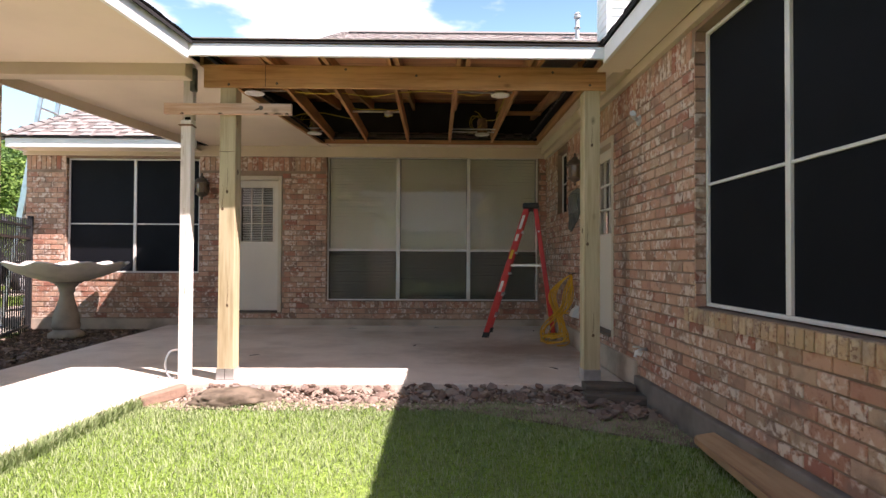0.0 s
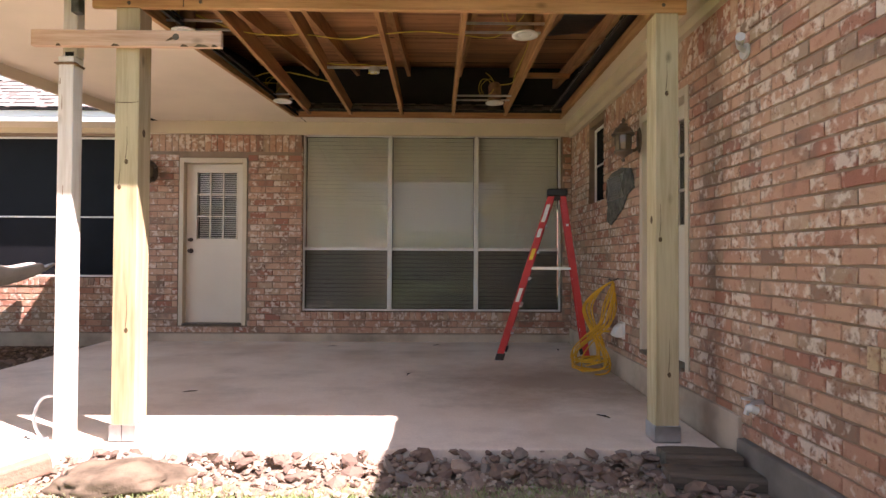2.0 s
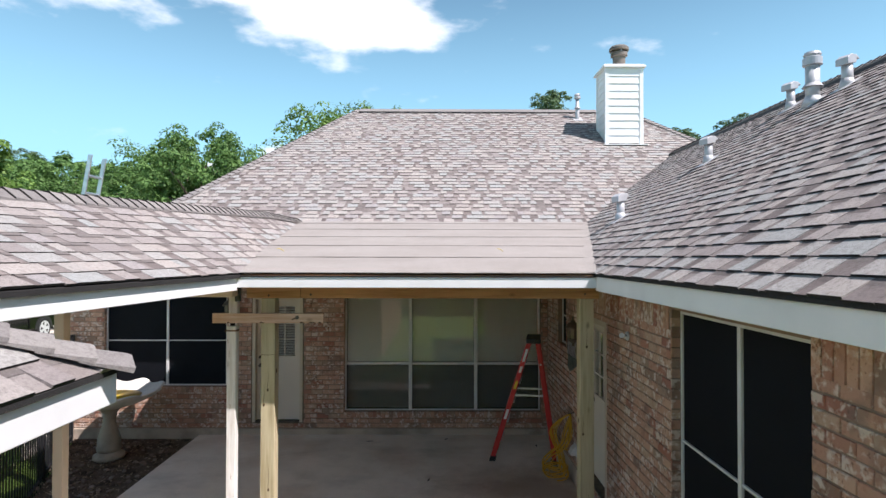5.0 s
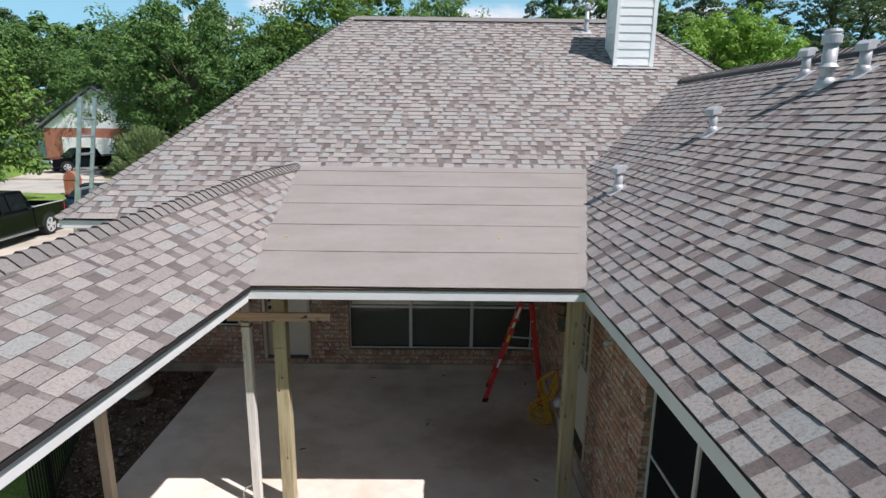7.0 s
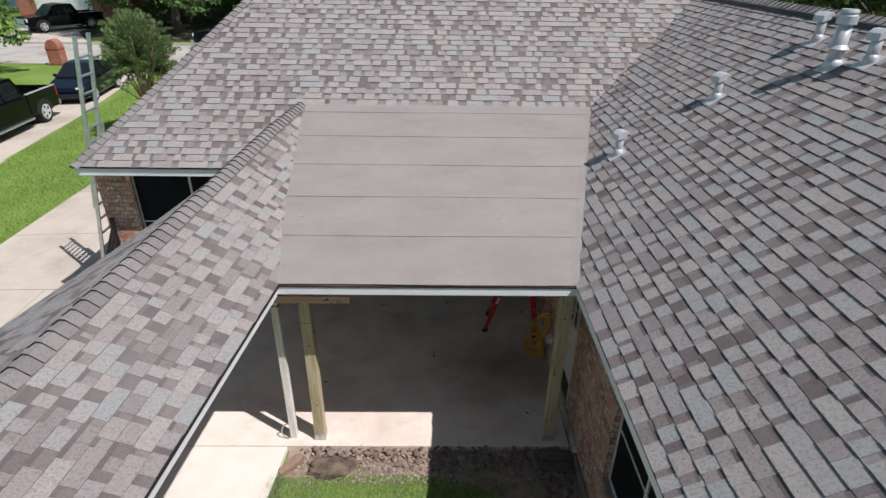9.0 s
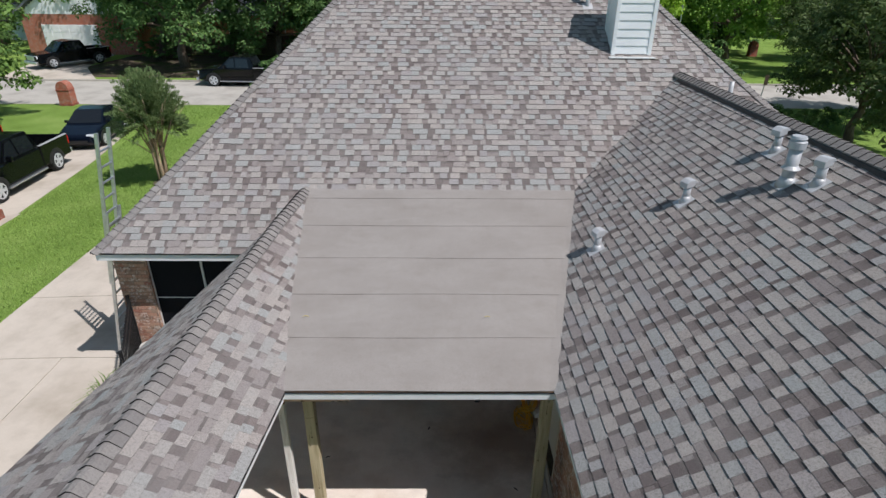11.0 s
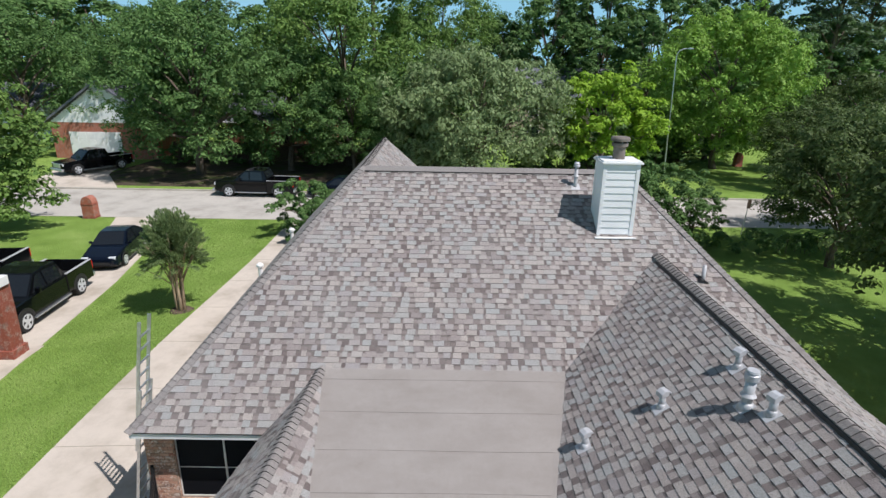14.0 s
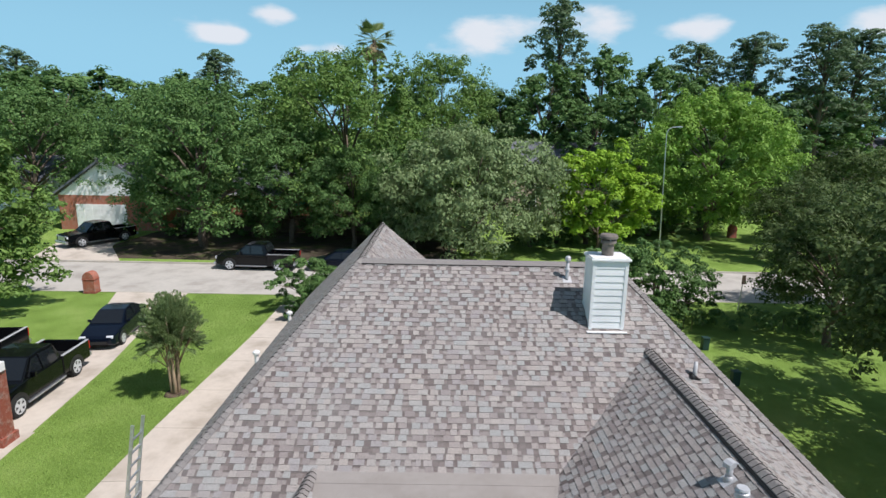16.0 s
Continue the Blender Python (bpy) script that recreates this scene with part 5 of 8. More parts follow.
for x in (-1.655, -1.539):
    part("clamp_bolt", Geo().tube([(x, 5.09, 2.205), (x, 5.12, 2.205)], 0.006, 8), RUST, old)
part("burnt_notch", box(-1.618, -1.568, 5.1225, 5.126, 2.252, 2.282), ATTIC, old, "blackened notch", bevel=0.001)
for k, (z, h, w) in enumerate(((2.08, 0.04, 0.005), (1.93, 0.09, 0.004), (1.42, 0.06, 0.004), (0.72, 0.06, 0.005))):
    x = -1.632 + 0.013 * ((k * 37) % 6)
    part("bare_patch", Geo().prism([(x, 5.0985, z), (x + w, 5.0985, z + h * 0.1), (x + w * 0.8, 5.0985, z + h * 0.9), (x + w * 0.2, 5.0985, z + h)], (0, 0.003, 0)), PLY, old)
part("loose_wire", Geo().tube(eased([(-1.642, 5.13, 0.24), (-1.71, 5.11, 0.225), (-1.745, 5.1, 0.15), (-1.74, 5.1, 0.06), (-1.70, 5.1, 0.0), (-1.66, 5.09, 0.0)]), 0.0085, 7), GALV, old, "loose grey strap by the foot")

beam = thing("patio_beam", (0.33, 5.15, 2.533), "new doubled pine beam across the two posts", "beam")
part("ply_board", box(-1.437, 2.09, 5.080, 5.104, 2.534, 2.735), BEAM, beam, bevel=0.004)
part("ply_board", box(-1.45, 2.10, 5.106, 5.130, 2.540, 2.730), BEAM, beam, bevel=0.004)
part("butt_joint", box(-0.902, -0.898, 5.0775, 5.082, 2.538, 2.732), BLACK_PLASTIC, beam)
for x, z in ((-1.22, 2.56), (-0.8, 2.57), (-0.2, 2.70), (0.42, 2.65), (1.15, 2.65), (1.62, 2.69), (1.95, 2.58)):
    part("knot", Geo().lathe([(0.011, 0), (0.012, 0.002), (0.008, 0.0035)], 10, Matrix.Translation((x, 5.081, z)) @ Matrix.Rotation(radians(90), 4, "X")), OLD_TIMBER, beam)
board = thing("loose_board", (-1.2, 5.05, 2.288), "short pine board nailed across the two posts", "board")
part("plank", box(-1.766, -0.661, 5.042, 5.078, 2.288, 2.384), BOARD, board, bevel=0.004)
part("stain", Geo().prism([(-0.985, 5.0412, 2.318), (-0.955, 5.0412, 2.326), (-0.925, 5.0412, 2.338), (-0.95, 5.0412, 2.345), (-0.975, 5.0412, 2.33)], (0, 0.002, 0)), KNOT, board)
for x0, w in ((-0.90, 0.05), (-0.82, 0.09), (-0.72, 0.04), (-1.30, 0.05), (-1.62, 0.03)):
    part("bark_edge", Geo().prism([(x0, 5.0412, 2.288), (x0 + w, 5.0412, 2.288), (x0 + w * 0.7, 5.0412, 2.300), (x0 + w * 0.25, 5.0412, 2.303)], (0, 0.003, 0)), KNOT, board)
part("knot", Geo().lathe([(0.018, 0), (0.020, 0.002), (0.012, 0.004)], 12, Matrix.Translation((-0.925, 5.043, 2.345)) @ Matrix.Rotation(radians(90), 4, "X")), OLD_TIMBER, board)

# open framing over the patio
framing = setting("roof_framing", "exposed aged pine joists and rafters over the patio", "framing")
for x in (-0.92, -0.43, 0.18, 0.79, 1.41):
    part("joist", Geo().prism([(x - 0.019, 4.72, 2.738), (x - 0.019, 8.43, 2.765), (x - 0.019, 8.43, 2.90), (x - 0.019, 5.75, 2.90), (x - 0.019, 4.72, 2.768)], (0.038, 0, 0)), JOIST, framing, bevel=0.003)
    part("rafter", Geo().prism([(x + 0.06, 4.68, 2.768), (x + 0.06, 9.1, patio_z(9.1) - 0.036), (x + 0.06, 9.1, patio_z(9.1) - 0.17), (x + 0.06, 5.9, patio_z(5.9) - 0.17), (x + 0.06, 4.68, 2.69)], (0.038, 0, 0)), JOIST, framing)
part("rim_board", box(-1.10, 2.098, 8.435, 8.473, 2.742, 2.88), RIM, framing, bevel=0.003)
part("edge_joist", box(2.062, 2.098, 5.135, 8.43, 2.742, 2.84), JOIST, framing, bevel=0.003)
part("edge_joist", Geo().prism([(-1.50, 5.135, 2.742), (-1.462, 5.135, 2.742), (-1.092, 8.43, 2.742), (-1.130, 8.43, 2.742)], (0, 0, 0.10)), JOIST, framing, bevel=0.003)
part("hip_rafter", Geo().prism([(1.88, 5.23, 2.755), (1.94, 5.23, 2.755), (2.07, 9.10, 3.185), (2.01, 9.10, 3.185)], (0, 0, 0.10)), JOIST, framing)
part("blocking", box(1.43, 2.0, 7.65, 7.69, 2.98, 3.03), RIM, framing)
part("foil_patch", Geo().prism([(1.50, 4.95, patio_z(4.95) - 0.05), (1.90, 4.95, patio_z(4.95) - 0.05), (1.94, 6.75, patio_z(6.75) - 0.05), (1.50, 6.90, patio_z(6.90) - 0.05)], (0, 0, 0.008)), FOIL, framing, "black foil sheet under the roof boards")
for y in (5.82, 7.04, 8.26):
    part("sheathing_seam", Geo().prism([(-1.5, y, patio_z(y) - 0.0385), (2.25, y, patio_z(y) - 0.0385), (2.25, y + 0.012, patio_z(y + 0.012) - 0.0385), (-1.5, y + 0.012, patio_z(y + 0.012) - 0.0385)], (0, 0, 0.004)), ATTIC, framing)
# added near-black walls; the shade of the roof space is in their colour
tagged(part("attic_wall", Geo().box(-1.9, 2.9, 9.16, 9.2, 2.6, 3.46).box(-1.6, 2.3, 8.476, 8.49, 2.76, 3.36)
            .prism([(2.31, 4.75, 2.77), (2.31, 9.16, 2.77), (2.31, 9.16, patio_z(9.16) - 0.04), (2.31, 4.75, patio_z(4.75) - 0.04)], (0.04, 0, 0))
            .prism([(-1.62, 4.75, 2.77), (-1.62, 9.16, 2.77), (-1.62, 9.16, patio_z(9.16) - 0.04), (-1.62, 4.75, patio_z(4.75) - 0.04)], (0.04, 0, 0)), ATTIC), "near-black walls added to hold the shade of the roof space", "wall", "", "structure")


def can_light(x, y, z, x0, x1):
    l = thing("recessed_light", (x, y, z), "white recessed ceiling light hanging in the open framing", "ceiling light", "recessed ceiling lights")
    m = Matrix.Translation((x, y, z))
    part("trim_ring", Geo().lathe([(0.055, 0.012), (0.062, 0.0), (0.098, 0.0), (0.10, 0.006), (0.09, 0.014)], 24, m), WHITE_PLASTIC, l, smooth=True)
    part("housing", Geo().lathe([(0.068, 0.015), (0.068, 0.19), (0.05, 0.22)], 20, m), RUST, l, "rusty steel housing", smooth=True)
    part("lens", Geo().lathe([(0.054, 0.010), (0.03, 0.004), (0.001, 0.003)], 20, m), WHITE_PLASTIC, l)
    part("hanger_bar", Geo().box(x0, x1, y - 0.09, y - 0.075, z + 0.05, z + 0.066), GALV, l)
    part("hanger_bar", Geo().box(x0, x1, y + 0.075, y + 0.09, z + 0.05, z + 0.066), GALV, l)
    loop = [(x - 0.09 + 0.085 * math.cos(a), y + 0.04 * math.sin(2 * a) - 0.03, z + 0.13 + 0.105 * math.sin(a) + 0.01 * a) for a in [i * 0.42 for i in range(20)]]
    part("flex_wire", Geo().tube(loop, 0.0035, 5), WIRE_Y, l)
    part("flex_wire", Geo().tube(eased([(x + 0.02, y, z + 0.21), (x - 0.06, y - 0.05, z + 0.25), (x - 0.15, y - 0.06, z + 0.17), (x - 0.12, y - 0.05, z + 0.06)]), 0.003, 5), WIRE_Y, l)


for x, y, x0, x1 in ((-1.28, 5.95, -1.40, -0.94), (1.26, 5.95, 0.81, 1.39), (-1.06, 7.78, -1.18, -0.94), (1.22, 7.78, 0.81, 1.39)):
    can_light(x, y, 2.735, x0, x1)
box_l = thing("fan_box", (-0.12, 6.9, 2.8), "metal electrical box on a bar between joists", "electrical box")
part("bar", box(-0.41, 0.16, 6.89, 6.91, 2.80, 2.82), GALV, box_l)
part("junction_box", Geo().lathe([(0.05, 0), (0.052, 0.045), (0.03, 0.05)], 16, Matrix.Translation((0.02, 6.9, 2.765))), GALV, box_l)
part("wire_tail", Geo().tube([(0.02, 6.88, 2.77), (0.05, 6.86, 2.745), (0.01, 6.85, 2.735), (-0.03, 6.87, 2.75), (0.0, 6.89, 2.78)], 0.004, 5), WIRE_Y, box_l)
wires = thing("yellow_wiring", (0, 5.7, 2.8), "yellow electrical cable strung through the joists", "cable")
for pts in ([(-1.25, 6.0, 2.90), (-0.92, 6.1, 2.81), (-0.60, 6.12, 2.79), (-0.43, 6.12, 2.80), (-0.1, 6.15, 2.775), (0.18, 6.1, 2.80), (0.5, 6.08, 2.815), (0.79, 6.1, 2.80), (1.05, 6.1, 2.785), (1.26, 6.0, 2.90)],
            [(-0.5, 6.9, 2.86), (-0.3, 6.88, 2.83), (-0.1, 6.9, 2.84), (0.1, 6.9, 2.83), (0.18, 6.8, 2.87), (0.15, 6.2, 2.9)],
            [(1.26, 5.95, 2.93), (1.38, 6.5, 2.92), (1.36, 7.2, 2.86), (1.38, 7.6, 2.9), (1.22, 7.78, 2.93)],
            [(-1.06, 7.78, 2.93), (-1.3, 7.4, 2.84), (-0.95, 7.3, 2.9), (-0.45, 7.6, 2.88)]):
    part("cable", Geo().tube(eased(pts), 0.0048, 6), WIRE_Y, wires)


def step_ladder():
    l = thing("step_ladder", (1.7, 7.75, 0), "red fibreglass step ladder standing open on the patio", "ladder")
    ys = (7.50, 8.02)
    ftop, rtop = (1.79, 1.70), (1.91, 1.70)
    for i, y in enumerate(ys):
        t = 0.07 if i == 0 else -0.07
        for x0, top, nm in ((1.262, ftop, "front_rail"), (2.15, rtop, "rear_rail")):
            a, b = Vector((x0, y, 0.03)), Vector((top[0], y + t, top[1]))
            w = 0.036 if nm == "front_rail" else 0.030
            d = 0.014
            rail = part(nm, Geo().prism([a + Vector((-w, -d, 0)), a + Vector((w, -d, 0)), a + Vector((w, d, 0)), a + Vector((-w, d, 0))], b - a), RED_RAIL, l, bevel=0.005)
            part("foot", Geo().prism([a + Vector((-w - 0.01, -d - 0.008, -0.03)), a + Vector((w + 0.008, -d - 0.008, -0.03)), a + Vector((w + 0.008, d + 0.008, -0.03)), a + Vector((-w - 0.01, d + 0.008, -0.03))], (0.02 if nm == "front_rail" else -0.02, 0, 0.07)), BLACK_PLASTIC, rail, "black rubber foot", bevel=0.004)
            if i == 0 and nm == "front_rail":
                for s, e, mt, lb in ((0.84, 0.95, WHITE_PLASTIC, "white label"), (0.745, 0.80, WHITE_PLASTIC, "white label"), (0.605, 0.675, YELLOW_LABEL, "yellow label"), (0.345, 0.43, WHITE_PLASTIC, "worn white mark")):
                    p, q = a.lerp(b, s), a.lerp(b, e)
                    lab = part("label", Geo().prism([p + Vector((-w * 0.55, -d - 0.0015, 0)), p + Vector((w * 0.5, -d - 0.0015, 0)), p + Vector((w * 0.5, -d + 0.001, 0)), p + Vector((-w * 0.55, -d + 0.001, 0))], q - p), mt, rail, lb)
    part("top_cap", box(1.745, 1.955, 7.50, 8.02, 1.70, 1.775), BLACK_PLASTIC, l, "black plastic top cap", bevel=0.018)
    for k in range(1, 6):
        z = 0.28 * k
        s = z / 1.70
        x = 1.262 + s * (1.79 - 1.262)
        part("step", box(x - 0.035, x + 0.055, 7.53 + 0.07 * s, 7.99 - 0.07 * s, z - 0.012, z + 0.012), ALU, l, bevel=0.004)
    for k in (1, 3, 5):
        z = 0.28 * k
        x = 2.15 + z / 1.70 * (1.91 - 2.15)
        part("cross_bar", box(x - 0.012, x + 0.012, 7.53, 7.99, z - 0.012, z + 0.012), ALU, l, bevel=0.003)
    for y in (7.545, 7.975):
        part("spreader", box(1.53, 2.03, y - 0.006, y + 0.006, 0.94, 0.965), ALU, l, bevel=0.002)

    l.matrix_basis = pose(1.735, 7.75, 0.009, 0, 0, -11)


step_ladder()


def cable_coil():
    h = thing("yellow_cable", (2.2, 7.2, 0.8), "coiled yellow extension cord hanging on the brick wall", "cord")
    rng = random.Random(4)
    hook = Vector((FX - 0.055, 6.95, 0.855))
    for k in range(8):
        out, low = rng.uniform(0.03, 0.20), rng.uniform(0.018, 0.10)
        wide, slip = rng.uniform(0.16, 0.30), rng.uniform(-0.08, 0.12)
        pts = []
        for i in range(33):
            a = 2 * math.pi * i / 32
            s = (1 - math.cos(a)) / 2
            # the bundle is pinched a little below its middle, then opens out on the floor
            girth = wide * (0.62 * math.sin(math.pi * min(1.0, s / 0.62)) ** 0.8 + 1.15 * max(0.0, s - 0.55) / 0.45 * math.sqrt(max(0.0, 1 - ((s - 0.8) / 0.22) ** 2) if s > 0.6 else 0.3)) * (1 if a < math.pi else -1)
            twist = 1 if s < 0.58 else -1
            pts.append((hook.x - max(0.0, (0.06 + 0.6 * out) * min(1.0, 4 * s) + 0.5 * girth * twist) - 0.16 * max(0, s - 0.5) - 0.008 * math.sin(3 * a + k), hook.y + slip * s + 0.10 * s * s + 0.7 * girth * twist, hook.z + (low - hook.z) * s + rng.uniform(-0.004, 0.004)))
        part("coil", Geo().tube(eased(pts[::2], 4), 0.0066, 7), HOSE, h, smooth=True)
    for k in range(3):
        a0, r = rng.uniform(0, 6), rng.uniform(0.15, 0.21)
        pts = [(FX - 0.22 + 0.8 * r * math.cos(a), 7.06 + r * math.sin(a), 0.014 + 0.018 * k + 0.045 * (1 + math.sin(a + k))) for a in [a0 + i * 0.27 for i in range(22)]]
        part("coil", Geo().tube(pts, 0.0078, 7), HOSE, h, smooth=True)
    part("binding", Geo().tube([(FX - 0.10, 6.90, 0.40), (FX - 0.19, 6.99, 0.39), (FX - 0.12, 7.07, 0.40)], 0.010, 6), HOSE, h)
    part("wall_hook", Geo().tube([(FX - 0.0, 6.95, 0.88), (FX - 0.06, 6.95, 0.86), (FX - 0.09, 6.95, 0.88)], 0.006, 6), BLACK_METAL, h)


cable_coil()


AMBER = glass_mat("smoky_amber_glass", (0.20, 0.145, 0.10), 0.25, 0.5)


def wall_lantern(m, label):
    l = thing("wall_lantern", m.translation, label, "wall lamp", "wall lanterns")
    g = lambda prof, n=6: Geo().lathe(prof, n, m)
    part("back_plate", Geo().lathe([(0.052, 0), (0.058, 0.006), (0.050, 0.016), (0.02, 0.022)], 20, m @ Matrix.Translation((0, 0.16, 0.01)) @ Matrix.Rotation(radians(90), 4, "X") @ Matrix.Diagonal((1, 2.1, 1, 1))), BRONZE, l)
    part("arm", Geo().tube([m @ Vector((0, 0.15, -0.05)), m @ Vector((0, 0.11, -0.085)), m @ Vector((0, 0.07, -0.085))], 0.013, 8), BRONZE, l)
    part("base_cup", g([(0.003, -0.195), (0.016, -0.185), (0.018, -0.172), (0.010, -0.16), (0.028, -0.145), (0.060, -0.125), (0.084, -0.11), (0.086, -0.09), (0.074, -0.085)], 16), BRONZE, l, smooth=True)
    part("glass_body", g([(0.066, -0.09), (0.076, -0.02), (0.074, 0.065)], 8), AMBER, l, "smoky amber glass panes")
    for k in range(8):
        a = math.pi / 4 * k
        c, s = math.cos(a), math.sin(a)
        part("cage_bar", Geo().tube([m @ Vector((0.069 * c, 0.069 * s, -0.09)), m @ Vector((0.079 * c, 0.079 * s, -0.02)), m @ Vector((0.077 * c, 0.077 * s, 0.065))], 0.005, 6), BRONZE, l)
    part("roof_cap", g([(0.076, 0.055), (0.108, 0.055), (0.112, 0.066), (0.094, 0.078), (0.088, 0.098), (0.070, 0.122), (0.042, 0.138), (0.036, 0.146), (0.036, 0.158), (0.018, 0.168), (0.011, 0.178), (0.019, 0.192), (0.013, 0.206), (0.002, 0.222)], 16), BRONZE, l, "tiered bronze cap with a finial", smooth=True)


wall_lantern(Matrix.Translation((2.13, 6.34, 2.03)) @ Matrix.Rotation(radians(-90), 4, "Z") @ Matrix.Diagonal((0.86, 0.86, 0.88, 1)), "weathered bronze wall lantern on the brick wing wall")
wall_lantern(Matrix.Translation((-2.93, 8.61, 2.10)), "weathered bronze wall lantern beside the patio door")

# bare lath where the brick face is missing
lath = thing("wire_lath_patch", (FX, 7.1, 1.65), "ragged patch of grey wire lath on the brick wall", "wall patch")
out = [(6.72, 1.90), (6.78, 2.0), (7.0, 2.06), (7.28, 2.05), (7.45, 1.98), (7.48, 1.80), (7.42, 1.62), (7.46, 1.42), (7.32, 1.36), (7.16, 1.44), (6.98, 1.55), (6.86, 1.70), (6.70, 1.76)]
part("lath_sheet", Geo().prism([(FX - 0.012, y - 0.18, 1.39 + 0.72 * (z - 1.36)) for y, z in out], (0.014, 0, 0)), MESH_GREY, lath)
g = Geo()
for i in range(13):
    y = 6.80 + 0.035 * i
    g.tube([(FX - 0.015, y - 0.03, 1.62), (FX - 0.015, min(y + 0.13, 7.25), 1.84)], 0.0025, 4).tube([(FX - 0.015, y - 0.03, 1.84), (FX - 0.015, min(y + 0.13, 7.25), 1.62)], 0.0025, 4)
part("wire_mesh", g, GALV, lath)

outlet = thing("outdoor_outlet", (FX, 6.84, 0.42), "white weatherproof outlet cover on the brick wall", "outlet")
part("cover", Geo().prism([(FX - 0.012, 6.78, 0.355), (FX - 0.085, 6.78, 0.360), (FX - 0.090, 6.78, 0.382), (FX - 0.060, 6.78, 0.445), (FX - 0.012, 6.78, 0.485)], (0, 0.13, 0)), WHITE_PLASTIC, outlet, bevel=0.010)
part("gasket_plate", box(FX - 0.012, FX + 0.002, 6.765, 6.925, 0.345, 0.495), WHITE_PLASTIC, outlet)
tap = thing("garden_tap", (2.25, 4.62, 0.3), "hose tap with white cap on the brick wall", "tap")
part("body", Geo().tube([(FX, 4.66, 0.33), (2.24, 4.65, 0.33), (2.20, 4.64, 0.31), (2.19, 4.64, 0.27)], 0.013, 10), GALV, tap)
part("cap", Geo().lathe([(0.02, 0), (0.021, 0.04), (0.013, 0.05)], 16, Matrix.Translation((2.225, 4.60, 0.30)) @ Matrix.Rotation(radians(-70), 4, "Y")), WHITE_PLASTIC, tap)
part("handle", Geo().lathe([(0.03, 0), (0.03, 0.008)], 10, Matrix.Translation((2.205, 4.65, 0.345))), GALV, tap)
fl = thing("flood_light", (2.2, 4.76, 2.2), "small white spotlight bracket on the brick wall", "wall lamp")
part("mount_plate", Geo().lathe([(0.045, 0), (0.04, 0.014)], 16, Matrix.Translation((FX - 0.004, 4.80, 2.2)) @ Matrix.Rotation(radians(-90), 4, "Y")), VENT, fl)
part("socket", Geo().tube([(FX - 0.01, 4.80, 2.2), (FX - 0.06, 4.76, 2.21), (FX - 0.09, 4.70, 2.22)], [0.014, 0.016, 0.024], 10), VENT, fl)
part("lamp_head", Geo().tube([(FX - 0.085, 4.72, 2.218), (FX - 0.11, 4.66, 2.225)], [0.018, 0.024], 12), VENT, fl)

# birdbath in the bed
def bird_bath(x, y, z):
    b = thing("bird_bath", (x, y, z), "large cast stone birdbath with a scalloped bowl", "birdbath")
    m = Matrix.Translation((x, y, z))
    lobes = 9
    lip = lambda a, r, h: (r * (1 + 0.055 * math.cos(lobes * a) * min(1, r / 0.6)), h + 0.022 * math.cos(lobes * a) * (min(1, r / 0.6)) ** 3)
    part("foot_ring", Geo().lathe([(0.20, 0.0), (0.215, 0.02), (0.21, 0.07), (0.17, 0.09), (0.15, 0.12)], 32, m), CAST, b, smooth=True)
    part("pedestal", Geo().lathe([(0.14, 0.11), (0.165, 0.14), (0.17, 0.18), (0.155, 0.21), (0.16, 0.24), (0.155, 0.30), (0.12, 0.42), (0.09, 0.53), (0.08, 0.60), (0.10, 0.64), (0.095, 0.67), (0.14, 0.73), (0.20, 0.76)], 32, m), CAST, b, smooth=True)
    bowl = part("bowl", Geo().lathe([(0.10, 0.75), (0.25, 0.775), (0.45, 0.84), (0.62, 0.92), (0.70, 0.985), (0.72, 1.005), (0.70, 1.02), (0.64, 1.0), (0.5, 0.94), (0.3, 0.89), (0.05, 0.88)], 90, m, lip), CAST_TOP, b, "pale scalloped bowl", smooth=True)
    part("dried_film", Geo().lathe([(0.42, 0.922), (0.3, 0.897), (0.15, 0.889), (0.04, 0.887)], 40, m), YELLOW_LABEL, b, "yellow film dried in the bowl", smooth=True)


bird_bath(-4.42, 7.86, -0.055)


def rock(rng, size, flat=0.6):
    """An angular stone round the origin."""
    bm = bmesh.new()
    bmesh.ops.create_icosphere(bm, subdivisions=4 if size > 0.2 else 1, radius=1.0)
    off = rng.uniform(0, 100)
    sx, sy = rng.uniform(0.75, 1.3), rng.uniform(0.6, 1.0)
    for v in bm.verts:
        k = 1 + 0.38 * noise.noise(v.co * 1.3 + Vector((off, off * 0.7, 0))) + (0.12 * noise.noise(v.co * 4.0 + Vector((0, off, 3))) + 0.05 * noise.noise(v.co * 11.0) if size > 0.2 else 0.0)
        v.co = Vector((v.co.x * sx * k, v.co.y * sy * k, v.co.z * flat * k)) * size
    me = bpy.data.meshes.new("stone")
    bm.to_mesh(me)
    bm.free()
    return me


rng = random.Random(8)
stones = [rock(rng, 0.020 + 0.0040 * i, 0.42) for i in range(10)]
for me in stones:
    me.materials.append(STONE)
def scatter(owner, count, spot):
    for i in range(count):
        x, y, z, s = spot(i)
        ob = new("stone", rng.choice(stones))
        ob.parent = owner
        ob.matrix_parent_inverse = owner.matrix_basis.inverted()
        ob.matrix_basis = Matrix.Translation((x, y, z)) @ Euler((rng.uniform(-0.5, 0.5), rng.uniform(-0.5, 0.5), rng.uniform(0, 6.3))).to_matrix().to_4x4() @ Matrix.Scale(s, 4)


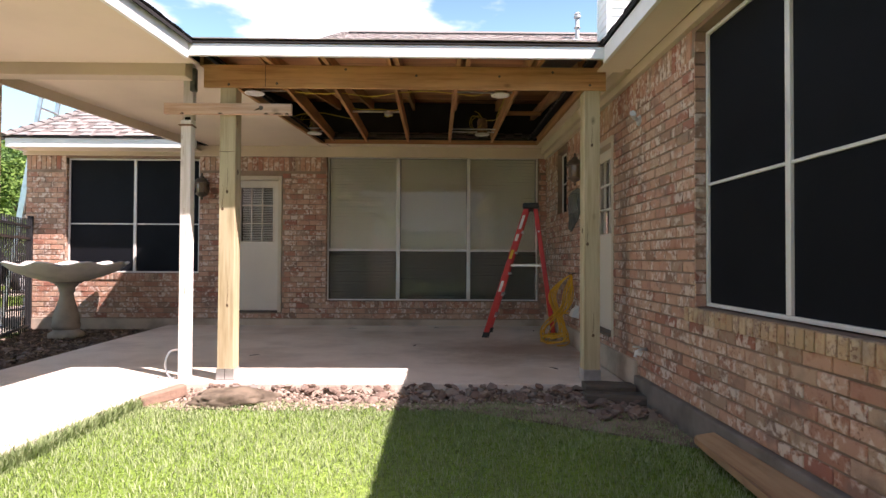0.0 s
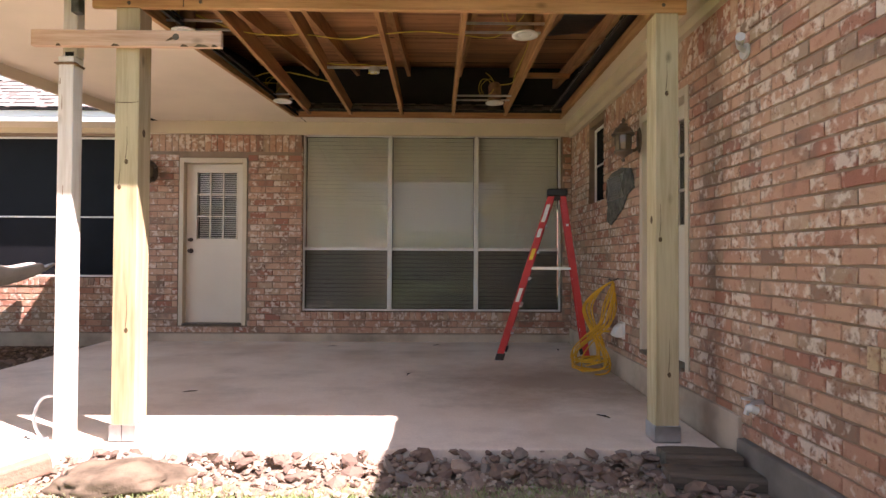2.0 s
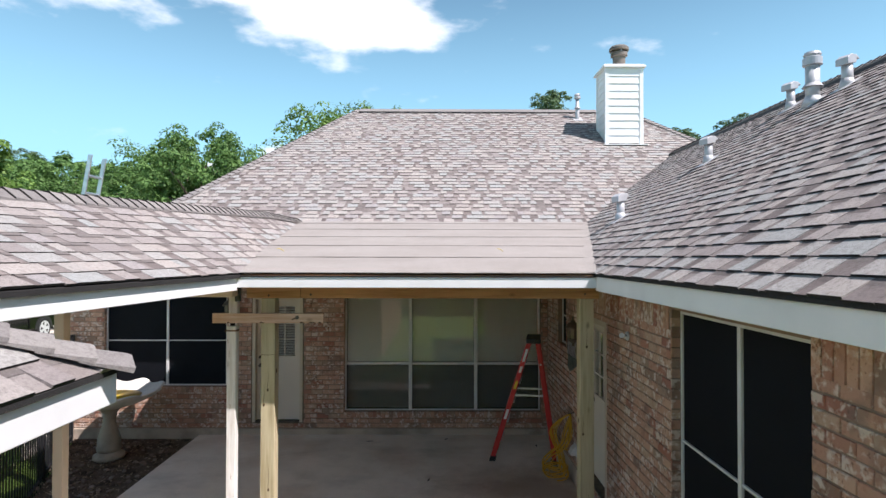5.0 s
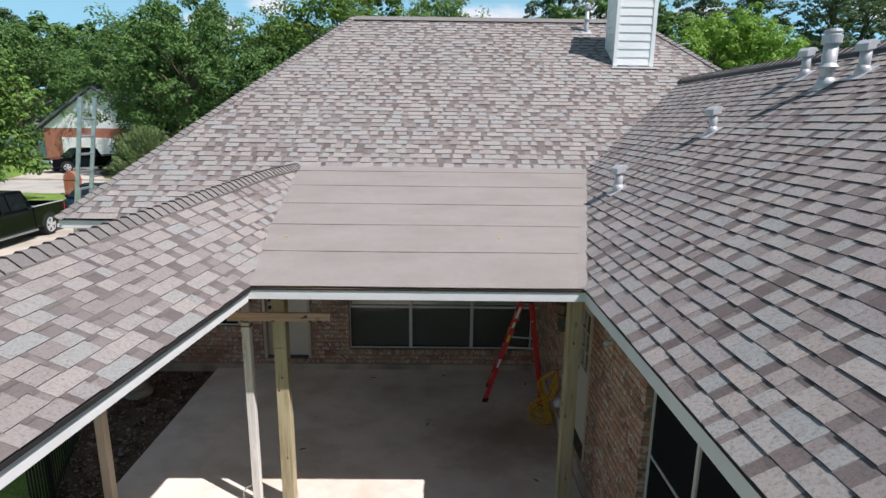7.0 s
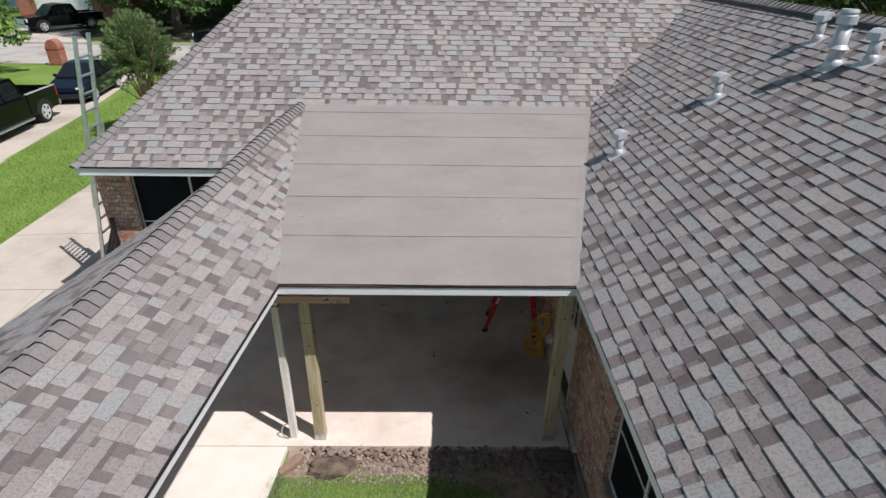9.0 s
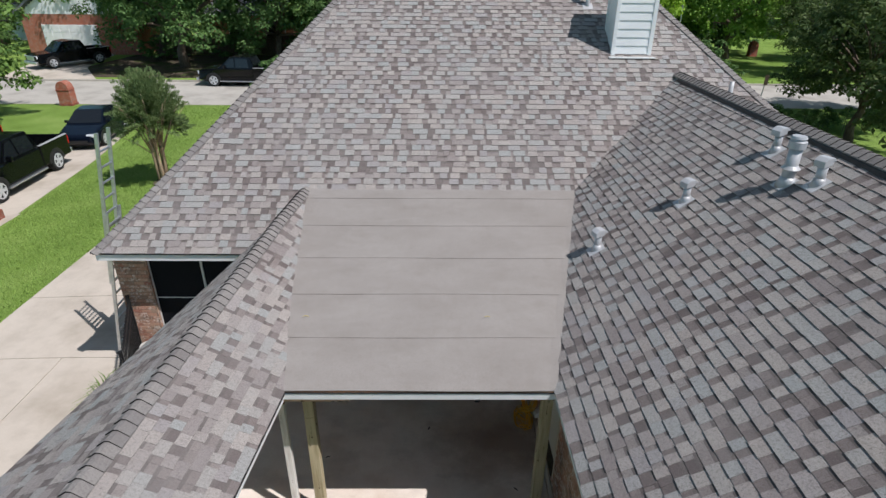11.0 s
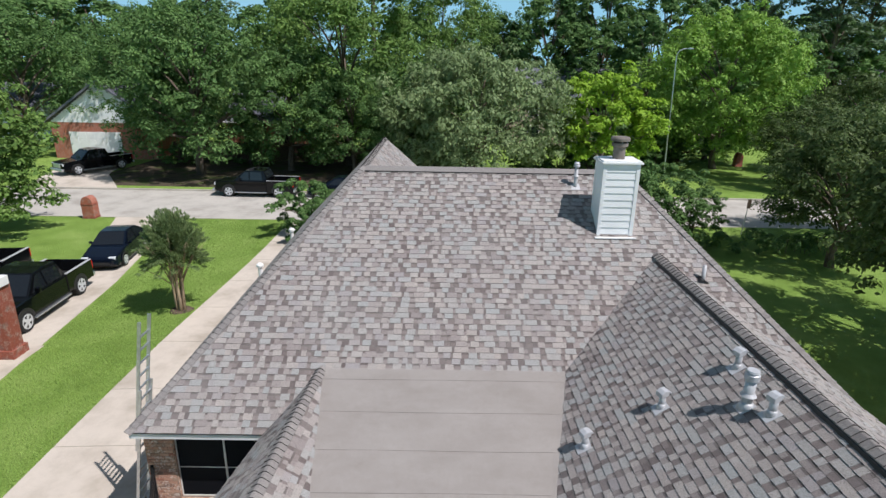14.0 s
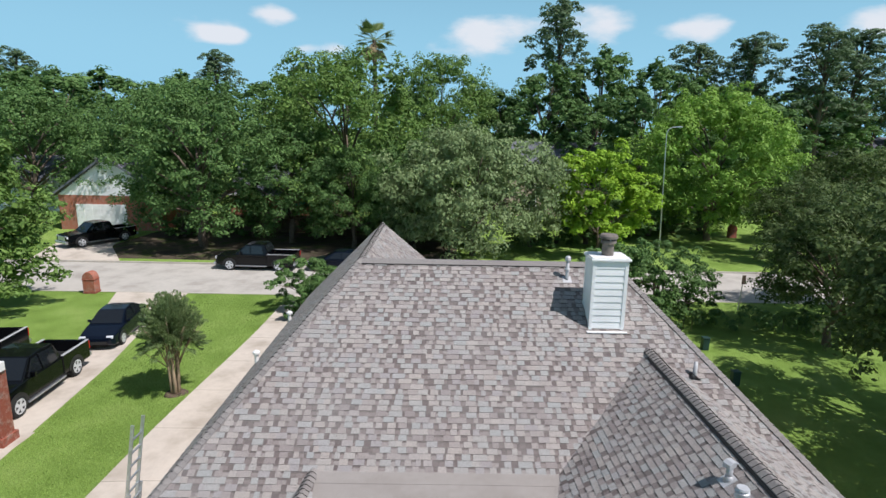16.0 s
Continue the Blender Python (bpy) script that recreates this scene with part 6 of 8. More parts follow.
edging = setting("stone_edging", "loose reddish stones edging the patio slab", "stones")
scatter(edging, 300, lambda i: (rng.uniform(-1.3, 2.2), 4.60 + 0.355 * (i % 10 + 1) / 10 + rng.uniform(-0.03, 0.02), -0.098 + 0.006 * (i % 10) + rng.uniform(0, 0.014), rng.uniform(0.65, 1.35)))
gravel, pebble = Geo(), random.Random(15)
for i in range(1300):
    size = pebble.uniform(0.008, 0.026)
    x, y = pebble.uniform(-1.5, 2.2), pebble.uniform(4.42, 4.96)
    m = Matrix.Translation((x, y, -0.098 + 0.10 * max(0.0, y - 4.6))) @ Euler((pebble.uniform(-0.6, 0.6), pebble.uniform(-0.6, 0.6), pebble.uniform(0, 6.3))).to_matrix().to_4x4()
    k = len(gravel.v)
    for px, py, pz in ((1, 0, 0), (0.3, 0.8, 0.1), (-0.9, 0.5, 0), (-0.8, -0.6, 0.1), (0.4, -0.8, 0), (0.2, 0.1, 0.6), (-0.4, -0.1, 0.55), (0, 0, -0.5)):
        gravel.v.append(tuple(m @ (Vector((px, py, pz)) * size * pebble.uniform(0.8, 1.2))))
    gravel.f += [tuple(k + j for j in f) for f in ((0, 1, 5), (1, 2, 6), (1, 6, 5), (2, 3, 6), (3, 4, 6), (4, 5, 6), (4, 0, 5), (1, 0, 7), (2, 1, 7), (3, 2, 7), (4, 3, 7), (0, 4, 7))]
tagged(part("gravel", gravel, PEBBLE), "small loose stones along the patio edge", "gravel", "", "stuff")
bed_stones = setting("bed_stones", "loose dark stones on the mulch bed", "stones")
def bed_spot(i):
    y = rng.uniform(4.6, 8.65)
    left = -3.7 - (y - 4.4) * 0.42
    return (rng.uniform(left, -3.6), y, -0.045 + rng.uniform(0, 0.02), rng.uniform(0.45, 1.2))


scatter(bed_stones, 190, bed_spot)
chips, flake = Geo(), random.Random(31)
for i in range(2600):
    y = flake.uniform(4.3, 8.7)
    x = flake.uniform(-3.62 - (y - 4.3) * 0.44, -3.52)
    m = pose(x, y, -0.048 + flake.uniform(0, 0.018), flake.uniform(-35, 35), flake.uniform(-35, 35), flake.uniform(0, 360))
    a, b, k = flake.uniform(0.012, 0.035), flake.uniform(0.006, 0.016), len(chips.v)
    chips.v += [tuple(m @ Vector(p)) for p in ((-a, 0, 0), (0, -b, 0.004), (a, 0, 0), (0, b, 0.004))]
    chips.f.append((k, k + 1, k + 2, k + 3))
tagged(part("mulch_chips", chips, CHIP), "brown mulch chips and fallen leaves on the bed", "mulch", "", "stuff")
corner_stones = setting("corner_stones", "dark stones heaped at the wing wall", "stones")
scatter(corner_stones, 60, lambda i: (rng.uniform(1.75, 2.22), rng.uniform(4.15, 4.65), -0.09 + rng.uniform(0, 0.03), rng.uniform(0.7, 1.4)))
big = new("boulder", rock(random.Random(21), 0.27, 0.34))
big.data.materials.append(BOULDER)
big.data.shade_smooth()
big.matrix_basis = Matrix.Translation((-0.98, 4.64, -0.075)) @ Matrix.Rotation(0.1, 4, "Z") @ Matrix.Diagonal((1.15, 0.72, 0.95, 1))
tagged(big, "flat brown field stone beside the post", "boulder")
kerb_block = part("edging_block", box(-0.17, 0.17, -0.05, 0.05, -0.05, 0.04, pose(-1.55, 4.66, -0.045, 0, -9, 42)), BLOCK, bevel=0.012)
tagged(kerb_block, "reddish concrete edging block at the slab corner", "edging block")
def worn_block(m, l, w, h, seed):
    """A sawn block with rounded, slightly uneven edges, lying along x."""
    jitter, g, n = random.Random(seed), Geo(), 6
    ring = [(-w, -h * 0.7), (-w * 0.8, -h), (w * 0.8, -h), (w, -h * 0.7), (w, h * 0.6), (w * 0.82, h), (-w * 0.82, h), (-w, h * 0.6)]
    for i in range(n + 1):
        x, k = -l / 2 + l * i / n, 0.93 if i in (0, n) else 1.0
        for y, z in ring:
            g.v.append(tuple(m @ Vector((x + jitter.uniform(-0.006, 0.006), (y + jitter.uniform(-0.005, 0.005)) * k, (z + jitter.uniform(-0.004, 0.004)) * k))))
    g.f = [(8 * i + j, 8 * i + (j + 1) % 8, 8 * i + 8 + (j + 1) % 8, 8 * i + 8 + j) for i in range(n) for j in range(8)]
    g.f += [tuple(range(8))[::-1], tuple(8 * n + j for j in range(8))]
    return g


for x, y, z, a, l in ((2.03, 4.81, -0.015, -3, 0.40), (2.04, 4.66, -0.062, -5, 0.50)):
    tagged(part("landscape_timber", worn_block(pose(x, y, z, 0, 1, a), l, 0.085, 0.042, int(l * 100)), OLD_TIMBER), "weathered dark landscape timber on the stones", "timber")
ply = thing("plywood_scrap", (2.15, 2.6, -0.08), "scrap plywood board lying on the lawn by the wall", "board")
part("sheet", Geo().prism([(2.17, 3.58, -0.065), (2.19, 3.60, -0.06), (2.25, 3.50, -0.01), (2.25, 1.2, 0.015), (2.03, 1.2, -0.055), (2.09, 2.75, -0.05)], (0, 0, 0.04)), PLY, ply, bevel=0.003)
for i, (x, y, a) in enumerate(((-1.35, 6.25, 20), (0.35, 6.9, 70), (1.75, 5.6, 130), (-0.62, 8.4, 10), (0.6, 8.5, 45), (2.0, 8.2, 80))):
    tagged(part("dry_leaf", Geo().prism([(-0.05, -0.006, 0), (0.0, -0.014, 0.006), (0.06, 0, 0.002), (0, 0.012, 0.006)], (0, 0, 0.003)), ATTIC), "small dark dry leaf on the slab", "leaf", "dry leaves").matrix_basis = pose(x, y, slab_z(y) + 0.001, 0, 0, a)


# fence along the bed
def iron_fence(a, b, z0, z1, label):
    f = thing("iron_fence", (*a, z0), label, "fence")
    a, b = Vector((*a, 0)), Vector((*b, 0))
    way = (b - a).normalized()
    side = Vector((-way.y, way.x, 0))
    n = int((b - a).length / 0.105)
    def bar(p, q, w):
        return Geo().prism([p - way * w - side * w, p + way * w - side * w, p + way * w + side * w, p - way * w + side * w], q - p)
    picket = None
    for i in range(n + 1):
        p = a.lerp(b, i / n)
        w = 0.032 if i % 18 == 0 else 0.0085
        top = z1 + (0.06 if w > 0.02 else 0.0)
        part("post" if w > 0.02 else "picket", bar(p + Vector((0, 0, z0)), p + Vector((0, 0, top)), w), BLACK_METAL, f)
    for z in (z0 + 0.12, z1 - 0.30, z1 - 0.12):
        g = Geo().prism([a - side * 0.013 + Vector((0, 0, z)), b - side * 0.013 + Vector((0, 0, z)), b + side * 0.013 + Vector((0, 0, z)), a + side * 0.013 + Vector((0, 0, z))], (0, 0, 0.03))
        part("rail", g, BLACK_METAL, f)


iron_fence((-5.55, 8.72), (-3.72, 4.5), -0.12, 1.60, "black iron picket fence from the house corner")


# ---- on the roofs ----
def roof_vent(x, y, height, label, tall=False, r=0.054):
    z = EAVE + PITCH * (x - WX)
    v = thing("roof_vent", (x, y, z), label, "roof vent", "roof vents")
    m = Matrix.Translation((x, y, z))
    tilt = math.atan(PITCH)
    part("flashing", box(-0.15, 0.12, -0.12, 0.12, 0.012, 0.022, m @ Matrix.Rotation(-tilt, 4, "Y")), VENT, v, bevel=0.003)
    part("boot", Geo().lathe([(r * 1.7, -0.05), (r * 1.25, 0.05), (r * 1.08, 0.09)], 20, m), VENT, v, smooth=True)
    part("pipe", Geo().lathe([(r, -0.04), (r, height)], 20, m), VENT, v, smooth=True)
    if tall:
        part("storm_collar", Geo().lathe([(r * 1.02, height * 0.48), (r * 1.5, height * 0.44), (r * 1.02, height * 0.54)], 20, m), VENT, v)
        part("cap", Geo().lathe([(r * 0.9, height), (r * 1.35, height + 0.01), (r * 1.35, height + 0.10), (r * 1.0, height + 0.12), (r * 1.25, height + 0.14), (r * 1.1, height + 0.17)], 20, m), VENT, v)
    else:
        hood = m @ Matrix.Translation((0, 0, height)) @ Matrix.Rotation(0.35, 4, "Z")
        part("cap", Geo().prism([hood @ Vector(p) for p in ((-0.095, -0.075, -0.06), (-0.095, -0.075, 0.02), (-0.03, -0.075, 0.065), (0.06, -0.075, 0.065), (0.115, -0.075, 0.02), (0.06, -0.075, 0.02), (0.05, -0.075, -0.03))], hood.to_3x3() @ Vector((0, 0.15, 0))), VENT, v, "folded metal hood", bevel=0.006)


roof_vent(2.99, 7.17, 0.29, "grey metal hooded vent on the wing roof")
roof_vent(4.23, 7.20, 0.29, "grey metal hooded vent on the wing roof")
roof_vent(5.41, 7.24, 0.30, "grey metal hooded vent near the wing ridge")
roof_vent(5.14, 6.38, 0.47, "taller grey flue with a storm collar near the wing ridge", True, 0.08)
roof_vent(5.31, 6.02, 0.30, "grey metal hooded vent near the wing ridge", False, 0.06)
for x, y, z, h, lb in ((6.8, 11.6, EAVE + PITCH * 3.3, 0.36, "grey plumbing pipe behind the wing ridge"), (4.14, 14.2, EAVE + PITCH * 5.9, 0.62, "grey gas flue near the main ridge")):
    p = thing("vent_pipe", (x, y, z), lb, "roof vent")
    m = Matrix.Translation((x, y, z))
    part("flashing", box(-0.12, 0.12, -0.14, 0.10, 0.012, 0.022, m @ (Matrix.Rotation(math.atan(PITCH), 4, "X") if h > 0.5 else Matrix.Rotation(math.atan(PITCH), 4, "Y"))), VENT if h > 0.5 else EDGE, p, bevel=0.003)
    part("pipe", Geo().lathe([(0.055, -0.05), (0.052, 0.05), (0.045, h)], 18, m), VENT, p, smooth=True)
    if h > 0.5:
        part("collar", Geo().lathe([(0.05, h * 0.5), (0.085, h * 0.47), (0.05, h * 0.56)], 18, m), VENT, p)
        part("cap", Geo().lathe([(0.05, h - 0.08), (0.085, h - 0.07), (0.085, h - 0.02), (0.06, h), (0.08, h + 0.02), (0.05, h + 0.06)], 18, m), VENT, p)
for x, y in ((-5.52, 20.6), (-5.5, 16.4)):
    z = EAVE + 1.08 * (x + 5.68)
    p = thing("side_vent", (x, y, z), "white capped vent on the side slope near the eave", "roof vent", "side vents")
    m = Matrix.Translation((x, y, z))
    part("pipe", Geo().lathe([(0.07, -0.1), (0.07, 0.32)], 16, m), WHITE_PLASTIC, p)
    part("cap", Geo().lathe([(0.07, 0.30), (0.12, 0.31), (0.12, 0.38), (0.05, 0.43)], 16, m), WHITE_PLASTIC, p)


def chimney():
    x0, x1, y0, y1, z1 = 4.44, 5.36, 12.73, 13.50, 7.50
    c = thing("chimney", ((x0 + x1) / 2, y0, 5.6), "white lap-sided chimney with a round flue", "chimney")
    part("core", box(x0 + 0.03, x1 - 0.03, y0 + 0.03, y1 - 0.03, 5.3, z1), SIDING, c)
    for xa, ya in ((x0, y0), (x1 - 0.09, y0), (x0, y1 - 0.09), (x1 - 0.09, y1 - 0.09)):
        part("corner_board", box(xa, xa + 0.09, ya, ya + 0.09, 5.35, z1), SIDING, c, bevel=0.004)
    e = 0.178
    for k in range(11):
        z = 5.52 + k * e
        t = min(z + e + 0.01, z1)
        for quad, push in (([(x0 + 0.09, y0 + 0.008, z), (x0 + 0.09, y0 + 0.026, t), (x0 + 0.09, y0 + 0.034, t), (x0 + 0.09, y0 + 0.034, z)], (x1 - x0 - 0.18, 0, 0)),
                           ([(x0 + 0.008, y0 + 0.09, z), (x0 + 0.026, y0 + 0.09, t), (x0 + 0.034, y0 + 0.09, t), (x0 + 0.034, y0 + 0.09, z)], (0, y1 - y0 - 0.18, 0)),
                           ([(x1 - 0.008, y0 + 0.09, z), (x1 - 0.026, y0 + 0.09, t), (x1 - 0.034, y0 + 0.09, t), (x1 - 0.034, y0 + 0.09, z)], (0, y1 - y0 - 0.18, 0))):
            part("siding_board", Geo().prism(quad, push), SIDING, c)
    part("cap_plate", Geo().box(x0 - 0.05, x1 + 0.05, y0 - 0.05, y1 + 0.05, z1, z1 + 0.05).prism([(x0 - 0.02, y0 - 0.02, z1 + 0.05), (x1 + 0.02, y0 - 0.02, z1 + 0.05), (x1 + 0.02, y1 + 0.02, z1 + 0.05), (x0 - 0.02, y1 + 0.02, z1 + 0.05)], (0, 0, 0.03)), WHITE, c, bevel=0.006)
    part("apron", box(x0 - 0.06, x1 + 0.06, y0 - 0.14, y0 + 0.01, -0.005, 0.02, Matrix.Translation((0, 0, EAVE + PITCH * (y0 - 0.06 - 8.3))) @ Matrix.Rotation(0.0, 4, "X")), WHITE, c)
    m = Matrix.Translation(((x0 + x1) / 2, (y0 + y1) / 2, z1 + 0.08))
    part("flue", Geo().lathe([(0.15, 0.0), (0.15, 0.30), (0.20, 0.32), (0.20, 0.40), (0.17, 0.41)], 24, m), GREY_STEM, c, smooth=False)
    part("flue_cap", Geo().lathe([(0.20, 0.44), (0.235, 0.45), (0.235, 0.51), (0.20, 0.55), (0.02, 0.56)], 24, m), GREY_STEM, c)
    for a in range(4):
        part("cap_leg", Geo().tube([m @ Vector((0.17 * math.cos(a * 1.57), 0.17 * math.sin(a * 1.57), 0.40)), m @ Vector((0.17 * math.cos(a * 1.57), 0.17 * math.sin(a * 1.57), 0.46))], 0.012, 6), GALV, c)


chimney()


def extension_ladder():
    l = thing("extension_ladder", (-6.36, 9.45, -0.1), "aluminium extension ladder leaning on the side eave", "ladder")
    foot, way = Vector((-6.36, 0, -0.13)), Vector((0.165, 0, 1.0))
    out = Vector((-1.0, 0, 0.165)).normalized()
    for lo, hi, off, ys in ((0.0, 3.3, 0.0, (9.21, 9.68)), (1.75, 4.85, 0.05, (9.24, 9.65))):
        for y in ys:
            a, b = foot + way * lo + out * off + Vector((0, y, 0)), foot + way * hi + out * off + Vector((0, y, 0))
            part("side_rail", Geo().prism([a + Vector((-0.035, -0.014, 0)), a + Vector((0.035, -0.014, 0)), a + Vector((0.035, 0.014, 0)), a + Vector((-0.035, 0.014, 0))], b - a), GALV, l, bevel=0.004)
        k = lo + 0.3
        while k < hi - 0.08:
            p = foot + way * k + out * off
            part("rung", Geo().tube([p + Vector((0, ys[0], 0)), p + Vector((0, ys[1], 0))], 0.022, 8), ALU, l)
            k += 0.305
    for y in (9.21, 9.68):
        part("shoe", box(-6.43, -6.29, y - 0.03, y + 0.03, -0.115, -0.07), BLACK_PLASTIC, l, bevel=0.006)


extension_ladder()

# ---- trees and shrubs ----
def leaf_cloud(rng, centres, radii, per, size, droop=0.0, squash=0.8):
    """Leaves as small bent quads round clump centres: (verts, faces)."""
    n = len(centres) * per
    c = np.repeat(np.asarray(centres), per, 0)
    r = np.repeat(np.asarray(radii), per)
    d = rng.normal(size=(n, 3))
    d /= np.linalg.norm(d, axis=1)[:, None]
    d[:, 2] = np.where(d[:, 2] < -0.3, -d[:, 2], d[:, 2])
    p = c + d * (r * rng.uniform(0.4, 1.0, n) ** 0.5)[:, None] * np.array([1, 1, squash])
    nrm = d * 1.0 + rng.normal(size=(n, 3)) * 0.28 + np.array([0, 0, 0.35])
    nrm /= np.linalg.norm(nrm, axis=1)[:, None]
    t = np.cross(nrm, rng.normal(size=(n, 3)))
    t /= np.linalg.norm(t, axis=1)[:, None] + 1e-9
    t[:, 2] -= droop
    b = np.cross(nrm, t)
    s = size * rng.uniform(0.6, 1.35, n)[:, None]
    v = np.stack([p - t * s, p + b * s * 0.55 + nrm * s * 0.15, p + t * s, p - b * s * 0.55 + nrm * s * 0.15], 1).reshape(-1, 3)
    return v, np.arange(4 * n).reshape(-1, 4)


def tree(name, seed, height, radius, base, mat, label, boughs=40, twigs=6, per=90, size=0.15, trunk=0.28, lean=0.0, bark=None, shape="round", stems=1, droop=0.0, category="tree"):
    """A tapered trunk with limbs, boughs that break into leafy twigs, standing on the origin."""
    bark = bark or BARK
    rng = np.random.default_rng(seed)
    t = thing(name, (0, 0, 0), label, category, "trees along the street")
    mid, half = (height + base) / 2, (height - base) / 2
    heads, cs, rs = [], [], []
    for i in range(boughs):
        a = 2.4 * i + rng.uniform(-0.5, 0.5)
        s = (i + 0.5) / boughs
        if shape == "pine":
            h = s ** 0.75
            reach = radius * math.sqrt(max(0.03, 1 - (1.55 * h - 0.6) ** 2)) * rng.uniform(0.12, 1.0)
            c, big, squash = (reach * math.cos(a), reach * math.sin(a), base + h * (height - base) - 0.8 + 0.25 * reach), radius * rng.uniform(0.20, 0.34), 0.75
        elif shape == "vase":
            lift = radians(-16 + 102 * s ** 0.9)
            far = rng.uniform(0.82, 1.08)
            c = np.array([radius * math.cos(lift) * math.cos(a), radius * math.cos(lift) * math.sin(a), (height - base) * math.sin(lift) * 0.97 * (1 if lift > 0 else 1.6)]) * far
            heads.append(tuple(c + np.array([0, 0, base])))
            for j in range(twigs):
                f = 0.30 + 0.72 * (j + 0.5) / twigs
                cs.append(np.array([0, 0, base]) + c * f * np.array([1, 1, 0.55 + 0.45 * f]) + rng.normal(size=3) * 0.03)
                rs.append(radius * rng.uniform(0.08, 0.13) * (1.25 - 0.5 * f))
            continue
        else:
            up = 1 - 1.9 * s
            out = math.sqrt(max(0.0, 1 - up * up)) if up > -0.6 else 0.85
            k = rng.uniform(0.60, 1.0)
            c, big, squash = (out * k * radius * math.cos(a), out * k * radius * math.sin(a), mid + up * half * (0.84 if up > 0 else 0.95) * (0.65 + 0.35 * k / 0.86)), radius * rng.uniform(0.19, 0.32), 0.85
        heads.append(c)
        for j in range(twigs):
            d = rng.normal(size=3)
            d /= np.linalg.norm(d)
            d[2] = d[2] * squash + 0.12
            o = np.array([c[0], c[1], 0.0])
            o /= np.linalg.norm(o) + 1e-6
            cs.append(np.array(c) + big * rng.uniform(0.45, 1.0) * (d + 0.25 * o))
            rs.append(big * rng.uniform(0.34, 0.56))
    cs, heads = np.array(cs), np.array(heads)
    cs[:, 0] += lean * cs[:, 2]
    for s in range(stems):
        g = Geo()
        off = Vector((0, 0, 0)) if stems == 1 else Vector((0.10 * math.cos(6.28 * s / stems), 0.10 * math.sin(6.28 * s / stems), 0))
        top = Vector((lean * mid, 0, mid + (half * 0.9 if shape == "pine" else 0))) + off * (3 if stems > 1 else 0)
        pts = [off + (top - off) * (i / 6) + Vector((rng.uniform(-1, 1), rng.uniform(-1, 1), 0)) * (0.02 * height * (0 < i < 6)) * (0.4 if stems > 1 or shape == "pine" else 1) for i in range(7)]
        pts[0].z -= 0.3
        g.tube(pts, [trunk * (1.25 if i == 0 else 1 - 0.11 * i) for i in range(7)], 9)
        pick = rng.choice(len(heads), min(len(heads), 18 if stems == 1 else 5), replace=False)
        for j in pick:
            e = Vector(heads[j])
            f0 = min(0.97, max(0.40, (e.z - base * 0.3 - (0 if shape == "pine" else 0.15 * height)) / max(0.1, top.z) * (0.98 if shape == "pine" else 0.8)))
            a = pts[0].lerp(pts[6], f0)
            m = a.lerp(e, 0.5) + Vector((0, 0, 0.06 * radius))
            part("limb", Geo().tube([a, m, e], [trunk * 0.42 * (1 - 0.4 * f0), trunk * 0.25, trunk * 0.07], 6), bark, t, smooth=True)
        part("trunk" if stems == 1 else "stem", g, bark, t, smooth=True)
    v, f = leaf_cloud(rng, cs, rs, per, size, droop, 0.78 if shape == "pine" else 0.8)
    if shape == "vase":
        # narrow leaves that point outwards and up along the shoots
        n = len(f)
        p = v.reshape(n, 4, 3).mean(1)
        way = p - np.array([0, 0, base]) + rng.normal(size=(n, 3)) * 0.35
        way[:, 2] += 0.25
        way /= np.linalg.norm(way, axis=1)[:, None]
        side = np.cross(way, rng.normal(size=(n, 3)))
        side *= 0.2 * size / (np.linalg.norm(side, axis=1)[:, None] + 1e-9)
        long = way * size * rng.uniform(0.7, 1.5, n)[:, None]
        v = np.stack([p - long, p + side, p + long, p - side], 1).reshape(-1, 3)
    if shape == "round" and height > 6:
        # denser old growth inside the boughs
        v2, f2 = leaf_cloud(rng, heads * np.array([0.8, 0.8, 1.0]), np.full(len(heads), radius * 0.19), 60, size * 1.9)
        v, f = np.concatenate([v, v2]), np.concatenate([f, f2 + len(v)])
    link("crown", np_mesh("crown", v, f), mat, t)
    return t


def plant(base, spots):
    """Copies of a tree at (x, y, turn, scale across, scale up)."""
    for i, (x, y, a, s, h) in enumerate(spots):
        m = Matrix.Translation((x, y, gz(x, y) - 0.02)) @ Matrix.Rotation(radians(a), 4, "Z")
        if i == 0:
            base.matrix_basis = m @ Matrix.Diagonal((s, s, h, 1))
        else:
            c = copy_thing(base, m)
            c.scale = (s, s, h)


plant(tree("oak_tree", 1, 15.0, 7.3, 1.6, OAK, "large dark green oak across the street", 48, 8, 68, 0.14, 0.42), [(-21.6, 50.5, 0, 0.95, 1.0), (-13.9, 53.0, 60, 0.72, 0.78), (-2.6, 52.5, 20, 0.66, 0.66), (-26.0, 56.5, 10, 0.62, 0.85), (-30.5, 62.5, 80, 1.0, 1.02), (-48, 66, 140, 1.05, 1.0), (-7.6, 51.0, 250, 0.55, 0.62)])
plant(tree("broadleaf_tree", 2, 18.8, 8.3, 2.2, MAPLE, "tall green broadleaf tree with a wide crown", 54, 8, 62, 0.155, 0.45), [(-9.2, 57.0, 0, 1.0, 1.0), (0.5, 82.0, 100, 0.95, 1.15), (-18, 92, 220, 1.2, 1.05), (8, 104, 10, 1.0, 1.0)])
plant(tree("grey_green_tree", 3, 10.9, 7.4, 1.0, WILLOW, "grey green spreading tree before the street", 72, 8, 72, 0.125, 0.26, droop=0.5), [(3.6, 48.6, 0, 1.0, 1.0), (-1.8, 50.5, 140, 0.5, 0.62)])
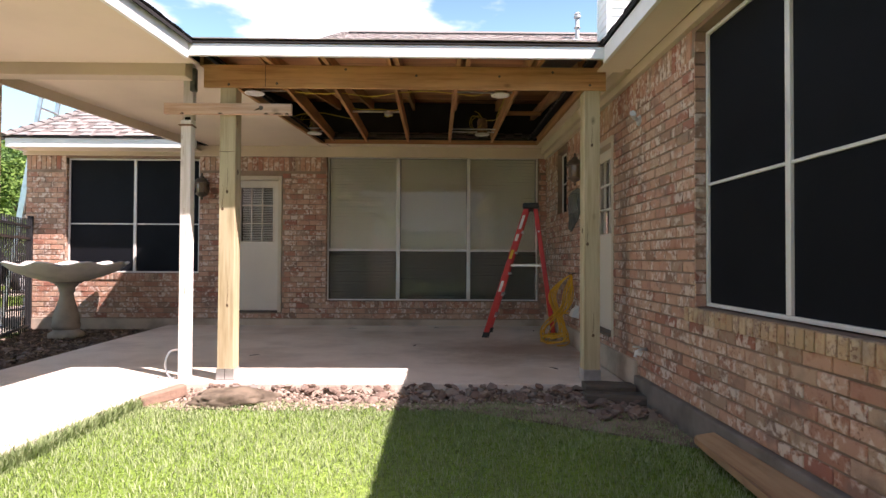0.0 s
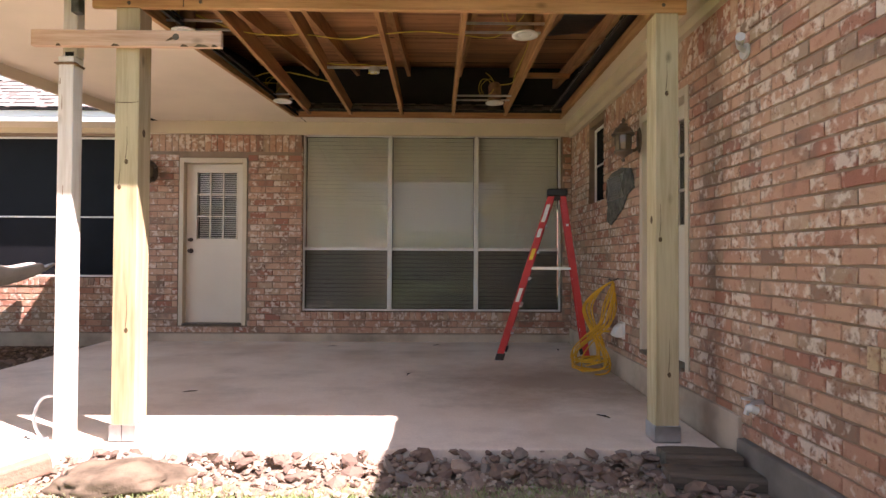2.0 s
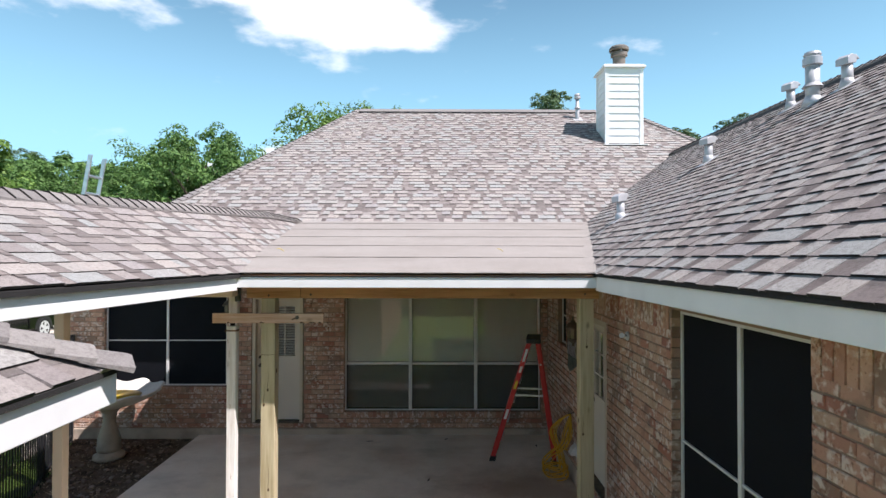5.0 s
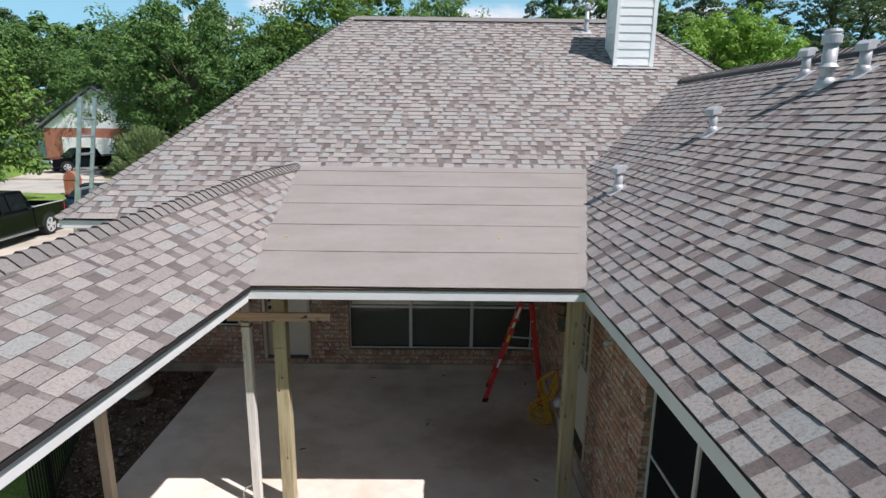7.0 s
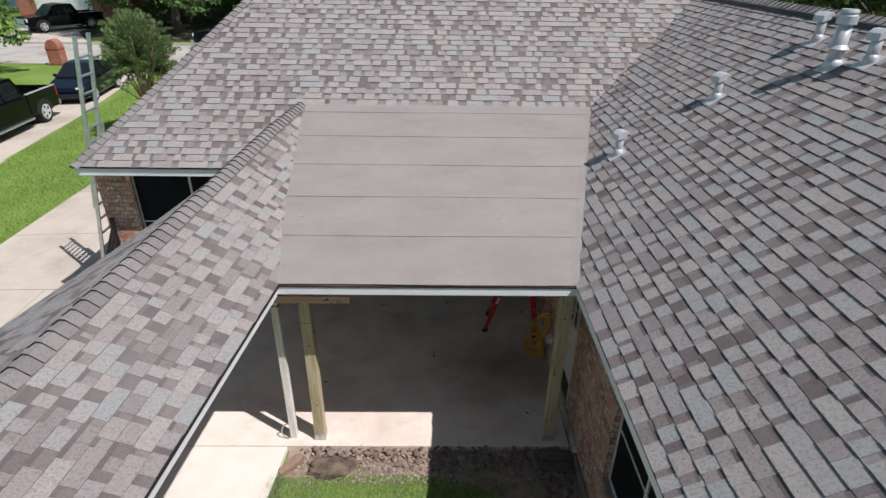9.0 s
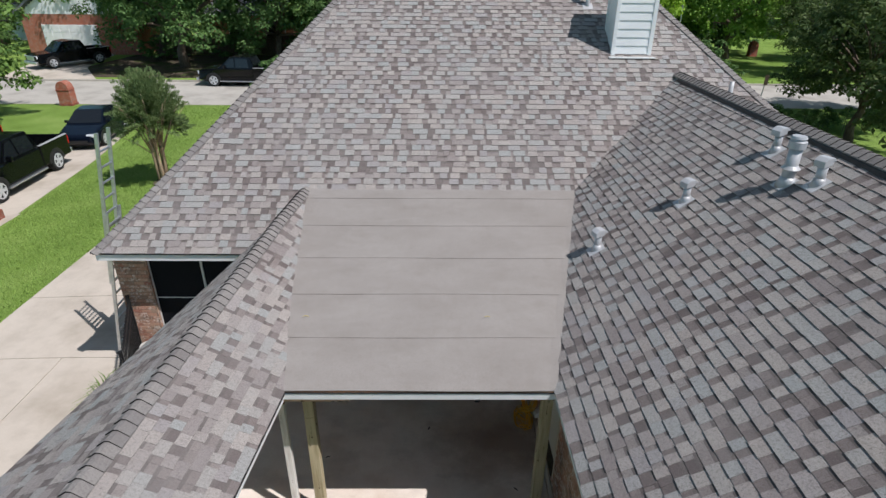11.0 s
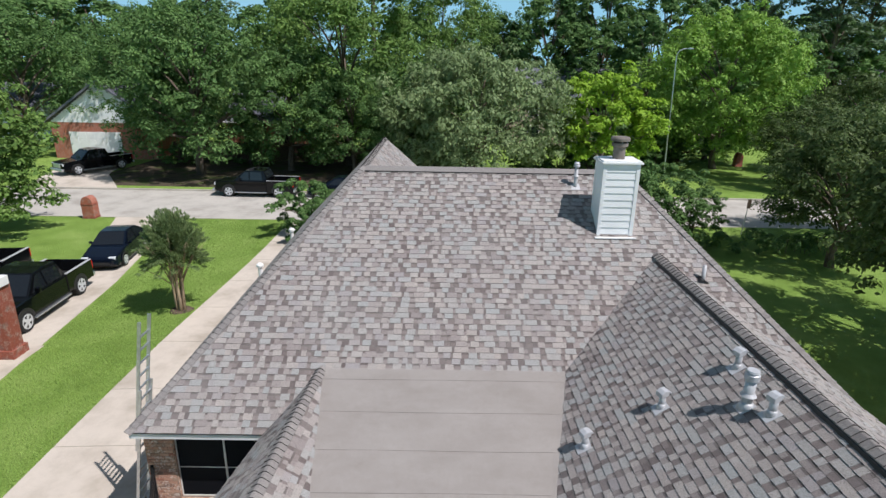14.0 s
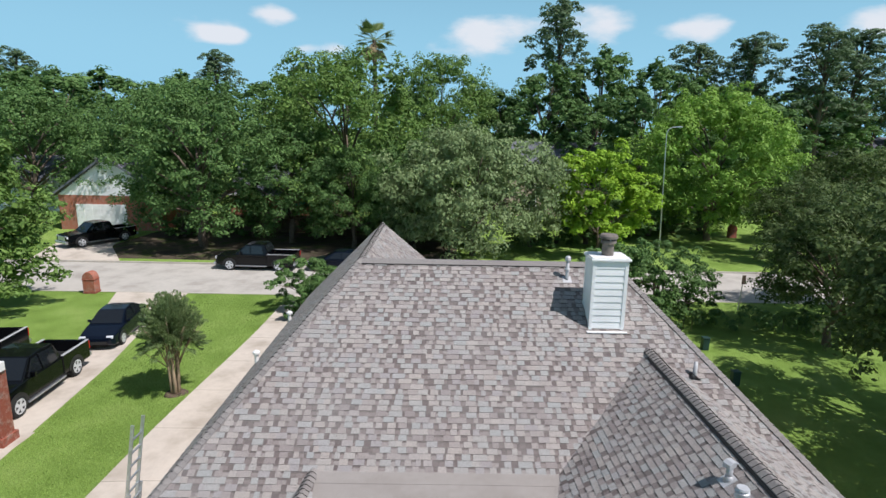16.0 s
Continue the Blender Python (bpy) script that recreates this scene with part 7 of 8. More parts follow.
plant(tree("lime_tree", 4, 9.8, 4.9, 1.2, LIME, "bright yellow green young tree", 30, 7, 60, 0.165, 0.18), [(15.3, 50.5, 0, 1.0, 1.0)])
plant(tree("bright_green_tree", 5, 16.6, 8.8, 1.0, BRIGHT, "bright green spreading shade tree", 62, 9, 80, 0.165, 0.40), [(29.6, 58.3, 0, 0.84, 0.95)])
plant(tree("pine_tree", 6, 28.5, 4.8, 12.0, PINE, "tall pine with open layered boughs and a bare lower trunk", 60, 7, 32, 0.185, 0.34, shape="pine"), [(58, 86, 0, 1.3, 0.95), (50, 92, 70, 1.2, 0.93), (67, 92, 160, 1.4, 0.97), (19.5, 95, 230, 1.2, 1.12), (44, 98, 300, 1.2, 0.92), (76, 86, 40, 1.3, 0.92), (-47, 122, 90, 1.2, 0.92), (-86, 118, 10, 1.2, 0.90), (-30, 124, 200, 1.0, 0.86)])
plant(tree("tall_woodland_tree", 7, 22.5, 6.2, 3.0, OAK, "tall dark woodland tree behind the houses", 44, 7, 28, 0.23, 0.36), [(16, 84, 0, 0.95, 0.94), (24.5, 86, 60, 1.0, 1.06), (34, 88, 120, 1.05, 1.00), (43, 92, 180, 1.0, 0.92), (27, 74, 240, 0.75, 0.74), (53, 100, 300, 1.1, 0.92), (65, 104, 20, 1.1, 0.93), (79, 102, 75, 1.2, 0.90), (92, 96, 10, 1.3, 0.86), (11, 96, 200, 0.9, 0.80),
      (-30, 104, 40, 1.2, 0.92), (-44, 98, 110, 1.3, 0.90), (-60, 104, 190, 1.4, 0.94), (-78, 110, 260, 1.5, 0.95), (-98, 108, 330, 1.6, 0.97), (-38, 80, 20, 1.1, 0.78), (-56, 84, 140, 1.2, 0.85), (-74, 90, 70, 1.3, 0.92), (21, 77, 30, 0.85, 0.72), (37, 79, 210, 0.9, 0.72), (48, 82, 100, 1.0, 0.74), (62, 90, 250, 1.1, 0.80), (-4, 80, 170, 0.95, 0.76)])
plant(tree("shade_oak", 8, 9.8, 5.4, 2.0, DARKLEAF, "dark shady oak beside the house", 50, 8, 54, 0.115, 0.30), [(20.0, 17.8, 0, 0.9, 1.0), (21.8, 27.6, 130, 0.74, 0.80), (20.5, 11.0, 220, 1.0, 1.0), (28.0, 32.0, 40, 0.9, 0.86), (32.8, 48.4, 300, 0.78, 0.76), (42.5, 55.0, 170, 1.0, 1.0)])
plant(tree("side_tree", 9, 11.6, 4.6, 0.6, MAPLE, "green leafy tree beside the neighbouring drive", 56, 7, 62, 0.13, 0.24), [(-27.0, 30.0, 0, 1.0, 1.0), (-30.5, 24.0, 90, 1.1, 0.95)])
plant(tree("crape_myrtle", 10, 4.35, 1.36, 2.45, MYRTLE, "multi-stemmed crape myrtle on the side lawn", 170, 8, 32, 0.066, 0.075, bark=MYRTLE_BARK, stems=5, shape="vase"), [(-10.35, 20.5, 0, 1.0, 1.0)])
plant(tree("corner_shrub", 11, 3.0, 1.9, 0.1, OAK, "rounded green shrub at the front corner", 30, 6, 70, 0.07, 0.08, stems=3, category="shrub"), [(-7.4, 32.0, 0, 1.15, 1.12), (-6.2, 30.8, 100, 0.9, 0.95)])
plant(tree("tall_shrub", 12, 4.2, 2.3, 0.2, OAK, "tall loose green shrub by the front walk", 28, 6, 44, 0.09, 0.09, stems=4, category="shrub"), [(11.8, 31.3, 0, 1.15, 1.15), (14.3, 32.6, 80, 1.1, 1.05), (9.4, 30.6, 160, 0.8, 0.9), (16.6, 33.4, 20, 0.85, 0.75), (19.8, 57.5, 120, 1.5, 1.2), (24.0, 60.5, 10, 1.6, 1.25), (27.5, 62.5, 200, 1.6, 1.25), (31.5, 64.5, 60, 1.6, 1.3), (22.0, 64.0, 300, 1.7, 1.4), (15.5, 55.0, 260, 1.3, 1.0)])
# unseen trees added behind the camera to darken the window reflections
plant(tree("yard_tree", 13, 6.5, 3.2, 0.8, OAK, "unseen green tree added behind the camera against bright reflections", 20, 4, 40, 0.2, 0.2), [(13.0, -17.0, 0, 1.0, 1.0), (-13.0, -16.0, 200, 1.1, 1.05)])
plant(tree("neighbour_bush", 14, 2.4, 1.8, 0.1, OAK, "rounded bush before the far houses", 20, 5, 34, 0.12, 0.08, stems=3, category="shrub"), [(-42.5, 57.5, 0, 1.0, 1.0), (-25.5, 55.0, 50, 1.0, 0.8), (27.0, 66, 90, 1.4, 1.1), (37, 72, 10, 1.4, 1.0), (-18.5, 55.5, 200, 1.1, 0.9), (9.5, 53, 30, 1.2, 0.8), (-12, 56, 120, 1.1, 0.9), (-5, 55.5, 70, 1.2, 1.0), (1.5, 54.5, 160, 1.2, 1.0), (12.5, 55, 20, 1.2, 1.0), (20.5, 60, 240, 1.5, 1.2), (24, 63, 300, 1.5, 1.2), (17.5, 58, 190, 1.3, 1.1)])


# woods that close the distance
rng_w = np.random.default_rng(77)
n_w = 900
bx = rng_w.uniform(-190, 190, n_w)
by = 128 + rng_w.uniform(0, 22, n_w) + 0.0006 * bx ** 2
bh = 13 + 4.5 * np.sin(bx * 0.11) + 3.0 * np.sin(bx * 0.31 + 2)
woods_v, woods_f = leaf_cloud(rng_w, np.stack([bx, by, bh * rng_w.uniform(0.05, 1.0, n_w)], 1), rng_w.uniform(2.2, 3.8, n_w), 44, 0.46)
tagged(link("far_woods", np_mesh("far_woods", woods_v, woods_f), OAK), "distant belt of dark green woods", "trees", "", "stuff")


def hedge(x0, y0, x1, y1, w, h, label):
    rng = np.random.default_rng(33)
    a, b = np.array([x0, y0]), np.array([x1, y1])
    n = int(np.linalg.norm(b - a) / 0.35) * 3
    s = rng.uniform(0, 1, n)[:, None]
    c = np.hstack([a + (b - a) * s + rng.uniform(-w / 2, w / 2, (n, 2)), rng.uniform(0.15, h - 0.2, (n, 1))])
    c[:, 2] += [gz(x, y) for x, y in c[:, :2]]
    t = thing("hedge", (x0, y0, gz(x0, y0)), label, "hedge")
    v, f = leaf_cloud(rng, c, rng.uniform(0.22, 0.36, n), 80, 0.07)
    link("foliage", np_mesh("foliage", v, f), OAK, t)
    g = Geo()
    for k in range(0, n, 4):
        g.tube([(c[k, 0], c[k, 1], gz(c[k, 0], c[k, 1]) - 0.05), tuple(c[k])], [0.02, 0.008], 5)
    part("stems", g, BARK, t)


hedge(12.6, 30.4, 24.5, 29.6, 1.6, 1.45, "clipped green hedge beside the front walk")
# strap-leaved plant by the fence
sp = thing("strap_leaf_plant", (-5.55, 7.3, -0.1), "clump of green strap-like leaves outside the fence", "plant")
g, rng = Geo(), random.Random(6)
for k in range(170):
    a, y0 = rng.uniform(0, 6.28), rng.uniform(6.6, 7.9)
    p = Vector((-5.05 - 0.40 * (y0 - 6.4) - 0.18 + rng.uniform(-0.15, 0.10), y0, -0.13))
    d = Vector((math.cos(a), math.sin(a), 0))
    l = rng.uniform(0.35, 0.7)
    s = Vector((-d.y, d.x, 0)) * 0.011
    q = [p, p + d * l * 0.25 + Vector((0, 0, l * 0.75)), p + d * l * 0.75 + Vector((0, 0, l * 0.7))]
    i = len(g.v)
    g.v += [tuple(q[0] - s), tuple(q[0] + s), tuple(q[1] + s), tuple(q[1] - s), tuple(q[2])]
    g.f += [(i, i + 1, i + 2, i + 3), (i + 3, i + 2, i + 4)]
part("leaves", g, MAPLE, sp)


def palm(x, y, h):
    p = thing("palm_tree", (x, y, gz(x, y)), "tall fan palm with a skirt of dry fronds", "palm tree")
    part("trunk", Geo().tube([(x, y, -0.6), (x + 0.2, y, h * 0.5), (x, y, h)], [0.45, 0.32, 0.28], 10), BARK, p)
    rng = random.Random(9)
    for k in range(46):
        dry = k > 26
        a = rng.uniform(0, 6.28)
        e = rng.uniform(-1.3, -0.7) if dry else rng.uniform(-0.3, 1.3)
        d = Vector((math.cos(a) * math.cos(e), math.sin(a) * math.cos(e), math.sin(e)))
        c = Vector((x, y, h)) + d * 1.7
        side = d.cross(Vector((0, 0, 1))).normalized()
        up = side.cross(d)
        g = Geo().tube([(x, y, h - (0.4 if dry else 0)), tuple(c)], 0.03, 5)
        for j in range(13):
            b = (j - 6) / 6 * 1.25
            w = d * math.cos(b) + side * math.sin(b)
            t = up * 0.05
            n = len(g.v)
            l = 1.9 * (1 - 0.25 * abs(b))
            perp = w.cross(up).normalized() * 0.11
            g.v += [tuple(c), tuple(c + w * l * 0.55 + perp), tuple(c + w * l - Vector((0, 0, 0.25))), tuple(c + w * l * 0.55 - perp)]
            g.f.append((n, n + 1, n + 2, n + 3))
        part("frond", g, DRY_PALM if dry else PALM, p)


palm(-9.6, 86.0, 23.6)


# ---- vehicles ----
def car_paint(name, col):
    m, nt, b = material(name, 0.14, 0.0, 0.2)
    nt.links.new(ramp(nt, noisy(nt, 2.0, 3.0), [(0.3, tuple(c * 0.8 for c in col)), (0.7, col)]), b.inputs["Base Color"])
    b.inputs["Coat Weight"].default_value, b.inputs["Coat Roughness"].default_value = 0.25, 0.03
    return m


BLACK_PAINT, NAVY_PAINT = car_paint("black_car_paint", (0.004, 0.0045, 0.0055)), car_paint("dark_blue_car_paint", (0.004, 0.007, 0.015))
TYRE = painted("tyre_rubber", (0.02, 0.02, 0.02), 0.85, 0.1, 6.0)
RED_LIGHT = painted("red_tail_light", (0.45, 0.01, 0.01), 0.2, 0.05, 6.0)
RIM_PAINT = painted("silver_wheel_paint", (0.62, 0.63, 0.64), 0.35, 0.06, 9.0, metal=0.2)
HEAD_LIGHT = painted("clear_head_light", (0.7, 0.72, 0.74), 0.12, 0.05, 6.0)


def wheel(v, x, y, r, w, side):
    m = Matrix.Translation((x, y, r)) @ Matrix.Rotation(radians(90 * side), 4, "Y")
    wh = part("wheel", Geo().lathe([(r * 0.62, -w / 2), (r * 0.95, -w / 2), (r, -w / 2 + 0.03), (r, w / 2 - 0.03), (r * 0.95, w / 2), (r * 0.62, w / 2)], 28, m), TYRE, v, smooth=False)
    part("rim", Geo().lathe([(r * 0.70, -w * 0.4), (r * 0.70, w / 2 + 0.006), (r * 0.62, w / 2 + 0.008), (r * 0.58, w * 0.36), (r * 0.15, w * 0.38), (0.02, w * 0.40)], 24, m), BLACK_METAL, wh)
    part("rim_lip", Geo().lathe([(r * 0.71, w / 2 - 0.004), (r * 0.71, w / 2 + 0.010), (r * 0.60, w / 2 + 0.010), (r * 0.60, w / 2 - 0.004)], 24, m), RIM_PAINT, wh)
    part("hub", Geo().lathe([(r * 0.22, w * 0.38), (r * 0.20, w * 0.54), (0.02, w * 0.56)], 14, m), RIM_PAINT, wh)
    for k in range(5):
        part("spoke", Geo().prism([m @ Matrix.Rotation(k * math.tau / 5, 4, "Z") @ Vector(p) for p in ((-0.045, 0.03, w * 0.40), (0.045, 0.03, w * 0.40), (0.075, r * 0.63, w * 0.40), (-0.075, r * 0.63, w * 0.40))], m.to_3x3() @ Vector((0, 0, w * 0.13))), RIM_PAINT, wh)


def hull(v, name, rings, mat, bevel=0.04):
    """A body lofted from cross rings: (y, half width low, half width high, z low, z high)."""
    g = Geo()
    for y, a, b, c, d in rings:
        g.v += [(-a, y, c), (a, y, c), (b * 1.0, y, d), (-b * 1.0, y, d)]
    for i in range(len(rings) - 1):
        for j in range(4):
            g.f.append((4 * i + j, 4 * i + (j + 1) % 4, 4 * i + 4 + (j + 1) % 4, 4 * i + 4 + j))
    n = 4 * (len(rings) - 1)
    g.f += [(3, 2, 1, 0), (n, n + 1, n + 2, n + 3)]
    return part(name, g, mat, v, bevel=bevel)


def pane_quad(v, pts, mat=None, name="window"):
    pts = [Vector(p) for p in pts]
    n = (pts[1] - pts[0]).cross(pts[2] - pts[0]).normalized() * 0.012
    return part(name, Geo().prism(pts, n), mat or CAR_GLASS, v)


def pickup(label, paint):
    """A crew-cab pickup, front towards -y, on the origin."""
    v = thing("pickup_truck", (0, 0, 0), label, "pickup truck", "parked vehicles")
    hull(v, "body", [(-2.86, 0.84, 0.80, 0.52, 0.95), (-2.70, 0.94, 0.88, 0.42, 1.06), (-1.55, 0.98, 0.93, 0.40, 1.16), (-1.2, 0.98, 0.95, 0.40, 1.18), (0.95, 0.98, 0.95, 0.40, 1.17)], paint, 0.06)
    hull(v, "cab", [(-1.38, 0.93, 0.90, 1.14, 1.17), (-0.62, 0.93, 0.74, 1.14, 1.84), (0.1, 0.93, 0.75, 1.14, 1.90), (0.72, 0.93, 0.74, 1.14, 1.86), (0.98, 0.93, 0.84, 1.14, 1.30)], paint, 0.05)
    for s in (-1, 1):
        part("bed_side", Geo().box(s * 0.98 - (0.10 if s > 0 else 0), s * 0.98 + (0.10 if s < 0 else 0), 0.955, 2.84, 0.42, 1.20), paint, v, bevel=0.03)
        part("bed_rail", box(s * 0.93 - 0.06, s * 0.93 + 0.06, 0.96, 2.82, 1.20, 1.225), VENT, v, "grey bed rail", bevel=0.006)
        pane_quad(v, [(s * 0.925, -1.10, 1.22), (s * 0.925, -0.28, 1.22), (s * 0.79, -0.30, 1.78), (s * 0.79, -0.60, 1.76)][::s])
        pane_quad(v, [(s * 0.925, -0.20, 1.22), (s * 0.925, 0.68, 1.22), (s * 0.80, 0.60, 1.76), (s * 0.785, -0.22, 1.80)][::s])
        part("mirror", box(s * 1.03 - 0.09, s * 1.03 + 0.09, -0.98, -0.86, 1.18, 1.40), paint, v, bevel=0.03)
        part("running_board", box(s * 0.99 - 0.06, s * 0.99 + 0.06, -1.35, 0.95, 0.32, 0.38), GALV, v, bevel=0.015)
        part("head_light", box(s * 0.72 - 0.16, s * 0.72 + 0.16, -2.83, -2.74, 0.80, 1.0), HEAD_LIGHT, v, bevel=0.02)
        part("tail_light", box(s * 0.91 - 0.075, s * 0.91 + 0.075, 2.79, 2.862, 0.80, 1.16), RED_LIGHT, v, bevel=0.012)
        for y in (-1.78, 1.78):
            wheel(v, s * 0.87, y, 0.40, 0.27, s)
            part("wheel_arch", Geo().prism([(s * 0.955, y + 0.52 * math.cos(a), 0.40 + 0.50 * math.sin(a)) for a in [math.pi * k / 10 for k in range(11)]], (s * 0.034, 0, 0)), BLACK_PLASTIC, v)
    part("tailgate", box(-0.86, 0.86, 2.76, 2.85, 0.55, 1.20), paint, v, bevel=0.02)
    part("bed_floor", box(-0.9, 0.9, 0.96, 2.78, 0.45, 0.68), BLACK_PLASTIC, v)
    part("rear_bumper", box(-0.96, 0.96, 2.84, 2.99, 0.42, 0.60), GALV, v, bevel=0.03)
    part("grille", box(-0.54, 0.54, -2.885, -2.82, 0.62, 0.98), GALV, v, bevel=0.02)
    part("front_bumper", box(-0.92, 0.92, -2.98, -2.80, 0.38, 0.58), GALV, v, bevel=0.04)
    pane_quad(v, [(-0.84, -1.33, 1.20), (0.84, -1.33, 1.20), (0.70, -0.66, 1.80), (-0.70, -0.66, 1.80)], name="windscreen")
    pane_quad(v, [(0.74, 0.97, 1.36), (-0.74, 0.97, 1.36), (-0.68, 0.76, 1.80), (0.68, 0.76, 1.80)], name="rear_window")
    part("chassis", box(-0.7, 0.7, -2.6, 2.8, 0.28, 0.46), BLACK_PLASTIC, v)
    return v


def sedan(label, paint):
    v = thing("sedan_car", (0, 0, 0), label, "car", "parked vehicles")
    hull(v, "body", [(-2.24, 0.70, 0.66, 0.30, 0.62), (-2.08, 0.84, 0.78, 0.22, 0.70), (-1.2, 0.89, 0.84, 0.20, 0.88), (-0.9, 0.89, 0.84, 0.20, 0.92), (1.5, 0.89, 0.82, 0.20, 0.98), (2.05, 0.86, 0.78, 0.24, 0.97), (2.25, 0.78, 0.72, 0.34, 0.86)], paint, 0.08)
    hull(v, "cabin", [(-1.05, 0.80, 0.78, 0.86, 0.92), (-0.18, 0.82, 0.60, 0.86, 1.42), (0.55, 0.82, 0.60, 0.86, 1.45), (1.05, 0.82, 0.58, 0.86, 1.36), (1.80, 0.78, 0.72, 0.90, 0.99)], paint, 0.06)
    for s in (-1, 1):
        pane_quad(v, [(s * 0.822, -0.70, 0.94), (s * 0.828, 0.30, 0.95), (s * 0.64, 0.28, 1.38), (s * 0.645, -0.14, 1.36)][::s])
        pane_quad(v, [(s * 0.828, 0.36, 0.95), (s * 0.815, 1.35, 0.97), (s * 0.645, 0.95, 1.34), (s * 0.64, 0.36, 1.39)][::s])
        part("mirror", box(s * 0.93 - 0.07, s * 0.93 + 0.07, -0.66, -0.54, 0.90, 1.03), paint, v, bevel=0.03)
        part("head_light", box(s * 0.60 - 0.15, s * 0.60 + 0.15, -2.19, -2.0, 0.56, 0.70), HEAD_LIGHT, v, bevel=0.03)
        part("tail_light", box(s * 0.66 - 0.15, s * 0.66 + 0.15, 2.12, 2.262, 0.68, 0.86), RED_LIGHT, v, bevel=0.03)
        for y in (-1.35, 1.33):
            wheel(v, s * 0.79, y, 0.32, 0.21, s)
            part("wheel_arch", Geo().prism([(s * 0.865, y + 0.40 * math.cos(a), 0.32 + 0.39 * math.sin(a)) for a in [math.pi * k / 10 for k in range(11)]], (s * 0.03, 0, 0)), BLACK_PLASTIC, v)
    pane_quad(v, [(-0.72, -1.0, 0.96), (0.72, -1.0, 0.96), (0.57, -0.22, 1.39), (-0.57, -0.22, 1.39)], name="windscreen")
    pane_quad(v, [(0.68, 1.76, 1.02), (-0.68, 1.76, 1.02), (-0.55, 1.09, 1.35), (0.55, 1.09, 1.35)], name="rear_window")
    part("lower_grille", box(-0.5, 0.5, -2.25, -2.10, 0.32, 0.46), BLACK_PLASTIC, v, bevel=0.01)
    part("chassis", box(-0.7, 0.7, -2.0, 2.0, 0.16, 0.3), BLACK_PLASTIC, v)
    return v


def parked(v, spots):
    for i, (x, y, a, drop) in enumerate(spots):
        m = pose(x, y, gz(x, y) + drop, 0, 0, a) @ Matrix.Scale(1.05, 4)
        if i == 0:
            v.matrix_basis = m
        else:
            copy_thing(v, m)


parked(pickup("black crew-cab pickup parked on the concrete drive", BLACK_PAINT), [(-16.55, 20.45, 3, 0.03), (-20.2, 21.6, 6, 0.03), (-14.15, 43.2, -92, -0.11), (-32.0, 51.3, -32, 0.03)])
parked(sedan("dark blue four-door sedan parked on the drive", NAVY_PAINT), [(-16.75, 27.4, 8, 0.03), (-7.6, 43.1, -90, -0.11)])


# ---- street furniture and far houses ----
def brick_mailbox(x, y, label):
    b = thing("brick_mailbox", (x, y, gz(x, y)), label, "mailbox")
    z = gz(x, y)
    w = 0.39
    prof = [(x - w, y, z), (x + w, y, z), (x + w, y, z + 0.98)] + [(x + w * math.cos(a), y, z + 0.98 + 0.50 * math.sin(a)) for a in [math.pi * k / 10 for k in range(1, 10)]] + [(x - w, y, z + 0.98)]
    part("pillar", Geo().prism(prof, (0, 0.62, 0)), RED_BRICK, b, bevel=0.02)
    part("course_band", box(x - w - 0.025, x + w + 0.025, y - 0.025, y + 0.645, z + 0.92, z + 0.99), RED_BRICK, b, bevel=0.008)
    part("mail_door", box(x - 0.11, x + 0.11, y + 0.615, y + 0.645, z + 0.70, z + 0.95), BLACK_METAL, b)
    part("coping", Geo().prism([(x - w - 0.03, y - 0.03, z), (x + w + 0.03, y - 0.03, z), (x + w + 0.03, y + 0.65, z), (x - w - 0.03, y + 0.65, z)], (0, 0, 0.12)), RED_BRICK, b, bevel=0.01)


brick_mailbox(-22.75, 34.8, "red brick mailbox pillar with a rounded top")
brick_mailbox(33.2, 59.9, "brown brick mailbox by the side street")
pil = thing("carport_pillar", (-14.8, 16.8, -0.4), "red brick carport pillar on a concrete pad", "pillar")
part("shaft", box(-15.12, -14.48, 16.5, 17.1, -0.38, 2.3), RED_BRICK, pil, bevel=0.01)
part("plinth", box(-15.2, -14.40, 16.42, 17.18, -0.42, -0.05), RED_BRICK, pil, bevel=0.01)
part("pad", box(-15.5, -14.1, 16.1, 17.5, -0.46, -0.36), PAVE, pil, bevel=0.01)
part("beam", box(-20.5, -14.4, 16.6, 17.0, 2.3, 2.62), WHITE, pil, "white carport beam", bevel=0.01)
part("roof_edge", Geo().prism([(-20.5, 16.3, 2.62), (-14.2, 16.3, 2.62), (-14.2, 11.0, 2.62), (-20.5, 11.0, 2.62)], (0, 0, 0.12)), WHITE, pil)

lamp = thing("street_lamp", (21.85, 51.8, gz(21.85, 51.8)), "slender grey metal street lamp with one arm", "street lamp")
part("pole", Geo().tube([(21.85, 51.8, -0.5), (21.45, 51.8, 10.85)], [0.07, 0.045], 12), GALV, lamp)
part("arm", Geo().tube([(21.45, 51.8, 10.8), (21.63, 51.8, 11.2), (21.95, 51.8, 11.38), (22.5, 51.8, 11.42)], 0.04, 8), GALV, lamp)
part("lamp_head", Geo().lathe([(0.04, -0.05), (0.16, -0.02), (0.16, 0.04), (0.06, 0.10)], 14, Matrix.Translation((22.6, 51.8, 11.40)) @ Matrix.Diagonal((1.9, 1, 1, 1))), GALV, lamp)
DARK_GREEN = painted("dark_green_enamel", (0.022, 0.055, 0.045), 0.45, 0.1, 6.0)
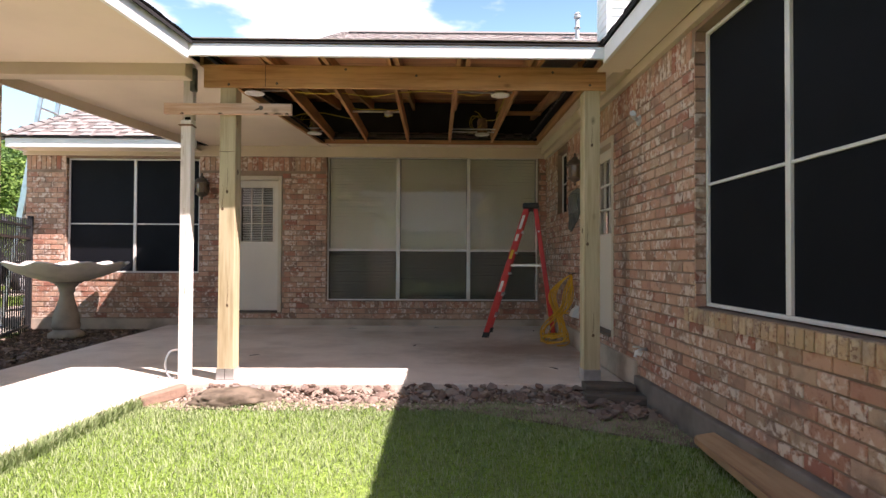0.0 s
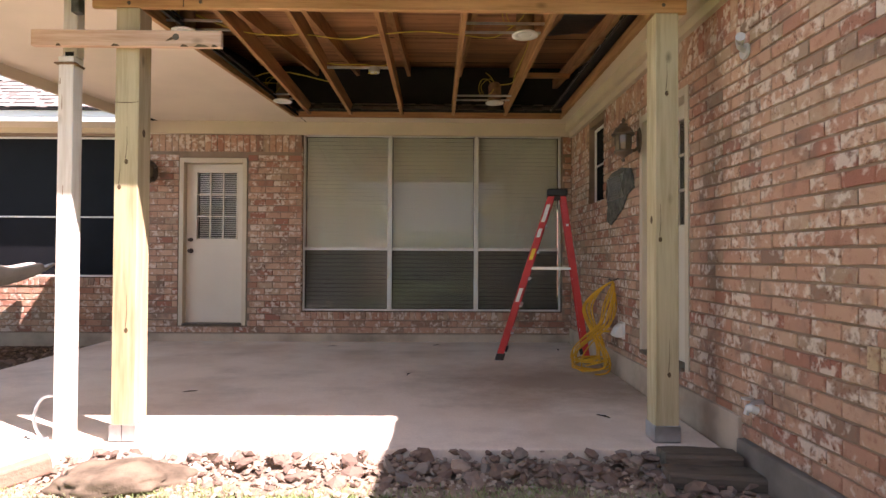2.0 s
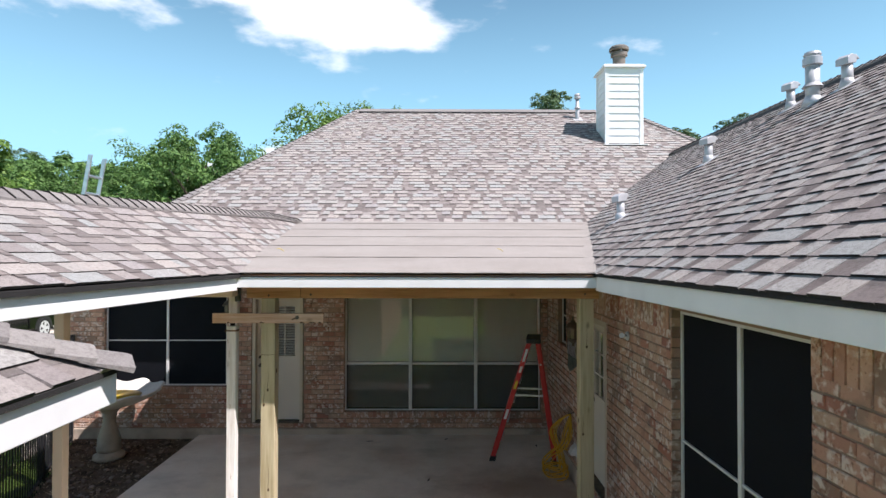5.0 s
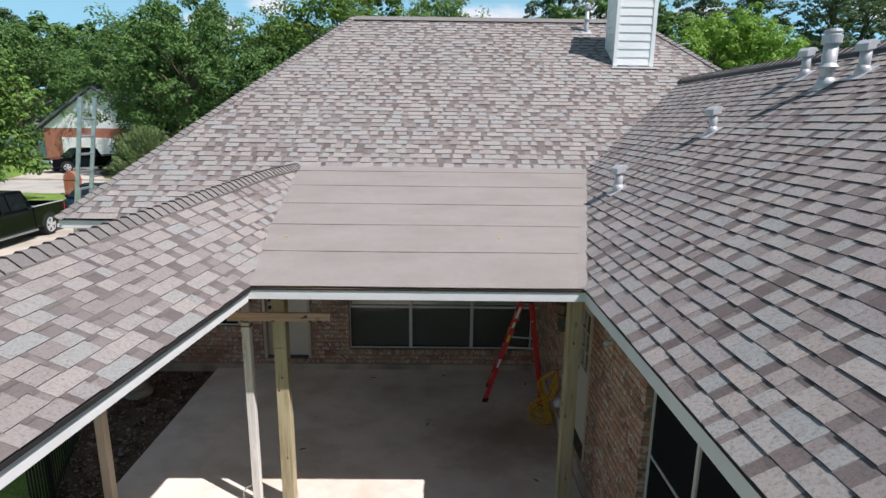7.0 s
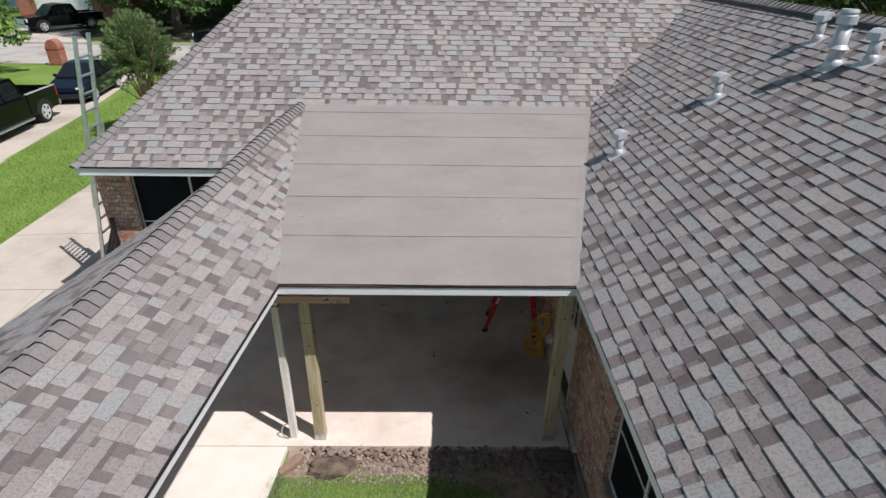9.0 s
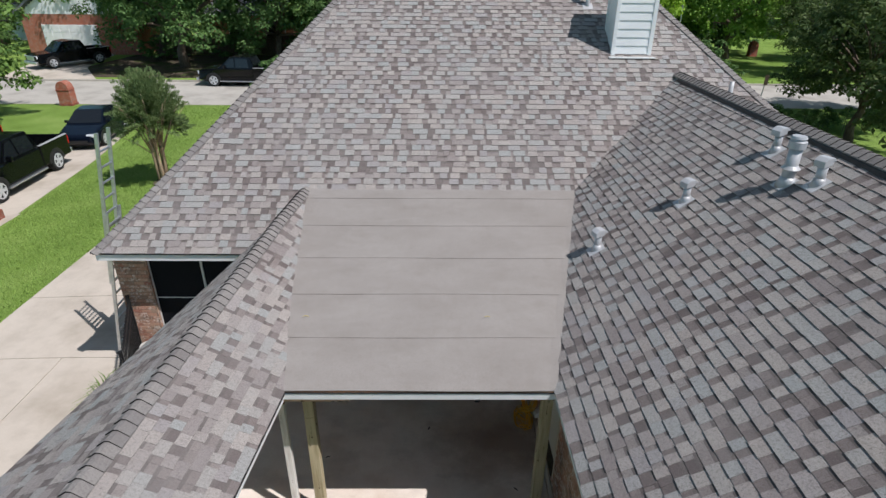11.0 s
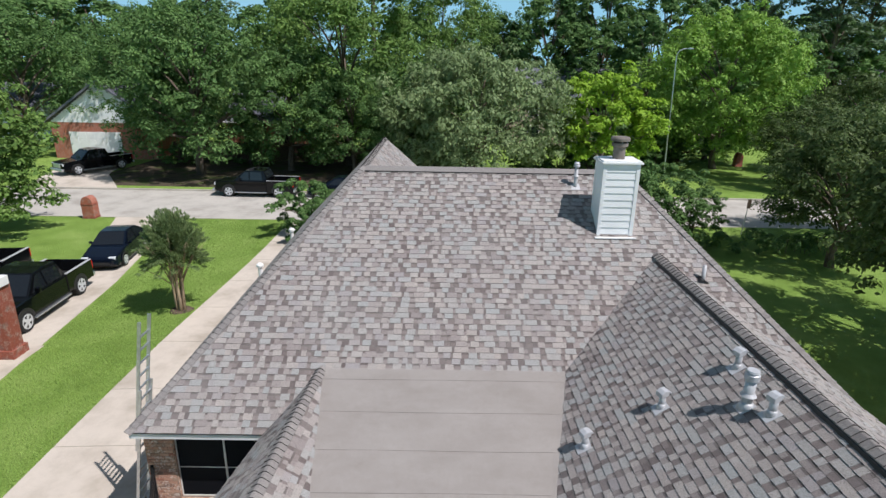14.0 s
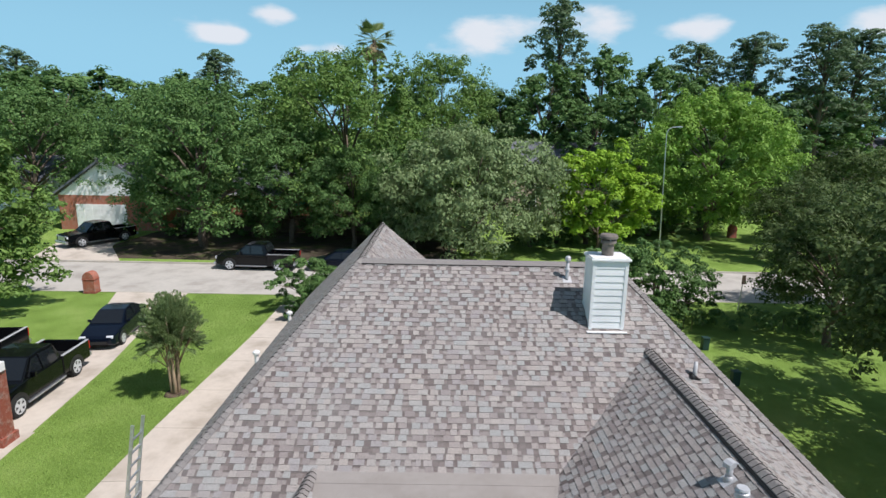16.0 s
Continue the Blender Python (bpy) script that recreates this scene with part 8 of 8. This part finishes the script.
for x, y in ((14.6, 26.6), (13.9, 22.2)):
    u = thing("utility_pedestal", (x, y, gz(x, y)), "dark green utility pedestal on the lawn", "utility box", "utility pedestals")
    z = gz(x, y)
    part("case", box(x - 0.17, x + 0.17, y - 0.15, y + 0.15, z, z + 0.62), DARK_GREEN, u, bevel=0.02)
    part("lid", box(x - 0.19, x + 0.19, y - 0.17, y + 0.17, z + 0.62, z + 0.70), DARK_GREEN, u, bevel=0.02)
fire = thing("sign_post", (20.0, 33.6, gz(20, 33.6)), "narrow dull brown marker on a thin leaning pole", "sign")
part("pole", Geo().tube([(20.0, 33.6, -0.5), (20.15, 33.6, 1.9)], 0.03, 8), GALV, fire)
part("plate", box(20.02, 20.26, 33.55, 33.57, 1.35, 1.95), BRONZE, fire, bevel=0.004)

WOOD_FENCE = wood("dark_cedar_fence", (0.13, 0.09, 0.06), (0.07, 0.048, 0.032), 2)


def board_fence(x0, x1, y, label, step=0.15):
    f = thing("board_fence", (x0, y, gz(x0, y)), label, "fence")
    n = int((x1 - x0) / step)
    g = box(0, step - 0.012, -0.012, 0.012, 0.0, 1.85).mesh("board")
    g.materials.append(WOOD_FENCE)
    for i in range(n):
        ob = new("board", g)
        ob.parent, ob.matrix_parent_inverse = f, f.matrix_basis.inverted()
        ob.matrix_basis = Matrix.Translation((x0 + i * step, y, gz(x0 + i * step, y) + 0.02 * math.sin(i * 3.7)))
    part("rail", box(x0, x1, y + 0.013, y + 0.05, gz(x0, y) + 0.4, gz(x0, y) + 0.49), WOOD_FENCE, f)
    part("rail", box(x0, x1, y + 0.013, y + 0.05, gz(x0, y) + 1.4, gz(x0, y) + 1.49), WOOD_FENCE, f)


board_fence(-27.8, 3.0, 58.6, "dark wooden board fence in the shade of the oaks")
# unseen fence, added so the patio panes mirror less bright sky
board_fence(-11.0, 15.0, -11.0, "unseen brown board fence added behind the camera against bright reflections")


def far_house(name, x0, x1, y0, y1, eave, ridge, wall, label, gable_x=True, windows=()):
    h = thing(name, ((x0 + x1) / 2, y0, -0.45), label, "house", "far houses")
    part("wall", box(x0, x1, y0, y1, -0.6, eave), wall, h)
    o = 0.45
    ym, xm = (y0 + y1) / 2, (x0 + x1) / 2
    if gable_x:
        roof = Geo().prism([(xm, y0 - o, ridge), (x0 - o, y0 - o, eave - 0.1), (x0 - o, y0 - o, eave + 0.12), (xm, y0 - o, ridge + 0.25), (x1 + o, y0 - o, eave + 0.12), (x1 + o, y0 - o, eave - 0.1)], (0, y1 - y0 + 2 * o, 0))
        part("gable", Geo().prism([(x0, y0 + 0.02, eave), (x1, y0 + 0.02, eave), (xm, y0 + 0.02, ridge)], (0, 0.2, 0)), SIDING, h, "white lap siding gable")
        k = 0
        while k * 0.22 < ridge - eave - 0.3:
            z = eave + k * 0.22
            s = (ridge - z - 0.1) / (ridge - eave)
            part("siding_board", box(xm - (xm - x0) * s, xm + (x1 - xm) * s, y0 - 0.012, y0 + 0.022, z, z + 0.21), SIDING, h)
            k += 1
    else:
        roof = Geo().prism([(x0 - o, ym, ridge + 0.25), (x0 - o, y0 - o, eave + 0.1), (x0 - o, y0 - o, eave - 0.1), (x0 - o, ym, ridge), (x0 - o, y1 + o, eave - 0.1), (x0 - o, y1 + o, eave + 0.1)], (x1 - x0 + 2 * o, 0, 0))
        part("gutter", box(x0 - o, x1 + o, y0 - o - 0.1, y0 - o, eave - 0.05, eave + 0.08), WHITE, h)
    part("roof", roof, FAR_ROOF, h)
    for a, b, c, d in windows:
        w = part("window", box(a, b, y0 - 0.03, y0 + 0.02, c, d), CAR_GLASS, h)
        for q in ((a - 0.08, a, c - 0.08, d + 0.08), (b, b + 0.08, c - 0.08, d + 0.08), (a, b, c - 0.08, c), (a, b, d, d + 0.08)):
            part("window_frame", box(q[0], q[1], y0 - 0.05, y0 + 0.02, q[2], q[3]), WHITE, w)
    return h


gh = far_house("garage_house", -39.9, -29.0, 58.0, 68.0, 3.3, 7.3, RED_BRICK, "red brick house with white gable and garage door")
gd = part("garage_door", box(-38.1, -32.8, 57.93, 58.0, -0.45, 2.35), WHITE, gh, "white sectional garage door")
for k in range(4):
    for j in range(6):
        part("door_panel", box(-38.0 + j * 0.87, -37.25 + j * 0.87, 57.915, 57.935, -0.38 + k * 0.68, 0.20 + k * 0.68), WHITE, gd)
far_house("grey_roof_house", 9.5, 23.0, 74.0, 84.0, 5.9, 9.2, STEM, "pale house with a grey roof behind the trees", False, ((12, 13.2, 3.4, 4.9), (16, 17.2, 3.4, 4.9), (20, 21.2, 3.4, 4.9), (12, 13.4, 0.6, 2.2), (16, 18.4, 0.6, 2.2)))
far_house("brick_far_house", -24.0, -12.5, 64.0, 74.0, 3.0, 6.0, RED_BRICK, "red brick house hidden behind the oaks", False, ((-22, -20.6, 0.6, 2.2), (-18, -16.6, 0.6, 2.2)))
far_house("grey_far_house", 66.0, 84.0, 100.0, 110.0, 7.6, 10.8, GREY_STEM, "grey house far behind the pines", False, ((64, 65.4, 3.4, 5.0), (68, 69.4, 3.4, 5.0), (72, 73.4, 3.4, 5.0)))
far_house("yard_house", -6.0, 12.0, -34.0, -25.0, 3.0, 7.0, STEM, "pale house behind the yard fence", False)
far_house("pale_far_house", -58.0, -46.0, 70.0, 80.0, 3.4, 6.2, SIDING, "pale house beyond the neighbouring drive", False, ((-56, -54, 0.7, 2.3), (-51, -49, 0.7, 2.3)))
tarp = thing("teal_canopy", (-10.5, 61.5, 0.0), "teal shade canopy in the yard across the street", "canopy")
TEAL = painted("teal_canvas", (0.03, 0.30, 0.28), 0.8, 0.1, 2.0)
part("sheet", Geo().prism([(-15.8, 60.5, 2.2), (-13.6, 60.5, 2.2), (-13.6, 60.5, 2.35), (-14.7, 60.5, 2.75), (-15.8, 60.5, 2.35)], (0, 2.4, 0)), TEAL, tarp)
for x, y in ((-15.7, 60.6), (-13.7, 60.6), (-15.7, 62.8), (-13.7, 62.8)):
    part("leg", Geo().tube([(x, y, -0.5), (x, y, 2.25)], 0.03, 8), GALV, tarp)


# ---- grass ----
def blades(name, count, spot, lo, hi, width, label, seed=2, mat=None):
    rng = np.random.default_rng(seed)
    p = spot(rng, count)
    a = rng.uniform(0, 2 * np.pi, len(p))
    h = rng.uniform(lo, hi, len(p))
    d = np.stack([np.cos(a), np.sin(a), 0 * a], 1)
    s = np.stack([-np.sin(a), np.cos(a), 0 * a], 1) * width * rng.uniform(0.6, 1.2, len(p))[:, None]
    bend = rng.uniform(0.2, 1.0, len(p))[:, None] * h[:, None]
    up = np.array([0, 0, 1.0]) * h[:, None]
    v = np.stack([p - s, p + s, p + d * bend * 0.35 + up * 0.6 + s * 0.7, p + d * bend * 0.35 + up * 0.6 - s * 0.7, p + d * bend + up], 1).reshape(-1, 3)
    i = np.arange(len(p))[:, None] * 5
    f = np.concatenate([i + [0, 1, 2], i + [0, 2, 3], i + [3, 2, 4]])
    ob = link(name, np_mesh(name, v, f), mat or BLADE)
    return tagged(ob, label, "grass", "", "stuff")


def near_lawn(rng, n):
    x, y = rng.uniform(-1.85, 2.24, n), 4.70 - 6.2 * rng.random(n) ** 2.0
    edge = -1.80 + 0.05 * np.clip(y - 3.0, 0, 2)
    back = 4.58 + 0.05 * np.sin(x * 7) + rng.normal(0, 0.05, n) - 0.55 * np.clip((x - 1.6) / 0.6, 0, 1) ** 2
    bare = np.sin(x * 5.1 + 1.3 * np.sin(y * 4.3)) + np.sin(y * 6.7 + 2.0 * np.sin(x * 3.1)) + 1.4 * np.clip((y - 3.9) / 0.6, 0, 1)
    keep = (x > edge + 0.03 * np.sin(y * 9)) & (y < back) & (rng.random(n) > 0.22 * np.clip(bare, 0, 2.6))
    return np.stack([x, y, np.full(n, -0.115)], 1)[keep]


blades("lawn_grass", 104000, near_lawn, 0.018, 0.047, 0.0030, "dense short green lawn grass before the patio")


def slab_edge(rng, n):
    y = rng.uniform(0.4, 4.5, n)
    x = -1.79 + 0.05 * np.clip(y - 3.0, 0, 2) + rng.uniform(-0.035, 0.10, n)
    return np.stack([x, y, np.full(n, -0.115)], 1)


blades("edge_grass", 9000, slab_edge, 0.06, 0.125, 0.0040, "longer grass leaning over the walkway's edge", 5)


def side_lawn(rng, n):
    x, y = rng.uniform(-15.6, -8.85, n), rng.uniform(10.0, 35.1, n)
    edge_r = -9.88 + 0.35 * np.clip((y - 14) / 16, 0, 1)
    edge_l = -13.7 - 0.11 * (y - 14)
    keep = (x < edge_r) & (x > edge_l)
    x, y = x[keep], y[keep]
    return np.stack([x, y, np.array([gz(a, b) for a, b in zip(x, y)])], 1)


blades("side_lawn_grass", 75000, side_lawn, 0.03, 0.08, 0.008, "mown green side lawn beside the drive", 3, SIDE_BLADE)

# ---- bricks of the walls ----
lay_bricks(wall_back, back_at, TURN_BACK, -5.66, FX, 0.1206, 2.375, BACK_HOLES, (-2.7, 2.3, 0.1, 2.4))
soldier_row(wall_back, back_at, TURN_BACK, [(-5.66, -5.06), (-3.03, -1.09), (2.18, FX)], 2.375, 2.595)
soldier_row(wall_back, back_at, TURN_BACK, [(-1.09, 2.18)], 0.29, 0.39, 0.0685, None, proud=0.012)
soldier_row(wall_back, back_at, TURN_BACK, [(-5.06, -3.03)], 0.70, 0.80, 0.0685, None, proud=0.012)
lay_bricks(wall_wing, wing_at, TURN_WING, -3.5, BY, 0.0855, 2.365, WING_HOLES, (2.1, 5.5, 0.0, 2.4), 0.07)
soldier_row(wall_wing, wing_at, TURN_WING, [(-3.5, 2.19), (3.87, 7.42), (7.98, BY)], 2.365, 2.575)
soldier_row(wall_wing, wing_at, TURN_WING, [(2.10, 3.94)], 0.635, 0.737, 0.0685, SILL_BRICK, 0.022)
jamb_bricks(wall_wing, wing_at, 3.83, -1, 0.737, 2.53, 0.062)
jamb_bricks(wall_back, back_at, -1.09, 1, 0.39, 2.53, 0.045)
jamb_bricks(wall_back, back_at, -5.06, 1, 0.80, 2.53, 0.045)
